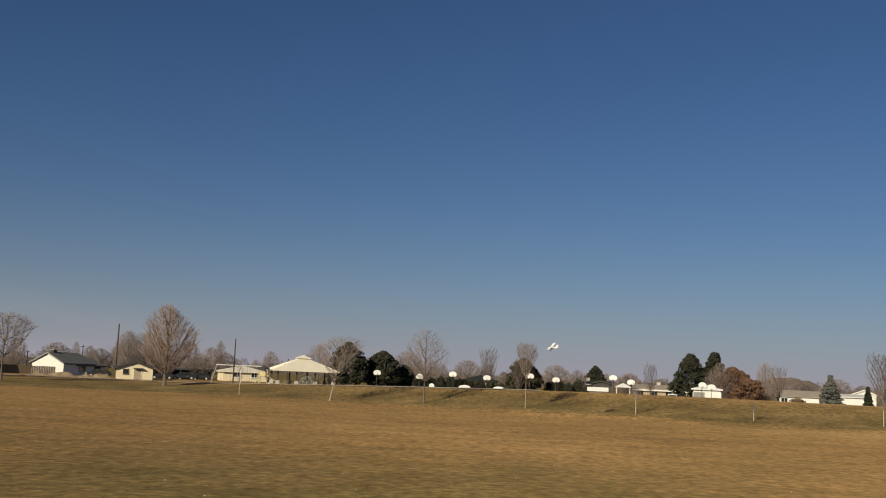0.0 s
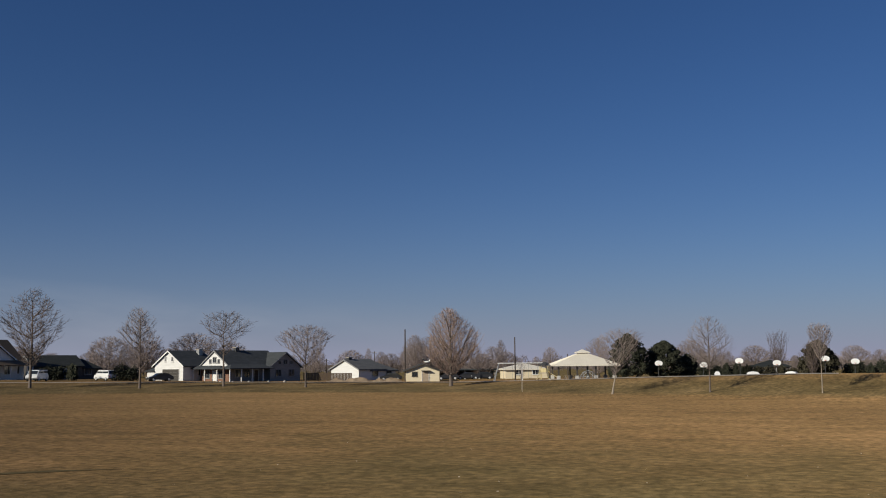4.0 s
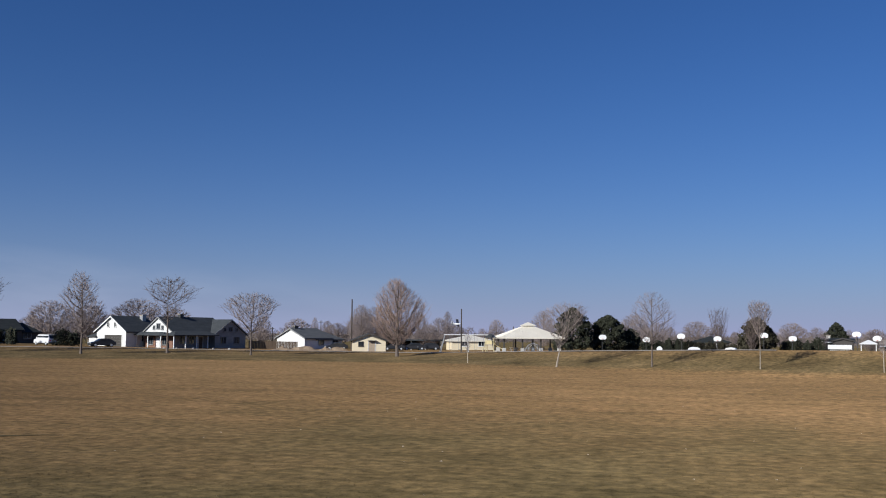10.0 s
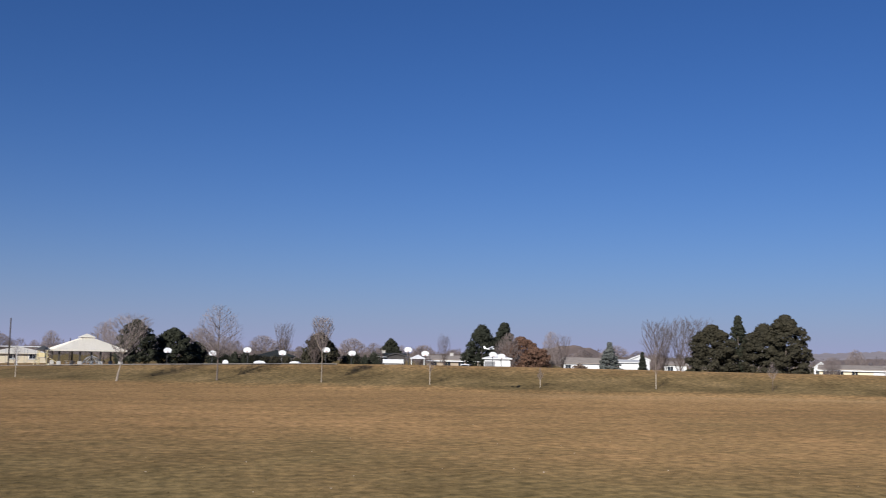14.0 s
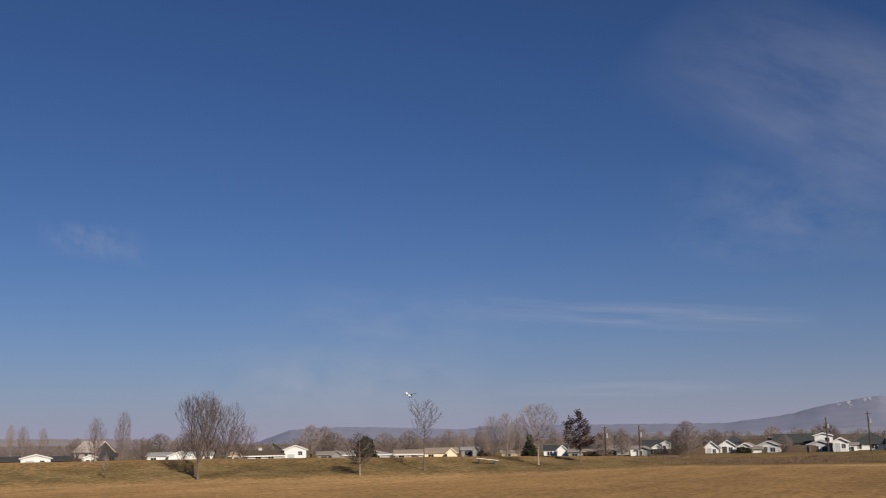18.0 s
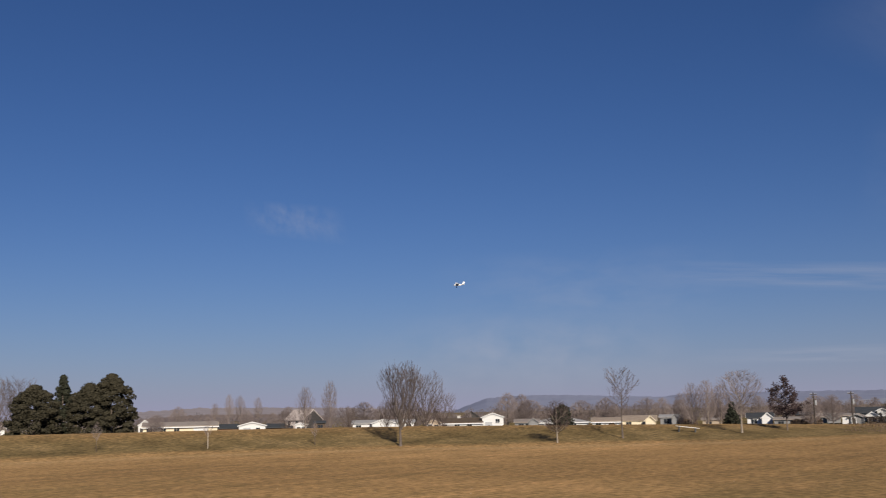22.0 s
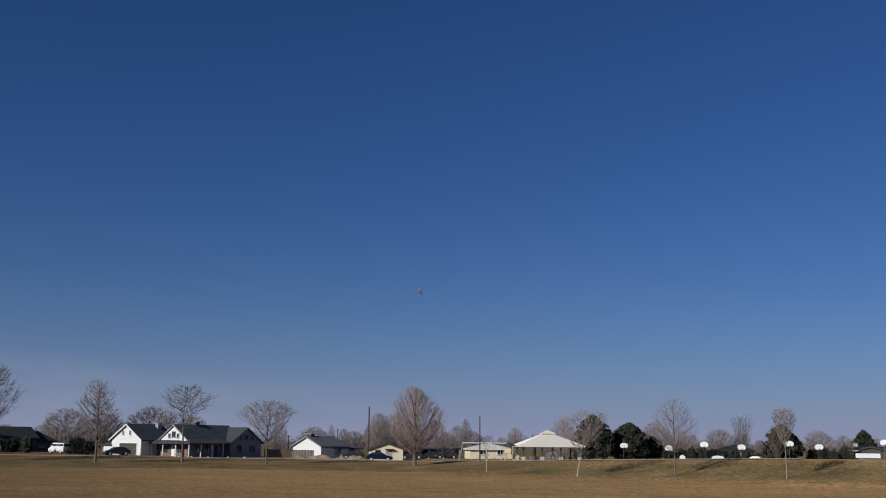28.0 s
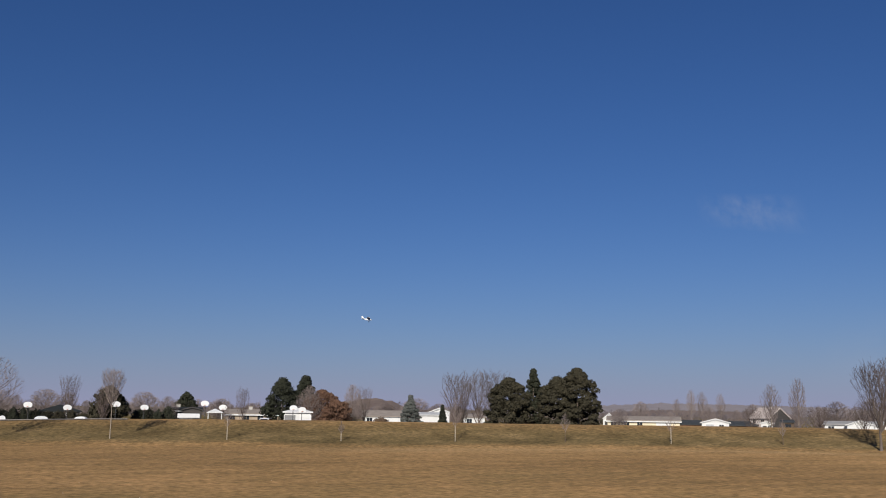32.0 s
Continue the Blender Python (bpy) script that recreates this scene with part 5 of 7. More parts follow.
house("house", "large brown house with broad weathered hip roofs and dark entrance", place(-90.4, 196, 2),
      [(-9.6, 4.4, 0, 11, 2.1, 1.55, "x", H), (-5.6, -1.6, -2.4, 4, 1.9, 0.8, "y", G), (1.2, 7.6, -1.2, 9, 2.4, 1.75, "x", H), (5.4, 9.8, 0.6, 8, 1.75, 0.9, "x", H)], BROWN_WALL, ROOF_WEATHERED,
      front=[(-7.8, 0, 1.8, 0.7, 1.2), (-6.4, 0, 0.7, 0.7, 1.2), (2.4, -1.2, 1.0, 0.8, 1.3), (6.6, -1.2, 1.3, 0.8, 1.3), (8.6, 0.6, 0.9, 0.7, 0.9)], doors=[("front", -3.8, -2.4, 2.0, 0, 1.8, DARK_TRIM), ("front", 0.2, 0, 2.0, 0, 1.9, DARK_TRIM)],
      posts=[(-5.3, -3.2, 1.75), (-1.9, -3.2, 1.75), (-1.3, -3.2, 1.75)], extra_roofs=[(-5.8, -1.4, -3.4, -2.5, 1.78, 0.12, "x", "flat")], trim=DARK_TRIM)
cottage(-93.3, -94.3, -0.25, -0.56, 204, "small outbuilding with a pale tan roof", TAN, ROOF_SUNNY, style=H)
cottage(-95.2, -98.2, 0.3, -0.16, 192, "house with a dark roof and white porch posts", GREY_SIDING, ROOF_BROWN)


# ---- park things ----
def backboard(ground, top, turn=0.0):
    """A basketball goal: a post with a bent arm, a white fan board and a rim."""
    root = tagged(new("basketball_goal"), "basketball goal with a white fan-shaped backboard on a dark post", "basketball goal", "goals on the ball courts")
    h = top - ground
    bm = tube((0, 1.1, -0.3), (0, 1.1, h - 1.2), 0.06, 0.055, 8)
    add_tube(bm, (0, 1.1, h - 1.25), (0, 0.6, h - 0.75), 0.05, 0.05, 8)
    add_tube(bm, (0, 0.62, h - 0.76), (0, 0.1, h - 0.62), 0.05, 0.05, 8)
    part("post", bm, DARK_STEEL, root)
    pts = [(-0.42, -0.9), (0.42, -0.9), (0.6, -0.78), (0.69, -0.5)]
    pts += [(0.69 * math.cos(radians(a)), -0.46 + 0.46 * math.sin(radians(a))) for a in range(10, 180, 16)] + [(-0.69, -0.5), (-0.6, -0.78)]
    bm = add_prism(bmesh.new(), [(x, z + h) for x, z in pts], "y", 0.0, 0.05)
    part("board", bm, BOARD, root)
    bm = bmesh.new()
    zr = h - 0.9 + 0.15
    for i in range(16):
        a, b = 2 * math.pi * i / 16, 2 * math.pi * (i + 1) / 16
        add_tube(bm, (0.23 * math.cos(a), -0.38 + 0.23 * math.sin(a), zr), (0.23 * math.cos(b), -0.38 + 0.23 * math.sin(b), zr), 0.012, 0.012, 5)
    add_box(bm, -0.08, 0.08, -0.16, -0.004, zr - 0.06, zr + 0.02)
    part("rim", bm, ORANGE, root)
    return root


for az, d, top in ((3.51, 180, 3.1), (1.04, 180, 2.75), (-0.88, 175, 3.4), (-2.87, 180, 3.0), (-5.37, 178, 3.65), (-6.86, 180, 3.15), (-10.1, 175, 3.95), (-11.11, 175, 3.3), (-15.05, 178, 3.35), (-15.55, 178, 3.05)):
    m = place(az, d, 4 if d > 176 else -6)
    backboard(m.translation.z, top).matrix_world = m


def picnic_table():
    root = tagged(new("picnic_table"), "weathered wooden picnic table with two benches under the shelter", "picnic table", "tables under the shelter")
    for i in range(5):
        part("table_plank", box(-0.9, 0.9, -0.37 + i * 0.15, -0.23 + i * 0.15, 0.72, 0.76, bevel=0.006), PLANK, root)
    for s in (-1, 1):
        part("bench_plank", box(-0.9, 0.9, s * 0.7 - 0.13, s * 0.7 + 0.13, 0.42, 0.46, bevel=0.006), PLANK, root)
        bm = bmesh.new()
        add_tube(bm, (s * 0.65, -0.72, 0), (s * 0.65, 0.3, 0.72), 0.035, 0.035, 6)
        add_tube(bm, (s * 0.65, 0.72, 0), (s * 0.65, -0.3, 0.72), 0.035, 0.035, 6)
        add_tube(bm, (s * 0.65, -0.8, 0.39), (s * 0.65, 0.8, 0.39), 0.03, 0.03, 6)
        part("leg_frame", bm, STEEL, root)
    return root


def frustum(bm, h0, z0, h1, z1, thick):
    """A four-sided sloping roof ring from half width h0 at z0 to h1 at z1, with an eave edge."""
    rings = []
    for h, z in ((h0, z0 - thick), (h0, z0), (h1, z1)):
        rings.append([bm.verts.new((sx * h, sy * h, z)) for sx, sy in ((-1, -1), (1, -1), (1, 1), (-1, 1))])
    for a, b in ((0, 1), (1, 2)):
        for i in range(4):
            bm.faces.new((rings[a][i], rings[a][(i + 1) % 4], rings[b][(i + 1) % 4], rings[b][i]))
    bm.faces.new(rings[0][::-1]), bm.faces.new(rings[2])
    return bm


def shelter():
    root = tagged(new("picnic_shelter"), "open picnic shelter with a cream two-tier hipped metal roof", "picnic shelter")
    part("slab", box(-5.4, 5.4, -5.4, 5.4, -0.4, 0.06, bevel=0.02), CONCRETE, root)
    roof = part("roof", frustum(bmesh.new(), 5.7, 2.62, 0.95, 4.55, 0.24), ROOF_CREAM, root)
    bm = bmesh.new()
    for i in range(-11, 12):
        for side in range(4):
            x = i * 0.48
            reach = min(1.0, (5.7 - abs(x)) / 4.75)
            if reach <= 0.05:
                continue
            a, b = Vector((x, -5.7, 2.64)), Vector((x, -5.7 + 4.75 * reach, 2.64 + 1.93 * reach))
            q = Matrix.Rotation(math.pi / 2 * side, 3, "Z")
            add_tube(bm, q @ a, q @ b, 0.022, 0.022, 4)
    part("roof_seams", bm, ROOF_CREAM, roof)
    part("cupola_wall", box(-0.85, 0.85, -0.85, 0.85, 4.554, 4.68), DARK_TRIM, root)
    part("cupola_roof", frustum(bmesh.new(), 1.25, 4.76, 0.05, 5.3, 0.1), ROOF_CREAM, root)
    for x in (-4.8, -1.6, 1.6, 4.8):
        for y in (-4.8, 4.8):
            p = part("post", box(x - 0.13, x + 0.13, y - 0.13, y + 0.13, 0.06, 2.5, bevel=0.015), DARK_TRIM, root)
            part("post_base", box(x - 0.3, x + 0.3, y - 0.3, y + 0.3, 0.064, 0.75, bevel=0.03), STONE, p)
    for y in (-4.8, 4.8):
        part("beam", box(-5.3, 5.3, y - 0.1, y + 0.1, 2.32, 2.56), DARK_TRIM, root)
    return root


shelter().matrix_world = place(7.81, 176, 8)
pt = put(picnic_table(), place(8.6, 174, 20, z=None) @ Matrix.Translation((0, 0, 0.07)))
for az, d, t in ((8.0, 176, 60), (7.3, 175, -10), (6.7, 177, 35)):
    copy_thing(pt, place(az, d, t) @ Matrix.Translation((0, 0, 0.07)))


def climber():
    """A dome of steel bars."""
    root = tagged(new("climbing_dome"), "grey steel climbing dome beside the shelter", "climbing frame")
    rings = [(1.5, 0.0, 10), (1.35, 0.75, 10), (0.85, 1.4, 10)]
    pts = [[Vector((r * math.cos(2 * math.pi * (i + 0.5 * k) / n), r * math.sin(2 * math.pi * (i + 0.5 * k) / n), z)) for i in range(n)] for k, (r, z, n) in enumerate(rings)]
    for k in range(3):
        bm = bmesh.new()
        for i in range(10):
            if k:
                add_tube(bm, pts[k][i], pts[k][(i + 1) % 10], 0.035, 0.035, 5)
                add_tube(bm, pts[k][i], pts[k - 1][i], 0.035, 0.035, 5)
                add_tube(bm, pts[k][i], pts[k - 1][(i + 1) % 10], 0.035, 0.035, 5)
            else:
                add_tube(bm, pts[0][i] - Vector((0, 0, 0.2)), pts[0][i] + Vector((0, 0, 0.05)), 0.05, 0.05, 5)
        if k == 2:
            for i in range(10):
                add_tube(bm, pts[2][i], (0, 0, 1.75), 0.035, 0.035, 5)
        part("bar_ring", bm, STEEL, root)
    return root


climber().matrix_world = place(7.5, 164)


def swing_set():
    root = tagged(new("swing_set"), "long pale painted steel swing set with splayed legs", "swing set")
    part("top_bar", tube((-4.2, 0, 3.1), (4.2, 0, 3.1), 0.085, 0.085, 8), TRIM, root)
    for x, sx in ((-4.0, -1), (0.0, 0), (4.0, 1)):
        for y in (-1.3, 1.3):
            part("leg", tube((x + sx * 0.9, y, -0.2), (x, 0, 3.1), 0.07, 0.07, 8), STEEL, root)
        part("brace", tube((x + sx * 0.45, -0.62, 1.55), (x + sx * 0.45, 0.62, 1.55), 0.045, 0.045, 6), STEEL, root)
    for x in (-3.0, -1.4, 1.4, 3.0):
        for s in (-0.22, 0.22):
            ch = part("chain", tube((x + s, 0, 3.08), (x + s, 0, 0.55), 0.02, 0.02, 5), STEEL, root)
        part("swing_seat", box(x - 0.24, x + 0.24, -0.1, 0.1, 0.5, 0.545, bevel=0.01), RUBBER, root)
    return root


swing_set().matrix_world = place(11.3, 172, 6)


def play_structure():
    root = tagged(new("play_structure"), "yellow playground tower with a dark peaked top, slide and ladder", "playground")
    for x in (-1.1, 0.3):
        for y in (-0.7, 0.7):
            part("post", tube((x, y, -0.2), (x, y, 2.6), 0.07, 0.07, 8), YELLOW, root)
    part("deck", box(-1.2, 0.4, -0.8, 0.8, 1.25, 1.35, bevel=0.02), PLANK, root)
    for y in (-0.72, 0.72):
        part("guard_panel", box(-1.0, 0.2, y - 0.02, y + 0.02, 1.45, 2.1, bevel=0.01), YELLOW, root)
    bm = frustum(bmesh.new(), 0.95, 2.65, 0.05, 3.3, 0.08)
    r = part("peaked_roof", bm, DARK_STEEL, root)
    r.location = (-0.4, 0, 0)
    bm = bmesh.new()
    for s in (-0.25, 0.25):
        add_tube(bm, (-1.9, s, -0.1), (-1.2, s, 1.9), 0.03, 0.03, 6)
    for i in range(5):
        add_tube(bm, (-1.8 + i * 0.14, -0.25, 0.2 + i * 0.4), (-1.8 + i * 0.14, 0.25, 0.2 + i * 0.4), 0.022, 0.022, 6)
    part("ladder", bm, YELLOW, root)
    prof = [(0.4, 1.3), (0.8, 1.2), (2.3, 0.25), (2.7, 0.2), (2.7, 0.14), (2.3, 0.18), (0.8, 1.12), (0.4, 1.22)]
    part("slide", add_prism(bmesh.new(), prof, "y", -0.25, 0.25), YELLOW, root)
    return root


play_structure().matrix_world = place(9.85, 172, -10)


def utility_pole(height, arm=True, label="tall dark wooden utility pole", r=0.15, can=False):
    root = tagged(new("utility_pole"), label, "utility pole", "poles round the park")
    part("pole", tube((0, 0, -0.5), (0, 0, height), r, r * 0.7, 10), POLE_WOOD, root)
    if arm:
        a = part("crossarm", box(-0.62, 0.62, -0.06, 0.06, height - 0.45, height - 0.32, bevel=0.01), POLE_WOOD, root)
        for x in (-0.55, -0.25, 0.25, 0.55):
            part("insulator", tube((x, 0, height - 0.32), (x, 0, height - 0.16), 0.05, 0.03, 6), LAMP_GLASS, a)
    if can:
        part("transformer", tube((0.35, 0, height - 2.4), (0.35, 0, height - 1.5), 0.24, 0.24, 10), STEEL, root)
    return root


for az, d, top, arm, can, r in ((18.07, 186, 9.4, False, False, 0.17), (11.68, 166, 7.25, False, False, 0.13), (22.62, 262, 4.4, True, False, 0.16), (8.65, 236, 4.9, False, False, 0.15), (-70.4, 205, 5.2, True, True, 0.16), (-72.3, 214, 5.3, True, True, 0.16), (-82.25, 236, 6.4, True, True, 0.17), (-84.35, 231, 7.3, True, True, 0.18), (19.85, 242, 6.0, True, False, 0.13)):
    m = place(az, d, 15)
    utility_pole(top - m.translation.z, arm, "tall dark wooden utility pole" if arm else "tall bare dark wooden pole near the street", r, can).matrix_world = m


def sapling(seed, h, stem, pale):
    t = tree(seed, "whip", h, h * 0.4, "young bare sapling with a wrapped trunk on the bank", 0.022, bark=PALE_BARK if pale else BARK, twig=PALE_TWIG, group="saplings along the bank", limbs=7, branches=16, twigs=40, shoots=120, length=0.25, fine=0.004, clear=0.4, steep=1.3)
    part("trunk_wrap", tube((0, 0, -0.05), (0, 0, stem), 0.033, 0.03, 8), PLANK if pale else FENCE_WOOD, t, "pale trunk wrap" if pale else "brown trunk wrap")
    return t


for i, (az, drop, d, h, stem, pale) in enumerate(((11.3, 1.68, 97, 3.4, 1.6, True), (-11.4, 1.86, 84, 3.2, 1.7, True), (-17.8, 1.88, 81, 1.6, 0.62, True), (-24.35, 1.84, 79, 3.4, 1.25, True), (-30.65, 1.8, 82, 2.4, 0.5, False), (-36.55, 1.8, 81, 2.6, 1.3, True), (-42.5, 1.75, 82, 2.0, 0.55, False))):
    sapling(60 + i, h, stem, pale).matrix_world = stand(az, drop, d, i * 50)


def bench():
    root = tagged(new("bench"), "long white-topped bench on the grassy bank", "bench")
    for i in range(3):
        part("seat_plank", box(-1.15, 1.15, -0.24 + i * 0.17, -0.09 + i * 0.17, 0.42, 0.47, bevel=0.008), TRIM, root)
    for x in (-0.8, 0.8):
        part("leg", box(x - 0.06, x + 0.06, -0.2, 0.22, -0.2, 0.416, bevel=0.01), DARK_STEEL, root)
    return root


bench().matrix_world = stand(-63.63, 1.42, 101, 10) @ pose(0, 0, 0.04, 0, 7, 0)


def mailbox():
    root = tagged(new("mailbox"), "pale kerbside mailbox on a white post", "mailbox", "mailboxes by the street")
    part("post", box(-0.07, 0.07, -0.07, 0.07, -0.3, 1.0, bevel=0.01), TRIM, root)
    prof = [(-0.16, 1.004), (0.16, 1.004), (0.16, 1.25)] + [(0.16 * math.cos(radians(a)), 1.25 + 0.16 * math.sin(radians(a))) for a in range(20, 170, 20)] + [(-0.16, 1.25)]
    part("box", add_prism(bmesh.new(), prof, "y", -0.3, 0.3), TRIM, root)
    part("flag", box(0.165, 0.185, -0.05, 0.12, 1.15, 1.3), ORANGE, root)
    return root


mb = put(mailbox(), place(53.6, 166) @ Matrix.Diagonal((1.3, 1.3, 1.15, 1)))
copy_thing(mb, place(46.1, 166) @ Matrix.Diagonal((1.3, 1.3, 1.15, 1)))
copy_thing(mb, place(59.0, 166) @ Matrix.Diagonal((1.3, 1.3, 1.15, 1)))


def boulder(seed, r):
    rng = random.Random(seed)
    bm = bmesh.new()
    bmesh.ops.create_icosphere(bm, subdivisions=2, radius=1)
    for v in bm.verts:
        k = 1 + 0.28 * noise.noise(v.co * 1.6 + Vector((seed, 0, 0)))
        v.co = Vector((v.co.x * r * 1.25 * k, v.co.y * r * k, v.co.z * r * 0.8 * k + r * 0.35))
    return tagged(part("boulder", bm, ROCK), "pale rounded boulder beside the street", "boulder", "boulders in the front gardens")


for i, (az, d, r) in enumerate(((57.9, 174, 0.55), (57.2, 174, 0.6), (56.1, 176, 0.4), (53.0, 175, 0.45), (51.6, 174, 0.6), (50.9, 175, 0.5), (46.9, 174, 0.5), (45.3, 175, 0.55), (28.6, 180, 0.18), (27.9, 180, 0.2), (27.0, 180, 0.22), (25.9, 180, 0.25), (25.0, 181, 0.25))):
    boulder(i + 3, r).matrix_world = place(az, d, i * 40)


def hedge(seed, az0, az1, d, h, mat, label):
    n = max(2, int(abs(az1 - az0) * d / 57.3 / 1.8))
    for i in range(n):
        az = az0 + (az1 - az0) * (i + 0.5) / n
        rng = random.Random(seed * 31 + i)
        s = shrub(seed * 17 + i, 3.7 * rng.uniform(0.9, 1.2), 2.6, h * rng.uniform(0.8, 1.12), mat, label, "bush", 950, 0.24)
        tagged(s, group="shrubs and hedges")
        s.matrix_world = place(az, d + rng.uniform(-0.6, 0.6), i * 47)


hedge(1, 48.2, 44.6, 178, 4.0, OLIVE_NEEDLES, "clipped dark garden hedge beside the street")
hedge(2, 38.0, 36.2, 184, 3.6, NEEDLES, "dark garden shrub beside the street")
hedge(3, 34.3, 33.0, 184, 3.8, NEEDLES, "dense dark garden shrub beside the driveway")
hedge(4, 1.2, -1.6, 196, 3.6, NEEDLES, "dark hedge behind the ball courts")
hedge(5, -6.3, -8.4, 204, 4.0, NEEDLES, "dark hedge behind the ball courts")
hedge(6, 44.8, 42.9, 186, 1.6, NEEDLES, "low shrub in front of the porch")
hedge(7, 52.3, 50.8, 180, 4.0, OLIVE_NEEDLES, "dark shrub at the end of the house")
hedge(8, -63.2, -64.2, 200, 3.2, SCRUB, "leafless brown garden shrub behind the bank")
hedge(9, -40.2, -41.0, 240, 2.0, SCRUB, "leafless brown garden shrub behind the bank")
hedge(10, -89.0, -89.6, 190, 1.3, NEEDLES, "dark shrub in front of a brown house")
hedge(11, -92.4, -93.4, 190, 2.2, NEEDLES, "dark shrub in front of a brown house")
hedge(12, -87.9, -88.4, 191, 1.2, NEEDLES, "dark shrub in front of a brown house")
hedge(13, -26.4, -28.0, 190, 2.4, BLUE_NEEDLES, "low grey juniper below the pines")
hedge(14, -1.6, -4.0, 206, 2.8, OLIVE_NEEDLES, "dull green shrub behind the ball courts")
hedge(15, -44.0, -45.0, 246, 2.2, SCRUB, "leafless shrub beside a house")
hedge(16, 57.6, 55.9, 182, 2.0, NEEDLES, "dark shrub in front of the two-storey house")
hedge(17, -19.9, -20.3, 236, 2.4, SCRUB, "leafless brown shrub beside a low house")


def board_fence(az0, az1, d, h):
    root = tagged(new("fence"), "weathered brown board fence behind the street", "fence")
    p0, p1 = Vector(bear(az0, d)), Vector(bear(az1, d))
    n = int((p1 - p0).length / 0.28)
    me = None
    ang = math.degrees(math.atan2(p1.y - p0.y, p1.x - p0.x))
    for i in range(n + 1):
        p = p0.lerp(p1, i / n)
        if me is None:
            ob = part("board", box(-0.13, 0.13, -0.012, 0.012, -0.1, h, bevel=0.005), FENCE_WOOD, root)
            me = ob.data
        else:
            ob = new("board", me)
            ob.parent = root
        ob.matrix_world = pose(p.x, p.y, ground_z(p.x, p.y), 0, 0, ang)
        if i % 8 == 0:
            po = part("post", box(-0.06, 0.06, 0.02, 0.14, -0.3, h - 0.08), FENCE_WOOD, root)
            po.matrix_world = pose(p.x, p.y, ground_z(p.x, p.y), 0, 0, ang)
    return root


board_fence(49.9, 46.6, 184, 1.7)
board_fence(23.9, 21.2, 196, 1.5)
board_fence(-73.0, -75.8, 238, 1.5)
board_fence(-79.9, -81.6, 240, 1.6)
hedge(18, -74.6, -75.6, 240, 2.2, SCRUB, "leafless brown garden shrub between the houses")
hedge(19, -77.7, -78.2, 244, 1.8, NEEDLES, "dark garden shrub between the houses")
hedge(20, -80.0, -80.9, 244, 2.0, SCRUB, "leafless brown garden shrub between the houses")
hedge(21, -85.2, -86.0, 236, 1.6, SCRUB, "leafless brown garden shrub before a low house")
hedge(22, -69.2, -70.8, 236, 1.9, SCRUB, "leafless brown shrub along the bank")
hedge(23, -58.0, -60.2, 240, 1.5, SCRUB, "leafless brown garden shrub behind the bank")
hedge(24, -51.8, -53.6, 250, 1.6, SCRUB, "leafless brown garden shrub behind the bank")
hedge(25, -36.9, -38.4, 250, 1.5, SCRUB, "leafless brown garden shrub behind the bank")


def earth_mound(seed, w, dep, h, label):
    bm = bmesh.new()
    bmesh.ops.create_grid(bm, x_segments=26, y_segments=14, size=1)
    for v in bm.verts:
        x, y = v.co.x, v.co.y
        e = max(0.0, 1 - x ** 4) * max(0.0, 1 - y * y)
        z = h * e * (0.6 + 0.55 * noise.noise(Vector((x * 3 + seed, y * 2, 0))) + 0.25 * noise.noise(Vector((x * 9, y * 7, seed))))
        v.co = Vector((x * w / 2, y * dep / 2, z - 0.1))
    return tagged(part("earth_mound", bm, DIRT), label, "earth mound")


earth_mound(2, 9.5, 4, 1.0, "low heap of pale earth and rubble beside the street").matrix_world = place(21.3, 186)
earth_mound(5, 6.0, 3, 0.9, "low heap of pale earth beside the street").matrix_world = place(19.1, 184)


def brush(seed, az0, az1, r0, r1, count, h, label):
    """Dry weeds along a ditch."""
    rng = random.Random(seed)
    vs, fs = [], []
    for i in range(count):
        az, r = rng.uniform(az0, az1), rng.uniform(r0, r1)
        if rng.random() > min(1, (az - az0) / 2.5, (az1 - az) / 2.5, (r - r0) / (r1 - r0) * 4):
            continue
        x, y = bear(az, r)
        c = Vector((x, y, ground_z(x, y) - 0.03))
        k = h * rng.uniform(0.4, 1.2) * (0.6 + 0.6 * noise.noise(Vector((x * 0.25, y * 0.25, seed))))
        for j in range(5):
            d = Vector((rng.gauss(0, 0.35), rng.gauss(0, 0.35), 1)).normalized() * max(0.1, k) * rng.uniform(0.6, 1.1)
            q = Vector((rng.gauss(0, 1), rng.gauss(0, 1), 0)).normalized() * 0.04
            n = len(vs)
            vs.extend((c - q, c + q, c + d))
            fs.append((n, n + 1, n + 2))
    return tagged(raw_part("dry_brush", vs, fs, SCRUB), label, "dry brush", kind="stuff")


brush(1, -85.5, -71.5, 101, 132, 8600, 0.3, "dry brown weeds and brush along the ditch")
brush(2, -96, -84, 150, 185, 900, 0.5, "dry weeds on the rough ground before the houses")


def tyre_track(az0, r0, az1, r1, width, label):
    """A faint band of flattened, darker turf where something drove across."""
    vs, fs, k = [], [], 80
    for i in range(k + 1):
        f = i / k
        az, r = az0 + (az1 - az0) * f, r0 + (r1 - r0) * f + 0.5 * noise.noise(Vector((f * 4, az0, 0)))
        w = width * (0.55 + 0.7 * abs(noise.noise(Vector((f * 14, az0, 5))))) * min(1, 8 * f + 0.15, 8 * (1 - f) + 0.15)
        for e in (-w / 2, w / 2):
            x, y = bear(az, r + e)
            vs.append((x, y, ground_z(x, y) + 0.012))
        if i:
            n = 2 * i
            fs.append((n - 2, n - 1, n + 1, n))
    return tagged(raw_part("tyre_track", vs, fs, TRACK), label, "tyre track", kind="structure")


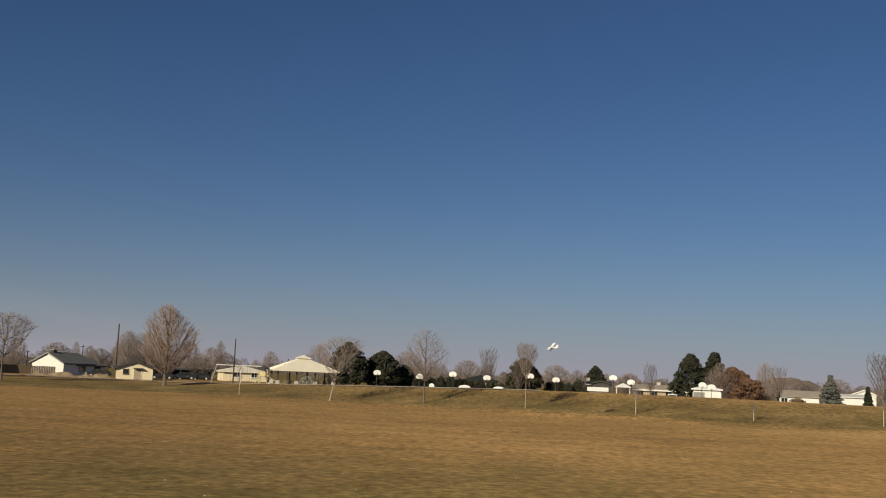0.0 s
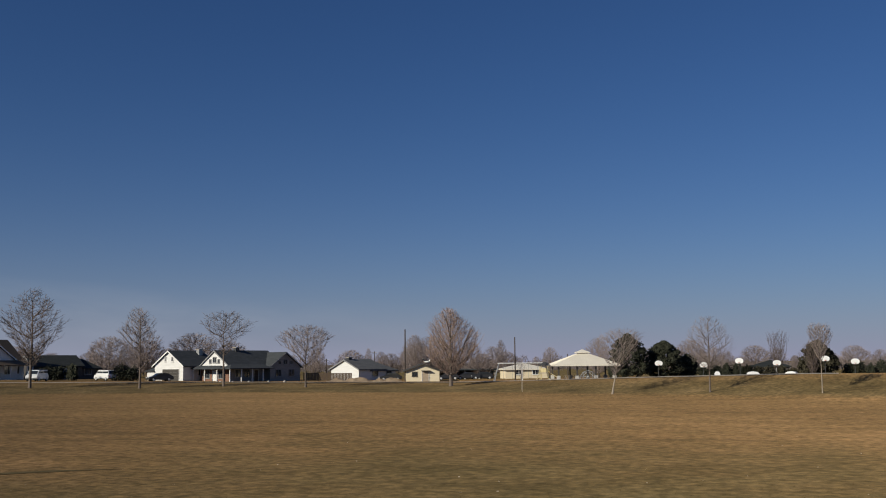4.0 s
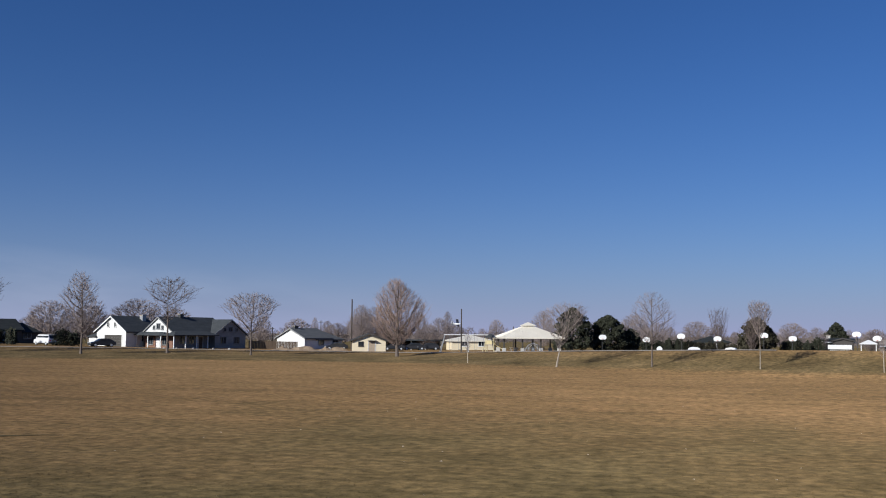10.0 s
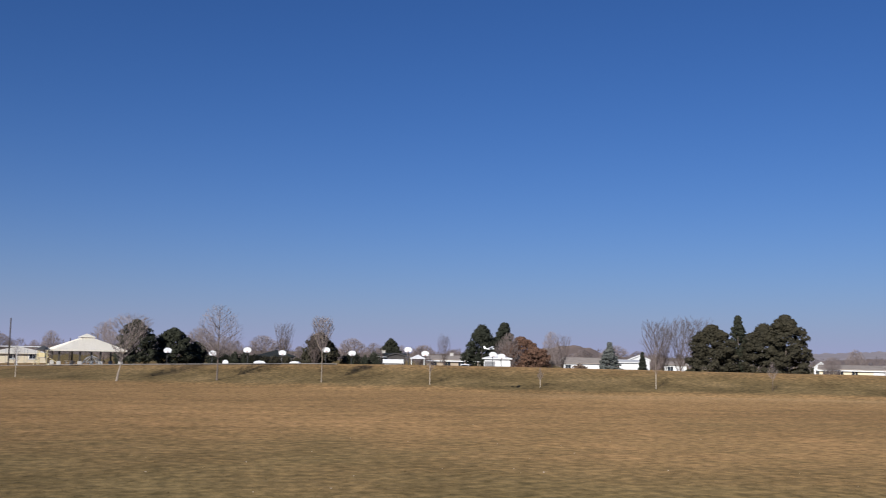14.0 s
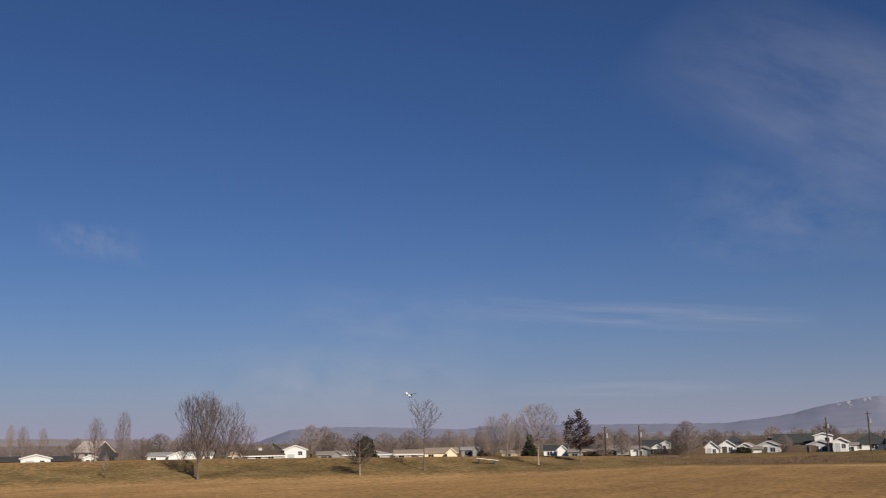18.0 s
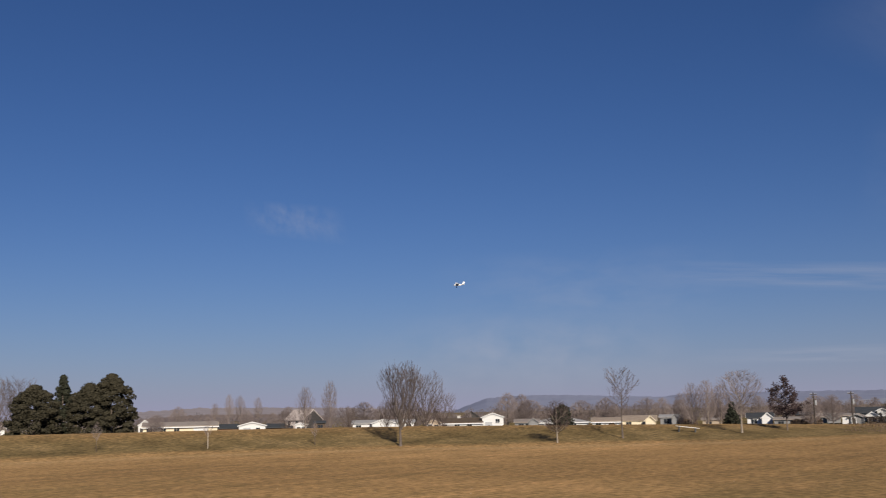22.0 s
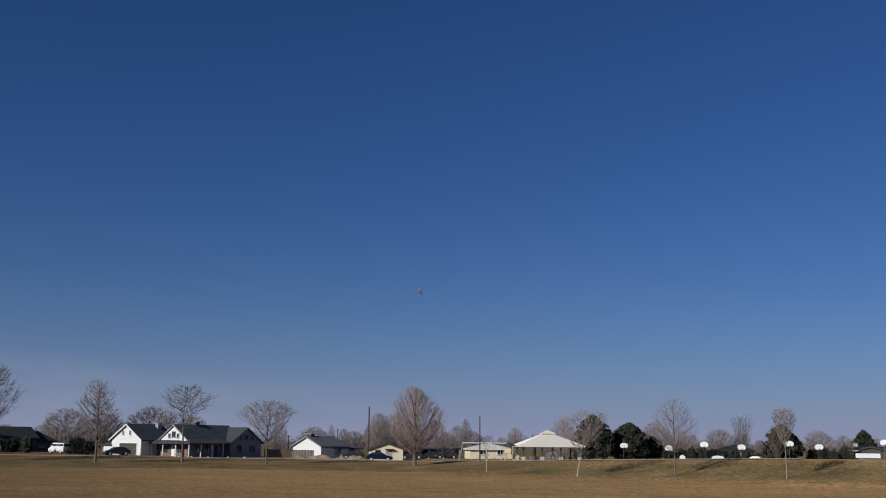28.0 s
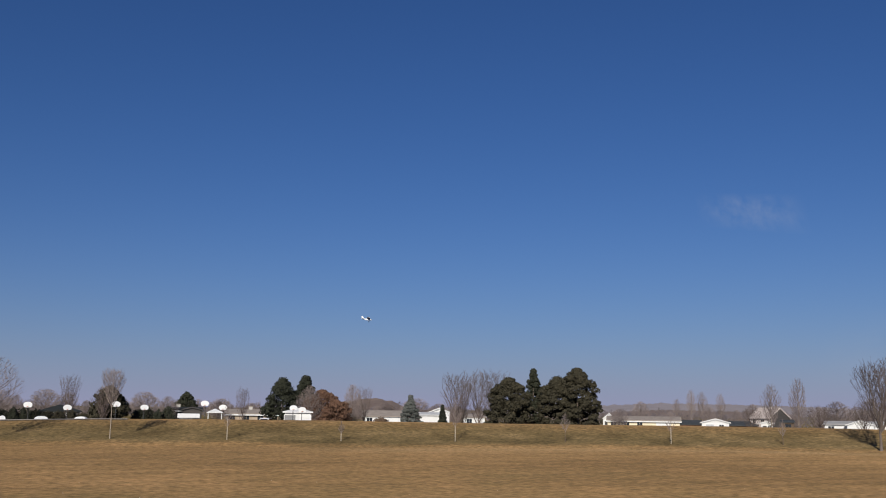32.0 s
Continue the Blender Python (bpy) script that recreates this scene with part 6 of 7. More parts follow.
TRACK = material("flattened_olive_turf", (0.085, 0.066, 0.031), (0.16, 0.117, 0.057), 0.95, 1.4, 6, 0.3, gloss=0.05)
tyre_track(64, 46.5, 48, 43.5, 0.9, "faint dark tyre track across the turf")
tyre_track(64, 31.4, 34, 30.7, 0.6, "faint dark tyre track across the turf")


def sign_disc():
    root = tagged(new("round_sign"), "small round white sign on a dark post", "sign")
    part("post", tube((0, 0.05, -0.3), (0, 0.05, 1.2), 0.035, 0.035, 8), DARK_STEEL, root)
    part("disc", tube((0, 0, 1.35), (0, -0.03, 1.35), 0.42, 0.42, 24), BOARD, root)
    return root


sign_disc().matrix_world = place(0.32, 150)


def paper_litter():
    """A few pale scraps and dead leaves lying on the turf."""
    rng = random.Random(9)
    vs, fs = [], []
    for i in range(140):
        az, r = rng.uniform(-100, 62), rng.uniform(16, 44)
        x, y = bear(az, r)
        z = ground_z(x, y) + 0.035
        s, t = rng.uniform(0.018, 0.04), rng.uniform(0, 6.28)
        n = len(vs)
        for k in range(4):
            vs.append((x + s * math.cos(t + k * 1.57), y + s * math.sin(t + k * 1.57), z + rng.uniform(0, 0.03)))
        fs.append((n, n + 1, n + 2, n + 3))
    return tagged(raw_part("litter", vs, fs, PLANK), "pale scraps and dead leaves scattered on the turf", "litter", kind="stuff")


paper_litter()


# ---- vehicles ----
def vehicle(label, paint, style="hatch", name="car"):
    """A car along its x axis, nose to -x: body, windows, wheels, lamps and bumpers."""
    root = tagged(new(name), label, name)
    L, W = (4.5, 1.78) if style == "hatch" else (5.2, 1.95)
    h = L / 2
    if style == "hatch":
        low = [(-h, 0.42), (-h + 0.08, 0.72), (-h + 0.95, 0.9), (-h + 1.15, 0.95), (h - 0.75, 0.98), (h - 0.08, 0.93), (h, 0.6), (h - 0.04, 0.3), (-h + 0.1, 0.26)]
        cab = [(-h + 1.05, 0.94), (-h + 1.9, 1.42), (-h + 2.5, 1.48), (h - 1.0, 1.42), (h - 0.25, 0.96)]
    else:
        low = [(-h, 0.5), (-h + 0.05, 0.95), (-h + 0.5, 1.08), (h - 0.1, 1.08), (h, 0.7), (h - 0.03, 0.38), (-h + 0.1, 0.36)]
        cab = [(-h + 0.45, 1.07), (-h + 1.15, 1.78), (-h + 1.5, 1.86), (h - 0.3, 1.84), (h - 0.08, 1.08)]
    bm = add_prism(bmesh.new(), low, "y", -W / 2, W / 2)
    bmesh.ops.bevel(bm, geom=bm.edges[:], offset=0.06, segments=2, affect="EDGES")
    body = part("body", bm, paint, root)
    bm = add_prism(bmesh.new(), cab, "y", -W / 2 + 0.12, W / 2 - 0.12)
    bmesh.ops.bevel(bm, geom=bm.edges[:], offset=0.05, segments=2, affect="EDGES")
    part("cabin", bm, paint, root)
    zc = (cab[0][1] + cab[2][1]) / 2 + 0.02
    for s in (-1, 1):
        y = s * (W / 2 - 0.12)
        for x0, x1 in ((cab[1][0] - 0.12, (cab[1][0] + cab[3][0]) / 2 - 0.05), ((cab[1][0] + cab[3][0]) / 2 + 0.05, cab[3][0] + 0.02)):
            part("side_window", box(x0, x1, min(y, y + s * 0.012), max(y, y + s * 0.012), zc - 0.16, zc + 0.16, bevel=0.004), GLASS, root)
    for a, b, nm in ((cab[0], cab[1], "windscreen"), (cab[4], cab[3], "rear_window")):
        p, q = Vector((a[0], 0, a[1])).lerp(Vector((b[0], 0, b[1])), 0.15), Vector((a[0], 0, a[1])).lerp(Vector((b[0], 0, b[1])), 0.88)
        n = Vector((q - p)).cross(Vector((0, 1, 0))).normalized() * (0.012 if nm == "rear_window" else -0.012)
        n = n if (n.x > 0) == (nm == "rear_window") else -n
        w = W / 2 - 0.24
        vs = [p + n + Vector((0, -w, 0)), p + n + Vector((0, w, 0)), q + n + Vector((0, w, 0)), q + n + Vector((0, -w, 0))]
        vs += [v - n * 1.6 for v in vs]
        raw_part(nm, vs, [(0, 1, 2, 3), (7, 6, 5, 4), (0, 4, 5, 1), (1, 5, 6, 2), (2, 6, 7, 3), (3, 7, 4, 0)], GLASS, root)
    for x in (-h + 0.85, h - 0.85):
        for s in (-1, 1):
            y = s * (W / 2 - 0.1)
            w = part("wheel", tube((x, y - 0.1, 0.31), (x, y + 0.1, 0.31), 0.32, 0.32, 20), RUBBER, root)
            part("rim", tube((x, y + s * 0.1, 0.31), (x, y + s * 0.115, 0.31), 0.21, 0.19, 14), ALLOY, w)
    for s in (-1, 1):
        y = s * (W / 2 - 0.35)
        part("headlight", box(-h - 0.012, -h + 0.1, y - 0.2, y + 0.2, 0.62, 0.74, bevel=0.02), LAMP_GLASS, root)
        part("tail_light", box(h - 0.1, h + 0.012, y - 0.14, y + 0.14, 0.72, 0.88, bevel=0.02), RED_GLASS, root)
    part("front_bumper", box(-h - 0.06, -h + 0.12, -W / 2 + 0.06, W / 2 - 0.06, 0.34, 0.52, bevel=0.03), DARK_STEEL, body)
    part("rear_bumper", box(h - 0.12, h + 0.06, -W / 2 + 0.06, W / 2 - 0.06, 0.36, 0.54, bevel=0.03), DARK_STEEL, body)
    return root


def covered_trailer():
    """A small trailer under a taut rounded cover."""
    root = tagged(new("trailer"), "low trailer under a white cover behind the bank", "trailer", "covered trailers behind the bank")
    prof = [(-1.0, 0.55), (1.0, 0.55), (1.05, 0.9), (0.92, 1.2), (0.6, 1.38), (0, 1.45), (-0.6, 1.38), (-0.92, 1.2), (-1.05, 0.9)]
    bm = add_prism(bmesh.new(), prof, "y", -0.9, 0.9)
    bmesh.ops.bevel(bm, geom=bm.edges[:], offset=0.07, segments=2, affect="EDGES")
    part("cover", bm, FOAM, root)
    part("chassis", box(-1.2, 1.2, -0.75, 0.75, 0.38, 0.546, bevel=0.02), DARK_STEEL, root)
    part("drawbar", box(-2.0, -1.2, -0.05, 0.05, 0.4, 0.48), DARK_STEEL, root)
    for y in (-0.86, 0.86):
        part("wheel", tube((0, y - 0.09, 0.3), (0, y + 0.09, 0.3), 0.3, 0.3, 16), RUBBER, root)
    return root


trailer = put(covered_trailer(), place(-1.59, 186, 8))
for az, d, t in ((-3.6, 190, -12), (-16.3, 180, 5), (-24.9, 192, -8), (-29.9, 182, 12), (-28.9, 184, -4)):
    copy_thing(trailer, place(az, d, t))
hatch = put(vehicle("white hatchback parked behind the grassy bank", CAR_WHITE), place(-45.6, 236, 8))
tagged(copy_thing(hatch, place(-44.6, 238, 2)), "white car parked beside a tall leafless shrub")
van = put(vehicle("white van parked beside a garden shrub", CAR_WHITE, "van", "van"), place(34.75, 186, -62))
tagged(copy_thing(van, place(-13.5, 196, 80)), "white van parked before a long low house")
tagged(copy_thing(van, place(38.25, 176, 70)), "white van parked beside a bare tree")
put(vehicle("dark grey car parked by the open garage", CAR_DARK), place(31.9, 183, 20))
dk = put(vehicle("dark car parked under the low carport", CAR_DARK), place(15.6, 198, 5))
for az in (14.5, 13.6, 18.95):
    copy_thing(dk, place(az, 199 if az < 18 else 196, 8))
put(vehicle("white camper trailer parked behind a fence", CAR_WHITE, "van", "van"), place(50.15, 179, 20) @ Matrix.Translation((0, 0, 0.6)) @ Matrix.Diagonal((0.75, 0.8, 0.75, 1)))


# ---- distance: far trees, hills, mountains, thin cloud ----
def far_woods():
    """Leafless trees beyond the houses, too far off to tell apart."""
    rng = random.Random(77)
    vs, fs = [], []
    for ring, (r, step, h0) in enumerate(((345, 0.3, 5.6), (430, 0.28, 7.0), (560, 0.26, 8.5))):
        az = -108.0
        while az < 66:
            az += step * rng.uniform(0.5, 1.5)
            d = r * rng.uniform(0.95, 1.1)
            x, y = bear(az, d)
            g = ground_z(x, y)
            h = h0 * rng.uniform(0.55, 1.15) * (0.8 + 0.5 * noise.noise(Vector((az * 0.13, ring, 3))))
            w = h * rng.uniform(0.35, 0.6)
            for k in range(110):
                a, e = rng.uniform(0, 6.28), rng.random()
                rad = w * math.sqrt(rng.random()) * math.sin(math.pi * (0.15 + 0.8 * e))
                c = Vector((x + rad * math.cos(a), y + rad * math.sin(a), g + h * (0.05 + 0.85 * e)))
                t = Vector((rng.gauss(0, 0.5) + 0.5 * math.cos(a), rng.gauss(0, 0.5) + 0.5 * math.sin(a), 1)).normalized() * h * 0.2
                q = Vector((rng.gauss(0, 1), rng.gauss(0, 1), 0)).normalized() * 0.09
                n = len(vs)
                vs.extend((c - q, c + q, c + t))
                fs.append((n, n + 1, n + 2))
    return tagged(raw_part("far_woods", vs, fs, FAR_TWIG), "hazy belt of distant leafless trees", "far woods", kind="stuff")


# distance haze is tinted into these twig colours
FAR_TWIG = material("distant_leafless_twigs", (0.13, 0.11, 0.115), (0.22, 0.185, 0.185), 0.95, 0.05, 0.4, 0)
far_woods()


def slope_at(bearings, heights, d, depth, rough, az, f):
    """A place on a range of hills, from its foot (f = 0) to its crest (1), whose height follows the bearing."""
    top = float(np.interp(-az, [-q for q in bearings], heights))
    top = d * math.tan(radians(top)) + EYE
    x, y = bear(az, d - depth * (1 - f))
    gull = 0.16 * rough * math.sin(math.pi * f) * noise.fractal(Vector((az * 0.4 + f * 0.8, f * 2.6, d * 0.01)), 0.8, 2.0, 3)
    crest = rough * 0.3 * noise.fractal(Vector((az * 2.2, 7, d * 0.02)), 0.7, 2.0, 4) * f ** 8
    return x, y, -4 + (top + 4) * f ** 1.3 + gull + crest


def ridge(name, bearings, heights, d, depth, mat, label, rough):
    """A range of hills: a foot, gullied slopes and a crest."""
    n, k = 380, 16
    vs = [slope_at(bearings, heights, d, depth, rough, bearings[0] + (bearings[-1] - bearings[0]) * i / n, j / k) for i in range(n + 1) for j in range(k + 1)]
    fs = []
    for i in range(n):
        for j in range(k):
            a = i * (k + 1) + j
            fs.append((a, a + 1, a + k + 2, a + k + 1))
    ob = raw_part(name, vs, fs, mat)
    for p in ob.data.polygons:
        p.use_smooth = True
    return tagged(ob, label, "mountains" if d > 2000 else "hill", kind="structure")


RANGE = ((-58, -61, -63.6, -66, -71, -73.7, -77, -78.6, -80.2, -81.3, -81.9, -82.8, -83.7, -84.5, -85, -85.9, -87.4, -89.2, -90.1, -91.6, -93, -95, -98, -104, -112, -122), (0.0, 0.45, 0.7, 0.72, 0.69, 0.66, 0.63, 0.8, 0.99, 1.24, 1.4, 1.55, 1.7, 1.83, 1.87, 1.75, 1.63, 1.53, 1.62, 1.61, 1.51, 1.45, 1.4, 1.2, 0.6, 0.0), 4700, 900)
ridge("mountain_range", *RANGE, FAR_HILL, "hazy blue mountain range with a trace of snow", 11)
# low pale ridge added for the haze that pales the mountains' foot
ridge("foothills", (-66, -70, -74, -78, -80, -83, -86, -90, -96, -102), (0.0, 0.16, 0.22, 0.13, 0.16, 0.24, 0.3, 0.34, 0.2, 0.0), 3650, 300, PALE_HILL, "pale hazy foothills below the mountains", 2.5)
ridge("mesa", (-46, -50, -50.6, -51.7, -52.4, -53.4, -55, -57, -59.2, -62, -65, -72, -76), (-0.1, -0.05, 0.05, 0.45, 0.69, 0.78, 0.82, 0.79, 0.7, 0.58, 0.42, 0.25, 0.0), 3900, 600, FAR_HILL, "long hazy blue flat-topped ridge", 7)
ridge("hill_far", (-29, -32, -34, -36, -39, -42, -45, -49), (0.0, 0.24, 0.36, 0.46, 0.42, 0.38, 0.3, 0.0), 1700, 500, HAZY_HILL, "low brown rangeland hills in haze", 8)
ridge("hill_brown", (-31, -34, -36, -38, -40.5, -42, -44), (-0.3, -0.02, 0.08, 0.06, 0.02, -0.1, -0.3), 1100, 260, HILL, "dry tan rangeland slope behind the houses", 4)
ridge("hill_near", (-14.5, -17, -18, -19.2, -19.9, -20.8, -21.7, -25.5), (-0.1, 0.24, 0.36, 0.54, 0.56, 0.36, 0.0, -0.3), 950, 260, HILL, "bare brown rangeland hill behind the houses", 4)


def snow_patch():
    """Thin snow that lies in the gullies just under the summit."""
    cols, rows, da, df = 150, 24, 0.014, 0.01
    vs, fs = [], []
    for i in range(cols + 1):
        for j in range(rows + 1):
            x, y, z = slope_at(*RANGE, 11, -82.9 - i * da, min(0.77 + j * df, 1.0))
            k = 1 - 5 / 4700
            vs.append((x * k, y * k, EYE + (z - EYE) * k))
    for i in range(cols):
        for j in range(rows):
            az, f = -82.9 - i * da, 0.77 + j * df
            if noise.fractal(Vector((az * 1.9, f * 5.0, 2.0)), 0.9, 2.0, 3) - 0.35 * abs(az + 83.9) + 1.6 * (f - 0.94) > 0.06:
                a = i * (rows + 1) + j
                fs.append((a, a + 1, a + rows + 2, a + rows + 1))
    ob = raw_part("snow", vs, fs, SNOW)
    for p in ob.data.polygons:
        p.use_smooth = True
    return tagged(ob, "thin patches of snow near the summit", "snow", kind="structure")


snow_patch()


def cloud_material(name, density, scale, stretch, floor=0.34):
    """Thin ice cloud: streaked, and fading out towards its edges."""
    m = bpy.data.materials.new(name)
    m.use_nodes = True
    n, l = m.node_tree.nodes, m.node_tree.links
    n.remove(n["Principled BSDF"])
    uv, mp, t1 = n.new("ShaderNodeUVMap"), n.new("ShaderNodeMapping"), n.new("ShaderNodeTexNoise")
    mp.inputs["Scale"].default_value = stretch
    t1.inputs["Scale"].default_value, t1.inputs["Detail"].default_value, t1.inputs["Roughness"].default_value, t1.inputs["Distortion"].default_value = scale, 7, 0.58, 0.15
    l.new(uv.outputs[0], mp.inputs[0]), l.new(mp.outputs[0], t1.inputs["Vector"])
    sep = n.new("ShaderNodeSeparateXYZ")
    l.new(uv.outputs[0], sep.inputs[0])

    def math_node(op, a, b=None, c=None):
        x = n.new("ShaderNodeMath")
        x.operation = op
        x.use_clamp = op == "MULTIPLY"
        for i, v in enumerate((a, b, c)):
            if v is None:
                continue
            if isinstance(v, (int, float)):
                x.inputs[i].default_value = v
            else:
                l.new(v, x.inputs[i])
        return x.outputs[0]

    def bell(v):
        e = math_node("MULTIPLY_ADD", v, 2.0, -1.0)
        sq = math_node("POWER", math_node("ABSOLUTE", e), 2.0)
        return math_node("SUBTRACT", 1.0, sq)
    edge = math_node("MULTIPLY", bell(sep.outputs[0]), bell(sep.outputs[1]))
    r = n.new("ShaderNodeMapRange")
    r.inputs["From Min"].default_value, r.inputs["From Max"].default_value = floor, 0.78
    l.new(t1.outputs["Fac"], r.inputs["Value"])
    fac = math_node("MULTIPLY", math_node("MULTIPLY", r.outputs[0], edge), density)
    # the film gives off its own glow in place of scattered sunlight
    tr, df = n.new("ShaderNodeBsdfTransparent"), n.new("ShaderNodeEmission")
    df.inputs["Color"].default_value = (0.62, 0.68, 0.86, 1)
    df.inputs["Strength"].default_value = 0.6
    mix = n.new("ShaderNodeMixShader")
    l.new(fac, mix.inputs[0]), l.new(tr.outputs[0], mix.inputs[1]), l.new(df.outputs[0], mix.inputs[2])
    l.new(mix.outputs[0], n["Material Output"].inputs["Surface"])
    return m


def cloud(name, corners, mat, label):
    """A sheet of thin cloud in the sky between four bearings and heights, far behind all else."""
    vs, fs, uvs = [], [], []
    n, k, R = 24, 10, 4850
    (a0, e0), (a1, e1), (a2, e2), (a3, e3) = corners
    for j in range(k + 1):
        for i in range(n + 1):
            u, v = i / n, j / k
            az = (a0 * (1 - u) + a1 * u) * (1 - v) + (a3 * (1 - u) + a2 * u) * v
            el = (e0 * (1 - u) + e1 * u) * (1 - v) + (e3 * (1 - u) + e2 * u) * v
            ce = math.cos(radians(el))
            vs.append((-R * ce * math.sin(radians(az)), R * ce * math.cos(radians(az)), EYE + R * math.sin(radians(el))))
            uvs.append((u, v))
    for j in range(k):
        for i in range(n):
            a = j * (n + 1) + i
            fs.append((a, a + 1, a + n + 2, a + n + 1))
    ob = raw_part(name, vs, fs, mat)
    lay = ob.data.uv_layers.new(name="UVMap")
    for lp in ob.data.loops:
        lay.data[lp.index].uv = uvs[lp.vertex_index]
    return tagged(ob, label, "cloud", kind="structure")


CIRRUS = cloud_material("cirrus_cloud", 0.4, 3.0, (1.3, 1.0, 1), 0.22)
VEIL = cloud_material("thin_cloud_veil", 0.45, 3.0, (2.0, 0.8, 1))
WISP = cloud_material("cloud_wisp_film", 0.3, 2.6, (2.4, 0.7, 1))
STREAK_FAINT = cloud_material("faint_cloud_film", 0.2, 2.6, (1.8, 1.4, 1))
STREAK = cloud_material("cloud_streak", 0.5, 2.0, (1.2, 1.6, 1))
cloud("cirrus_cloud", ((-69.8, 20.0), (-103.6, 2.3), (-104.5, 11.5), (-78.9, 26.6)), CIRRUS, "broad feathery band of thin cirrus cloud")
cloud("cloud_streak_long", ((-61.9, 6.8), (-82.9, 5.2), (-82.9, 6.8), (-61.8, 8.5)), STREAK, "long thin streak of cloud above the mountains")
cloud("cloud_streak_low", ((-63.9, 2.2), (-78.3, 2.1), (-78.3, 3.1), (-63.9, 3.2)), STREAK, "low thin streak of cloud above the far ridge")
cloud("cloud_streak_right", ((-88.5, 5.7), (-96.3, 4.9), (-96.5, 7.4), (-88.7, 7.7)), STREAK, "thin streak of cloud above the mountains")
cloud("cloud_streak_left", ((-49.2, 4.0), (-67.1, 4.2), (-67.1, 9.5), (-48.9, 9.2)), STREAK_FAINT, "thin faint streaks of cloud")
cloud("cloud_fleece", ((-73.1, 8.8), (-90.2, 8.3), (-87.5, 15.1), (-74.2, 15.7)), STREAK_FAINT, "faint fleecy patch of cloud below the cirrus band")
cloud("cloud_wisp", ((-38.4, 10.4), (-44.6, 9.6), (-44.2, 12.0), (-38.2, 12.4)), WISP, "small isolated wisp of cloud")
cloud("cloud_veil", ((64, -0.5), (10, -1.5), (13, 3.2), (64, 6.5)), VEIL, "low pale veil of cloud above the houses")
# glowing sheet added for the haze low in the sky here
cloud("haze_veil_right", ((-43, 0.3), (-66, 0.3), (-64, 5.4), (-46, 5.8)), VEIL, "low pale veil of cloud above the long ridge")


# ---- turf: short tufts near the viewer ----
def turf():
    rng = np.random.RandomState(5)
    n = 240000
    m = n // 12
    az = np.radians(rng.uniform(-100, 62, m))
    r = 15 + 52 * (1 - np.sqrt(1 - rng.uniform(0, 1, m)))
    x = np.repeat(-r * np.sin(az), 12) + rng.normal(0, 1.2, n)
    y = np.repeat(r * np.cos(az), 12) + rng.normal(0, 0.9, n)
    r = np.hypot(x, y)
    z = 0.05 * np.sin(x * 0.045 + 1) * np.cos(y * 0.05) + 0.03 * np.sin(x * 0.13) * np.sin(y * 0.11)
    z = z * np.clip((r - 4) / 20, 0, 1)
    h = rng.uniform(0.005, 0.014, n)
    w = rng.uniform(0.012, 0.034, n)
    t = rng.uniform(0, 6.28, n)
    lx, ly = rng.normal(0, 0.03, n), rng.normal(0, 0.03, n)
    vs = np.stack([np.stack([x - w * np.cos(t), y - w * np.sin(t), z - 0.01], 1), np.stack([x + w * np.cos(t), y + w * np.sin(t), z - 0.01], 1), np.stack([x + lx, y + ly, z + h], 1)], 1).reshape(-1, 3)
    me = bpy.data.meshes.new("grass")
    me.vertices.add(3 * n), me.loops.add(3 * n), me.polygons.add(n)
    me.vertices.foreach_set("co", vs.astype(np.float32).ravel())
    me.loops.foreach_set("vertex_index", np.arange(3 * n, dtype=np.int32))
    me.polygons.foreach_set("loop_start", np.arange(0, 3 * n, 3, dtype=np.int32))
    me.update()
    me.materials.append(GRASS)
    near = me.attributes.new("greener", "FLOAT", "POINT")
    near.data.foreach_set("value", np.repeat(0.95 * np.clip((44 - r) / 26, 0, 1), 3).astype(np.float32))
    tagged(new("grass", me), "short tufts of dormant straw-coloured grass", "grass", kind="stuff")


turf()


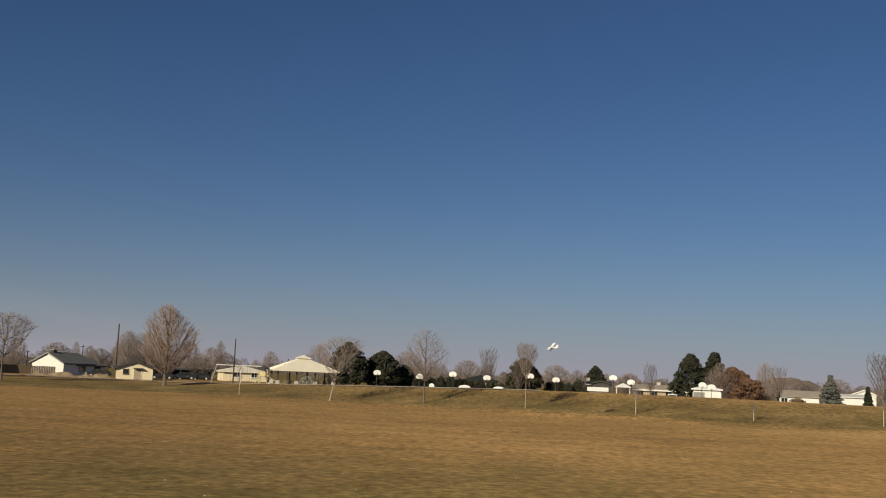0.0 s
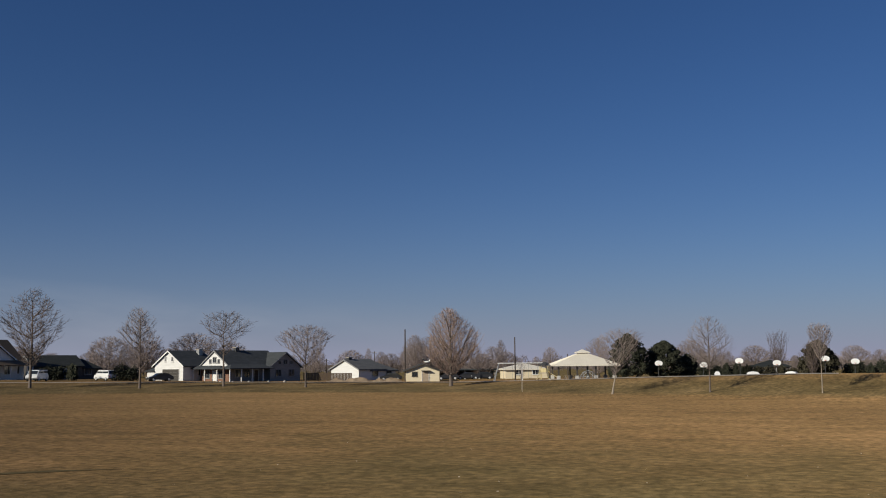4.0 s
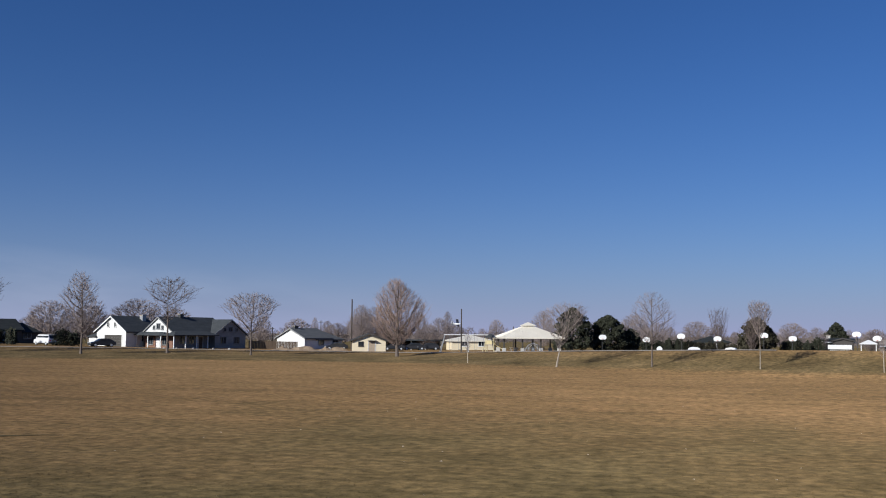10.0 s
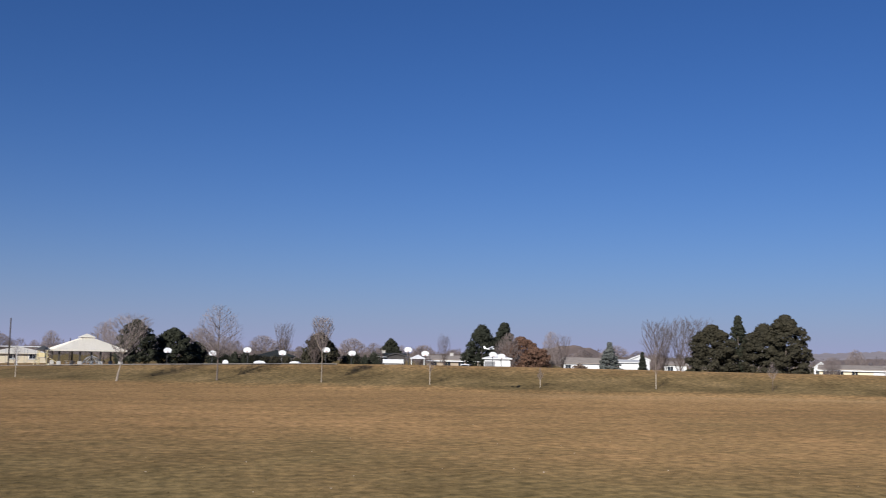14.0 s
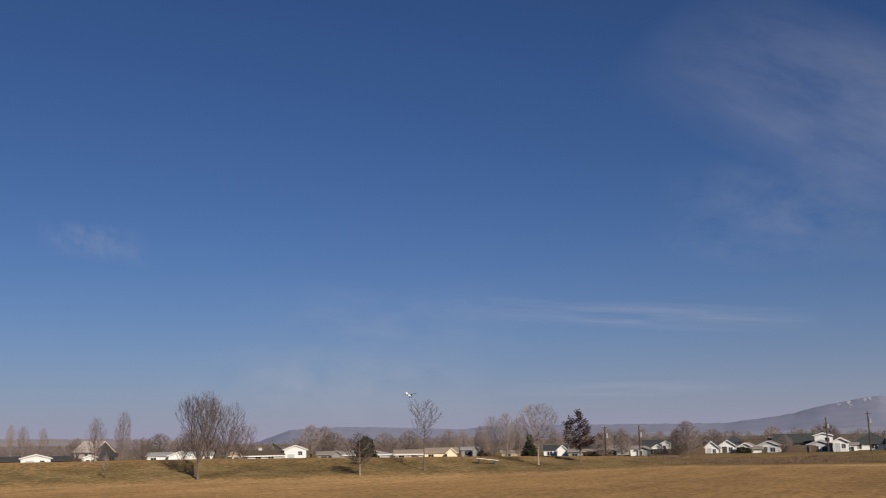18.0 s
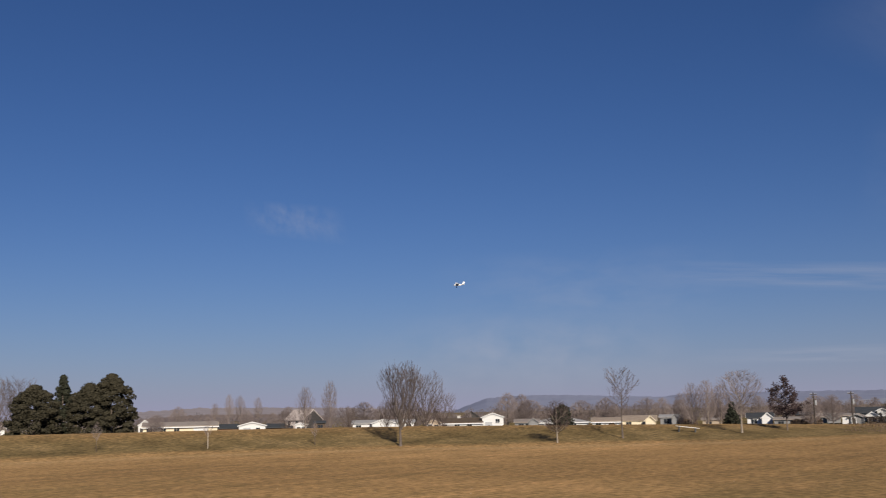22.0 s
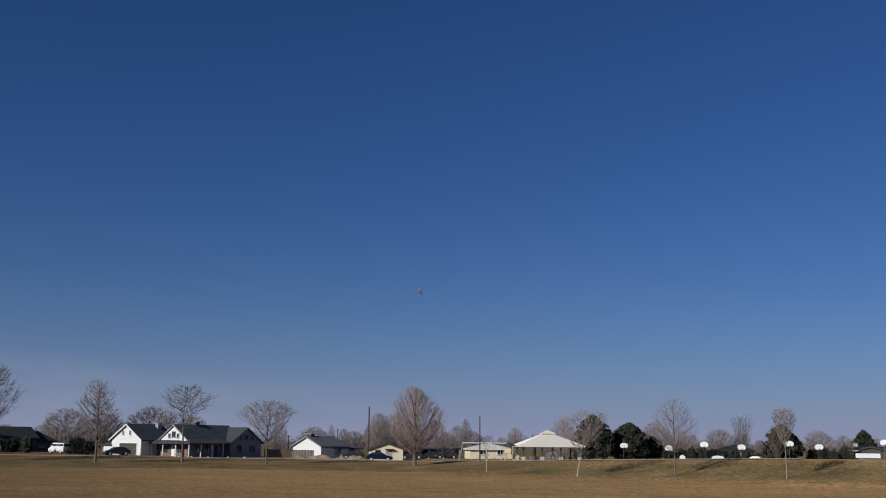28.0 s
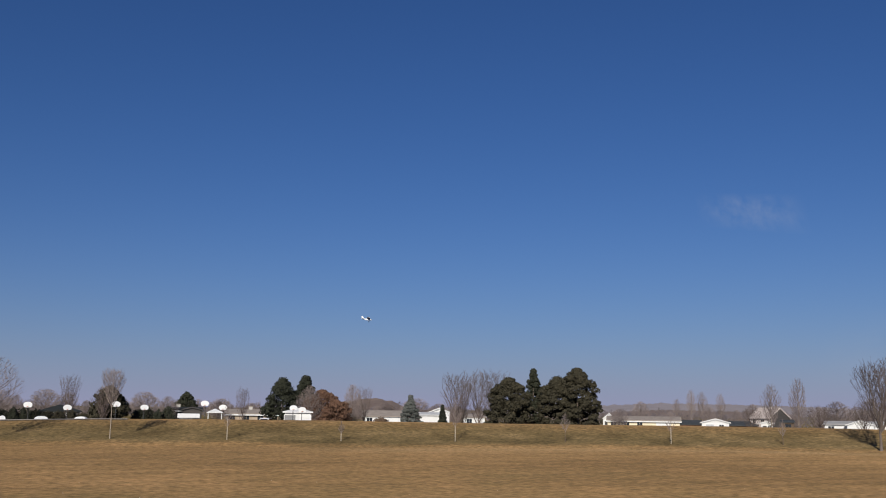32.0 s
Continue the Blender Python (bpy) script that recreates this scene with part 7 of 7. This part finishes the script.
# ---- what moves: a small foam aeroplane in the air, and a car that arrives ----
def aeroplane():
    """A high-winged model aeroplane, nose to +x, about a metre across."""
    root = tagged(new("model_aeroplane"), "small white foam model aeroplane with dark wing undersides in flight", "model aeroplane")
    secs = [(0.34, 0.02, 0.025, 0.0), (0.31, 0.045, 0.05, 0.0), (0.15, 0.055, 0.075, 0.0), (-0.08, 0.05, 0.07, 0.005), (-0.26, 0.03, 0.037, 0.02), (-0.44, 0.016, 0.022, 0.03)]
    vs, fs = [], []
    for x, w, h, c in secs:
        for i in range(10):
            a = 2 * math.pi * i / 10
            vs.append((x, w * math.cos(a), c + h * math.sin(a)))
    for j in range(len(secs) - 1):
        for i in range(10):
            a, b = j * 10 + i, j * 10 + (i + 1) % 10
            fs.append((a, b, b + 10, a + 10))
    fs += [tuple(range(9, -1, -1)), tuple(range(len(vs) - 10, len(vs)))]
    raw_part("fuselage", vs, fs, FOAM, root)

    def wing(name, half, x0, x1, tip0, tip1, z, rise, thick, mat_top, under=None, parent=root):
        for s in (-1, 1):
            top = [(x0, 0, z), (x0 + (x1 - x0) * 0.3, 0, z + thick), (x1, 0, z + thick * 0.2)]
            tip = [(tip0, s * half, z + rise), (tip0 + (tip1 - tip0) * 0.3, s * half, z + rise + thick * 0.8), (tip1, s * half, z + rise + thick * 0.2)]
            f = [(0, 1, 4, 3), (1, 2, 5, 4), (3, 4, 5), (2, 1, 0), (0, 2, 5, 3)]
            p = raw_part(name, top + tip, f, mat_top, parent)
            if under:
                e = 0.004
                uv = [(x0 - 0.01, 0, z - e), (x1 + 0.01, 0, z + thick * 0.2 - e), (tip1 + 0.01, s * half * 0.99, z + rise + thick * 0.2 - e), (tip0 - 0.01, s * half * 0.99, z + rise - e)]
                uv += [(a, b, c - 0.004) for a, b, c in uv]
                raw_part("wing_underside", uv, [(0, 1, 2, 3), (7, 6, 5, 4), (0, 4, 5, 1), (1, 5, 6, 2), (2, 6, 7, 3), (3, 7, 4, 0)], under, p, "dark blue underside")
    # wings and tailplane are coloured dark blue below, white above
    wing("wing", 0.62, 0.2, -0.04, 0.18, -0.02, 0.078, 0.05, 0.03, FOAM, DARK_BLUE)
    wing("tailplane", 0.26, -0.28, -0.45, -0.33, -0.44, 0.045, 0.0, 0.012, FOAM, DARK_BLUE)
    raw_part("fin", [(-0.24, -0.007, 0.04), (-0.45, -0.007, 0.04), (-0.5, -0.007, 0.24), (-0.38, -0.007, 0.25), (-0.24, 0.007, 0.04), (-0.45, 0.007, 0.04), (-0.5, 0.007, 0.24), (-0.38, 0.007, 0.25)],
             [(0, 1, 2, 3), (7, 6, 5, 4), (0, 4, 5, 1), (1, 5, 6, 2), (2, 6, 7, 3), (3, 7, 4, 0)], FOAM, root)
    part("canopy", box(0.06, 0.22, -0.035, 0.035, 0.05, 0.085, bevel=0.015), GLASS, root)
    for s in (-1, 1):
        leg = part("landing_leg", tube((0.12, s * 0.03, -0.05), (0.14, s * 0.12, -0.16), 0.006, 0.006, 5), DARK_STEEL, root)
        part("landing_wheel", tube((0.14, s * 0.115, -0.16), (0.14, s * 0.14, -0.16), 0.035, 0.035, 10), RUBBER, leg)
    sp = part("spinner", tube((0.34, 0, 0), (0.385, 0, 0), 0.022, 0.004, 8), DARK_BLUE, root)
    part("propeller", box(0.352, 0.362, -0.11, 0.11, -0.009, 0.009), DARK_STEEL, sp)
    return root


plane = aeroplane()
blue_car = vehicle("dark blue hatchback with bright wheels, stopped before a cream shed", CAR_BLUE)

# seconds, bearing, height in degrees, metres away, bank in degrees (right wing down: plus)
FLIGHT = [
    (0.0, -6.6, 1.82, 72, -25), (0.5, -2.2, 1.21, 75, -20), (1.0, 1.8, 0.42, 79, -15), (1.4, 4.8, 0.49, 83, 10), (2.0, 8.35, 0.68, 90, 15), (2.5, 10.2, 0.5, 97, 20),
    (3.5, 14.6, 0.3, 108, 20), (4.5, 18.9, 0.1, 114, 15), (5.5, 22.4, 0.5, 113, -20), (6.3, 24.4, 1.3, 108, -40), (7.0, 24.9, 1.84, 102, -50), (7.5, 24.95, 2.15, 97, -50), (8.0, 23.85, 1.86, 93, -40), (8.5, 21.75, 1.11, 91, -25),
    (9.0, 18.66, 0.02, 89, -20), (9.5, 15.3, 0.33, 87, -20), (10.0, 11.95, 0.67, 86, -30), (10.5, 8.93, 0.9, 86, -30), (11.0, 6.32, 0.92, 86, -20), (11.5, 3.89, 0.9, 86, -15), (12.0, 1.56, 0.36, 85, -10),
    (12.5, -1.3, -0.3, 82, -5), (13.0, -4.56, -0.66, 78, 0), (13.5, -9.42, -0.49, 75, 0), (14.0, -14.87, 0.37, 73, 5), (14.5, -20.24, 1.66, 72, 10), (15.5, -31.8, 3.9, 71, 20), (16.5, -43.0, 4.74, 70, -8), (17.0, -48.64, 4.46, 71, 8),
    (17.5, -53.8, 3.75, 73, 10), (18.0, -59.26, 2.65, 79, 0), (18.5, -64.12, 1.93, 94, -6), (19.0, -67.69, 2.82, 104, 0), (19.5, -69.21, 4.45, 106, 0), (20.0, -67.89, 6.68, 96, -5), (20.5, -64.42, 7.97, 76, -60), (21.0, -60.1, 8.18, 75, -50),
    (21.5, -55.61, 7.75, 73, -28), (22.0, -50.91, 7.39, 72, -10), (22.5, -45.84, 7.29, 71, -16), (23.0, -40.46, 6.94, 69, -30), (23.5, -34.95, 6.35, 67, -25), (24.0, -29.06, 5.84, 64, -5), (24.5, -22.44, 5.79, 62, 20), (25.0, -14.46, 5.59, 60, 24),
    (25.5, -5.13, 5.82, 58, 28), (26.0, 3.53, 7.1, 57, 14), (26.5, 10.68, 8.42, 60, 28), (27.2, 16.6, 9.3, 64, 45), (27.9, 15.6, 8.9, 76, 50), (28.5, 11.43, 7.39, 82, 45), (29.0, 6.49, 6.07, 84, 10), (29.5, 1.39, 6.24, 83, 45),
    (30.0, -3.47, 6.65, 82, 50), (30.5, -7.89, 6.79, 81, 50), (31.0, -11.79, 6.55, 80, 40), (31.5, -15.22, 5.81, 79, 5), (32.0, -19.14, 5.19, 79, 0),
]


def motions():
    spots = []
    for t, az, el, d, bank in FLIGHT:
        x, y = bear(az, d)
        spots.append(Vector((x, y, EYE + d * math.tan(radians(el - 0.09)))))
    rows = []
    for i, (t, az, el, d, bank) in enumerate(FLIGHT):
        a, b = max(0, i - 1), min(len(spots) - 1, i + 1)
        v = spots[b] - spots[a]
        v = Vector((v.x, v.y, v.z * 0.35)).normalized()
        left = Vector((0, 0, 1)).cross(v).normalized()
        up = v.cross(left)
        turn = Matrix((v, left, up)).transposed().to_4x4()
        rows.append((t, Matrix.Translation(spots[i]) @ turn @ pose(0, 0, 0, bank)))
    walk(plane, rows)
    # along the street from the far end, to a stop before the shed
    stops = [(0.0, 71.0, 24), (15.5, 71.0, 24), (17.0, 64.0, 24), (19.0, 44.0, 24), (21.0, 28.0, 24), (22.5, 19.4, 38), (23.5, 17.42, 48), (32.0, 17.42, 48)]
    rows = []
    for t, az, back in stops:
        cr = float(np.interp(az, BEARINGS, CREST_R)) + back
        x, y = bear(az, cr)
        rows.append((t, pose(x, y, ground_z(x, y) + 0.06, 0, 0, az + 180)))
    walk(blue_car, rows)


motions()
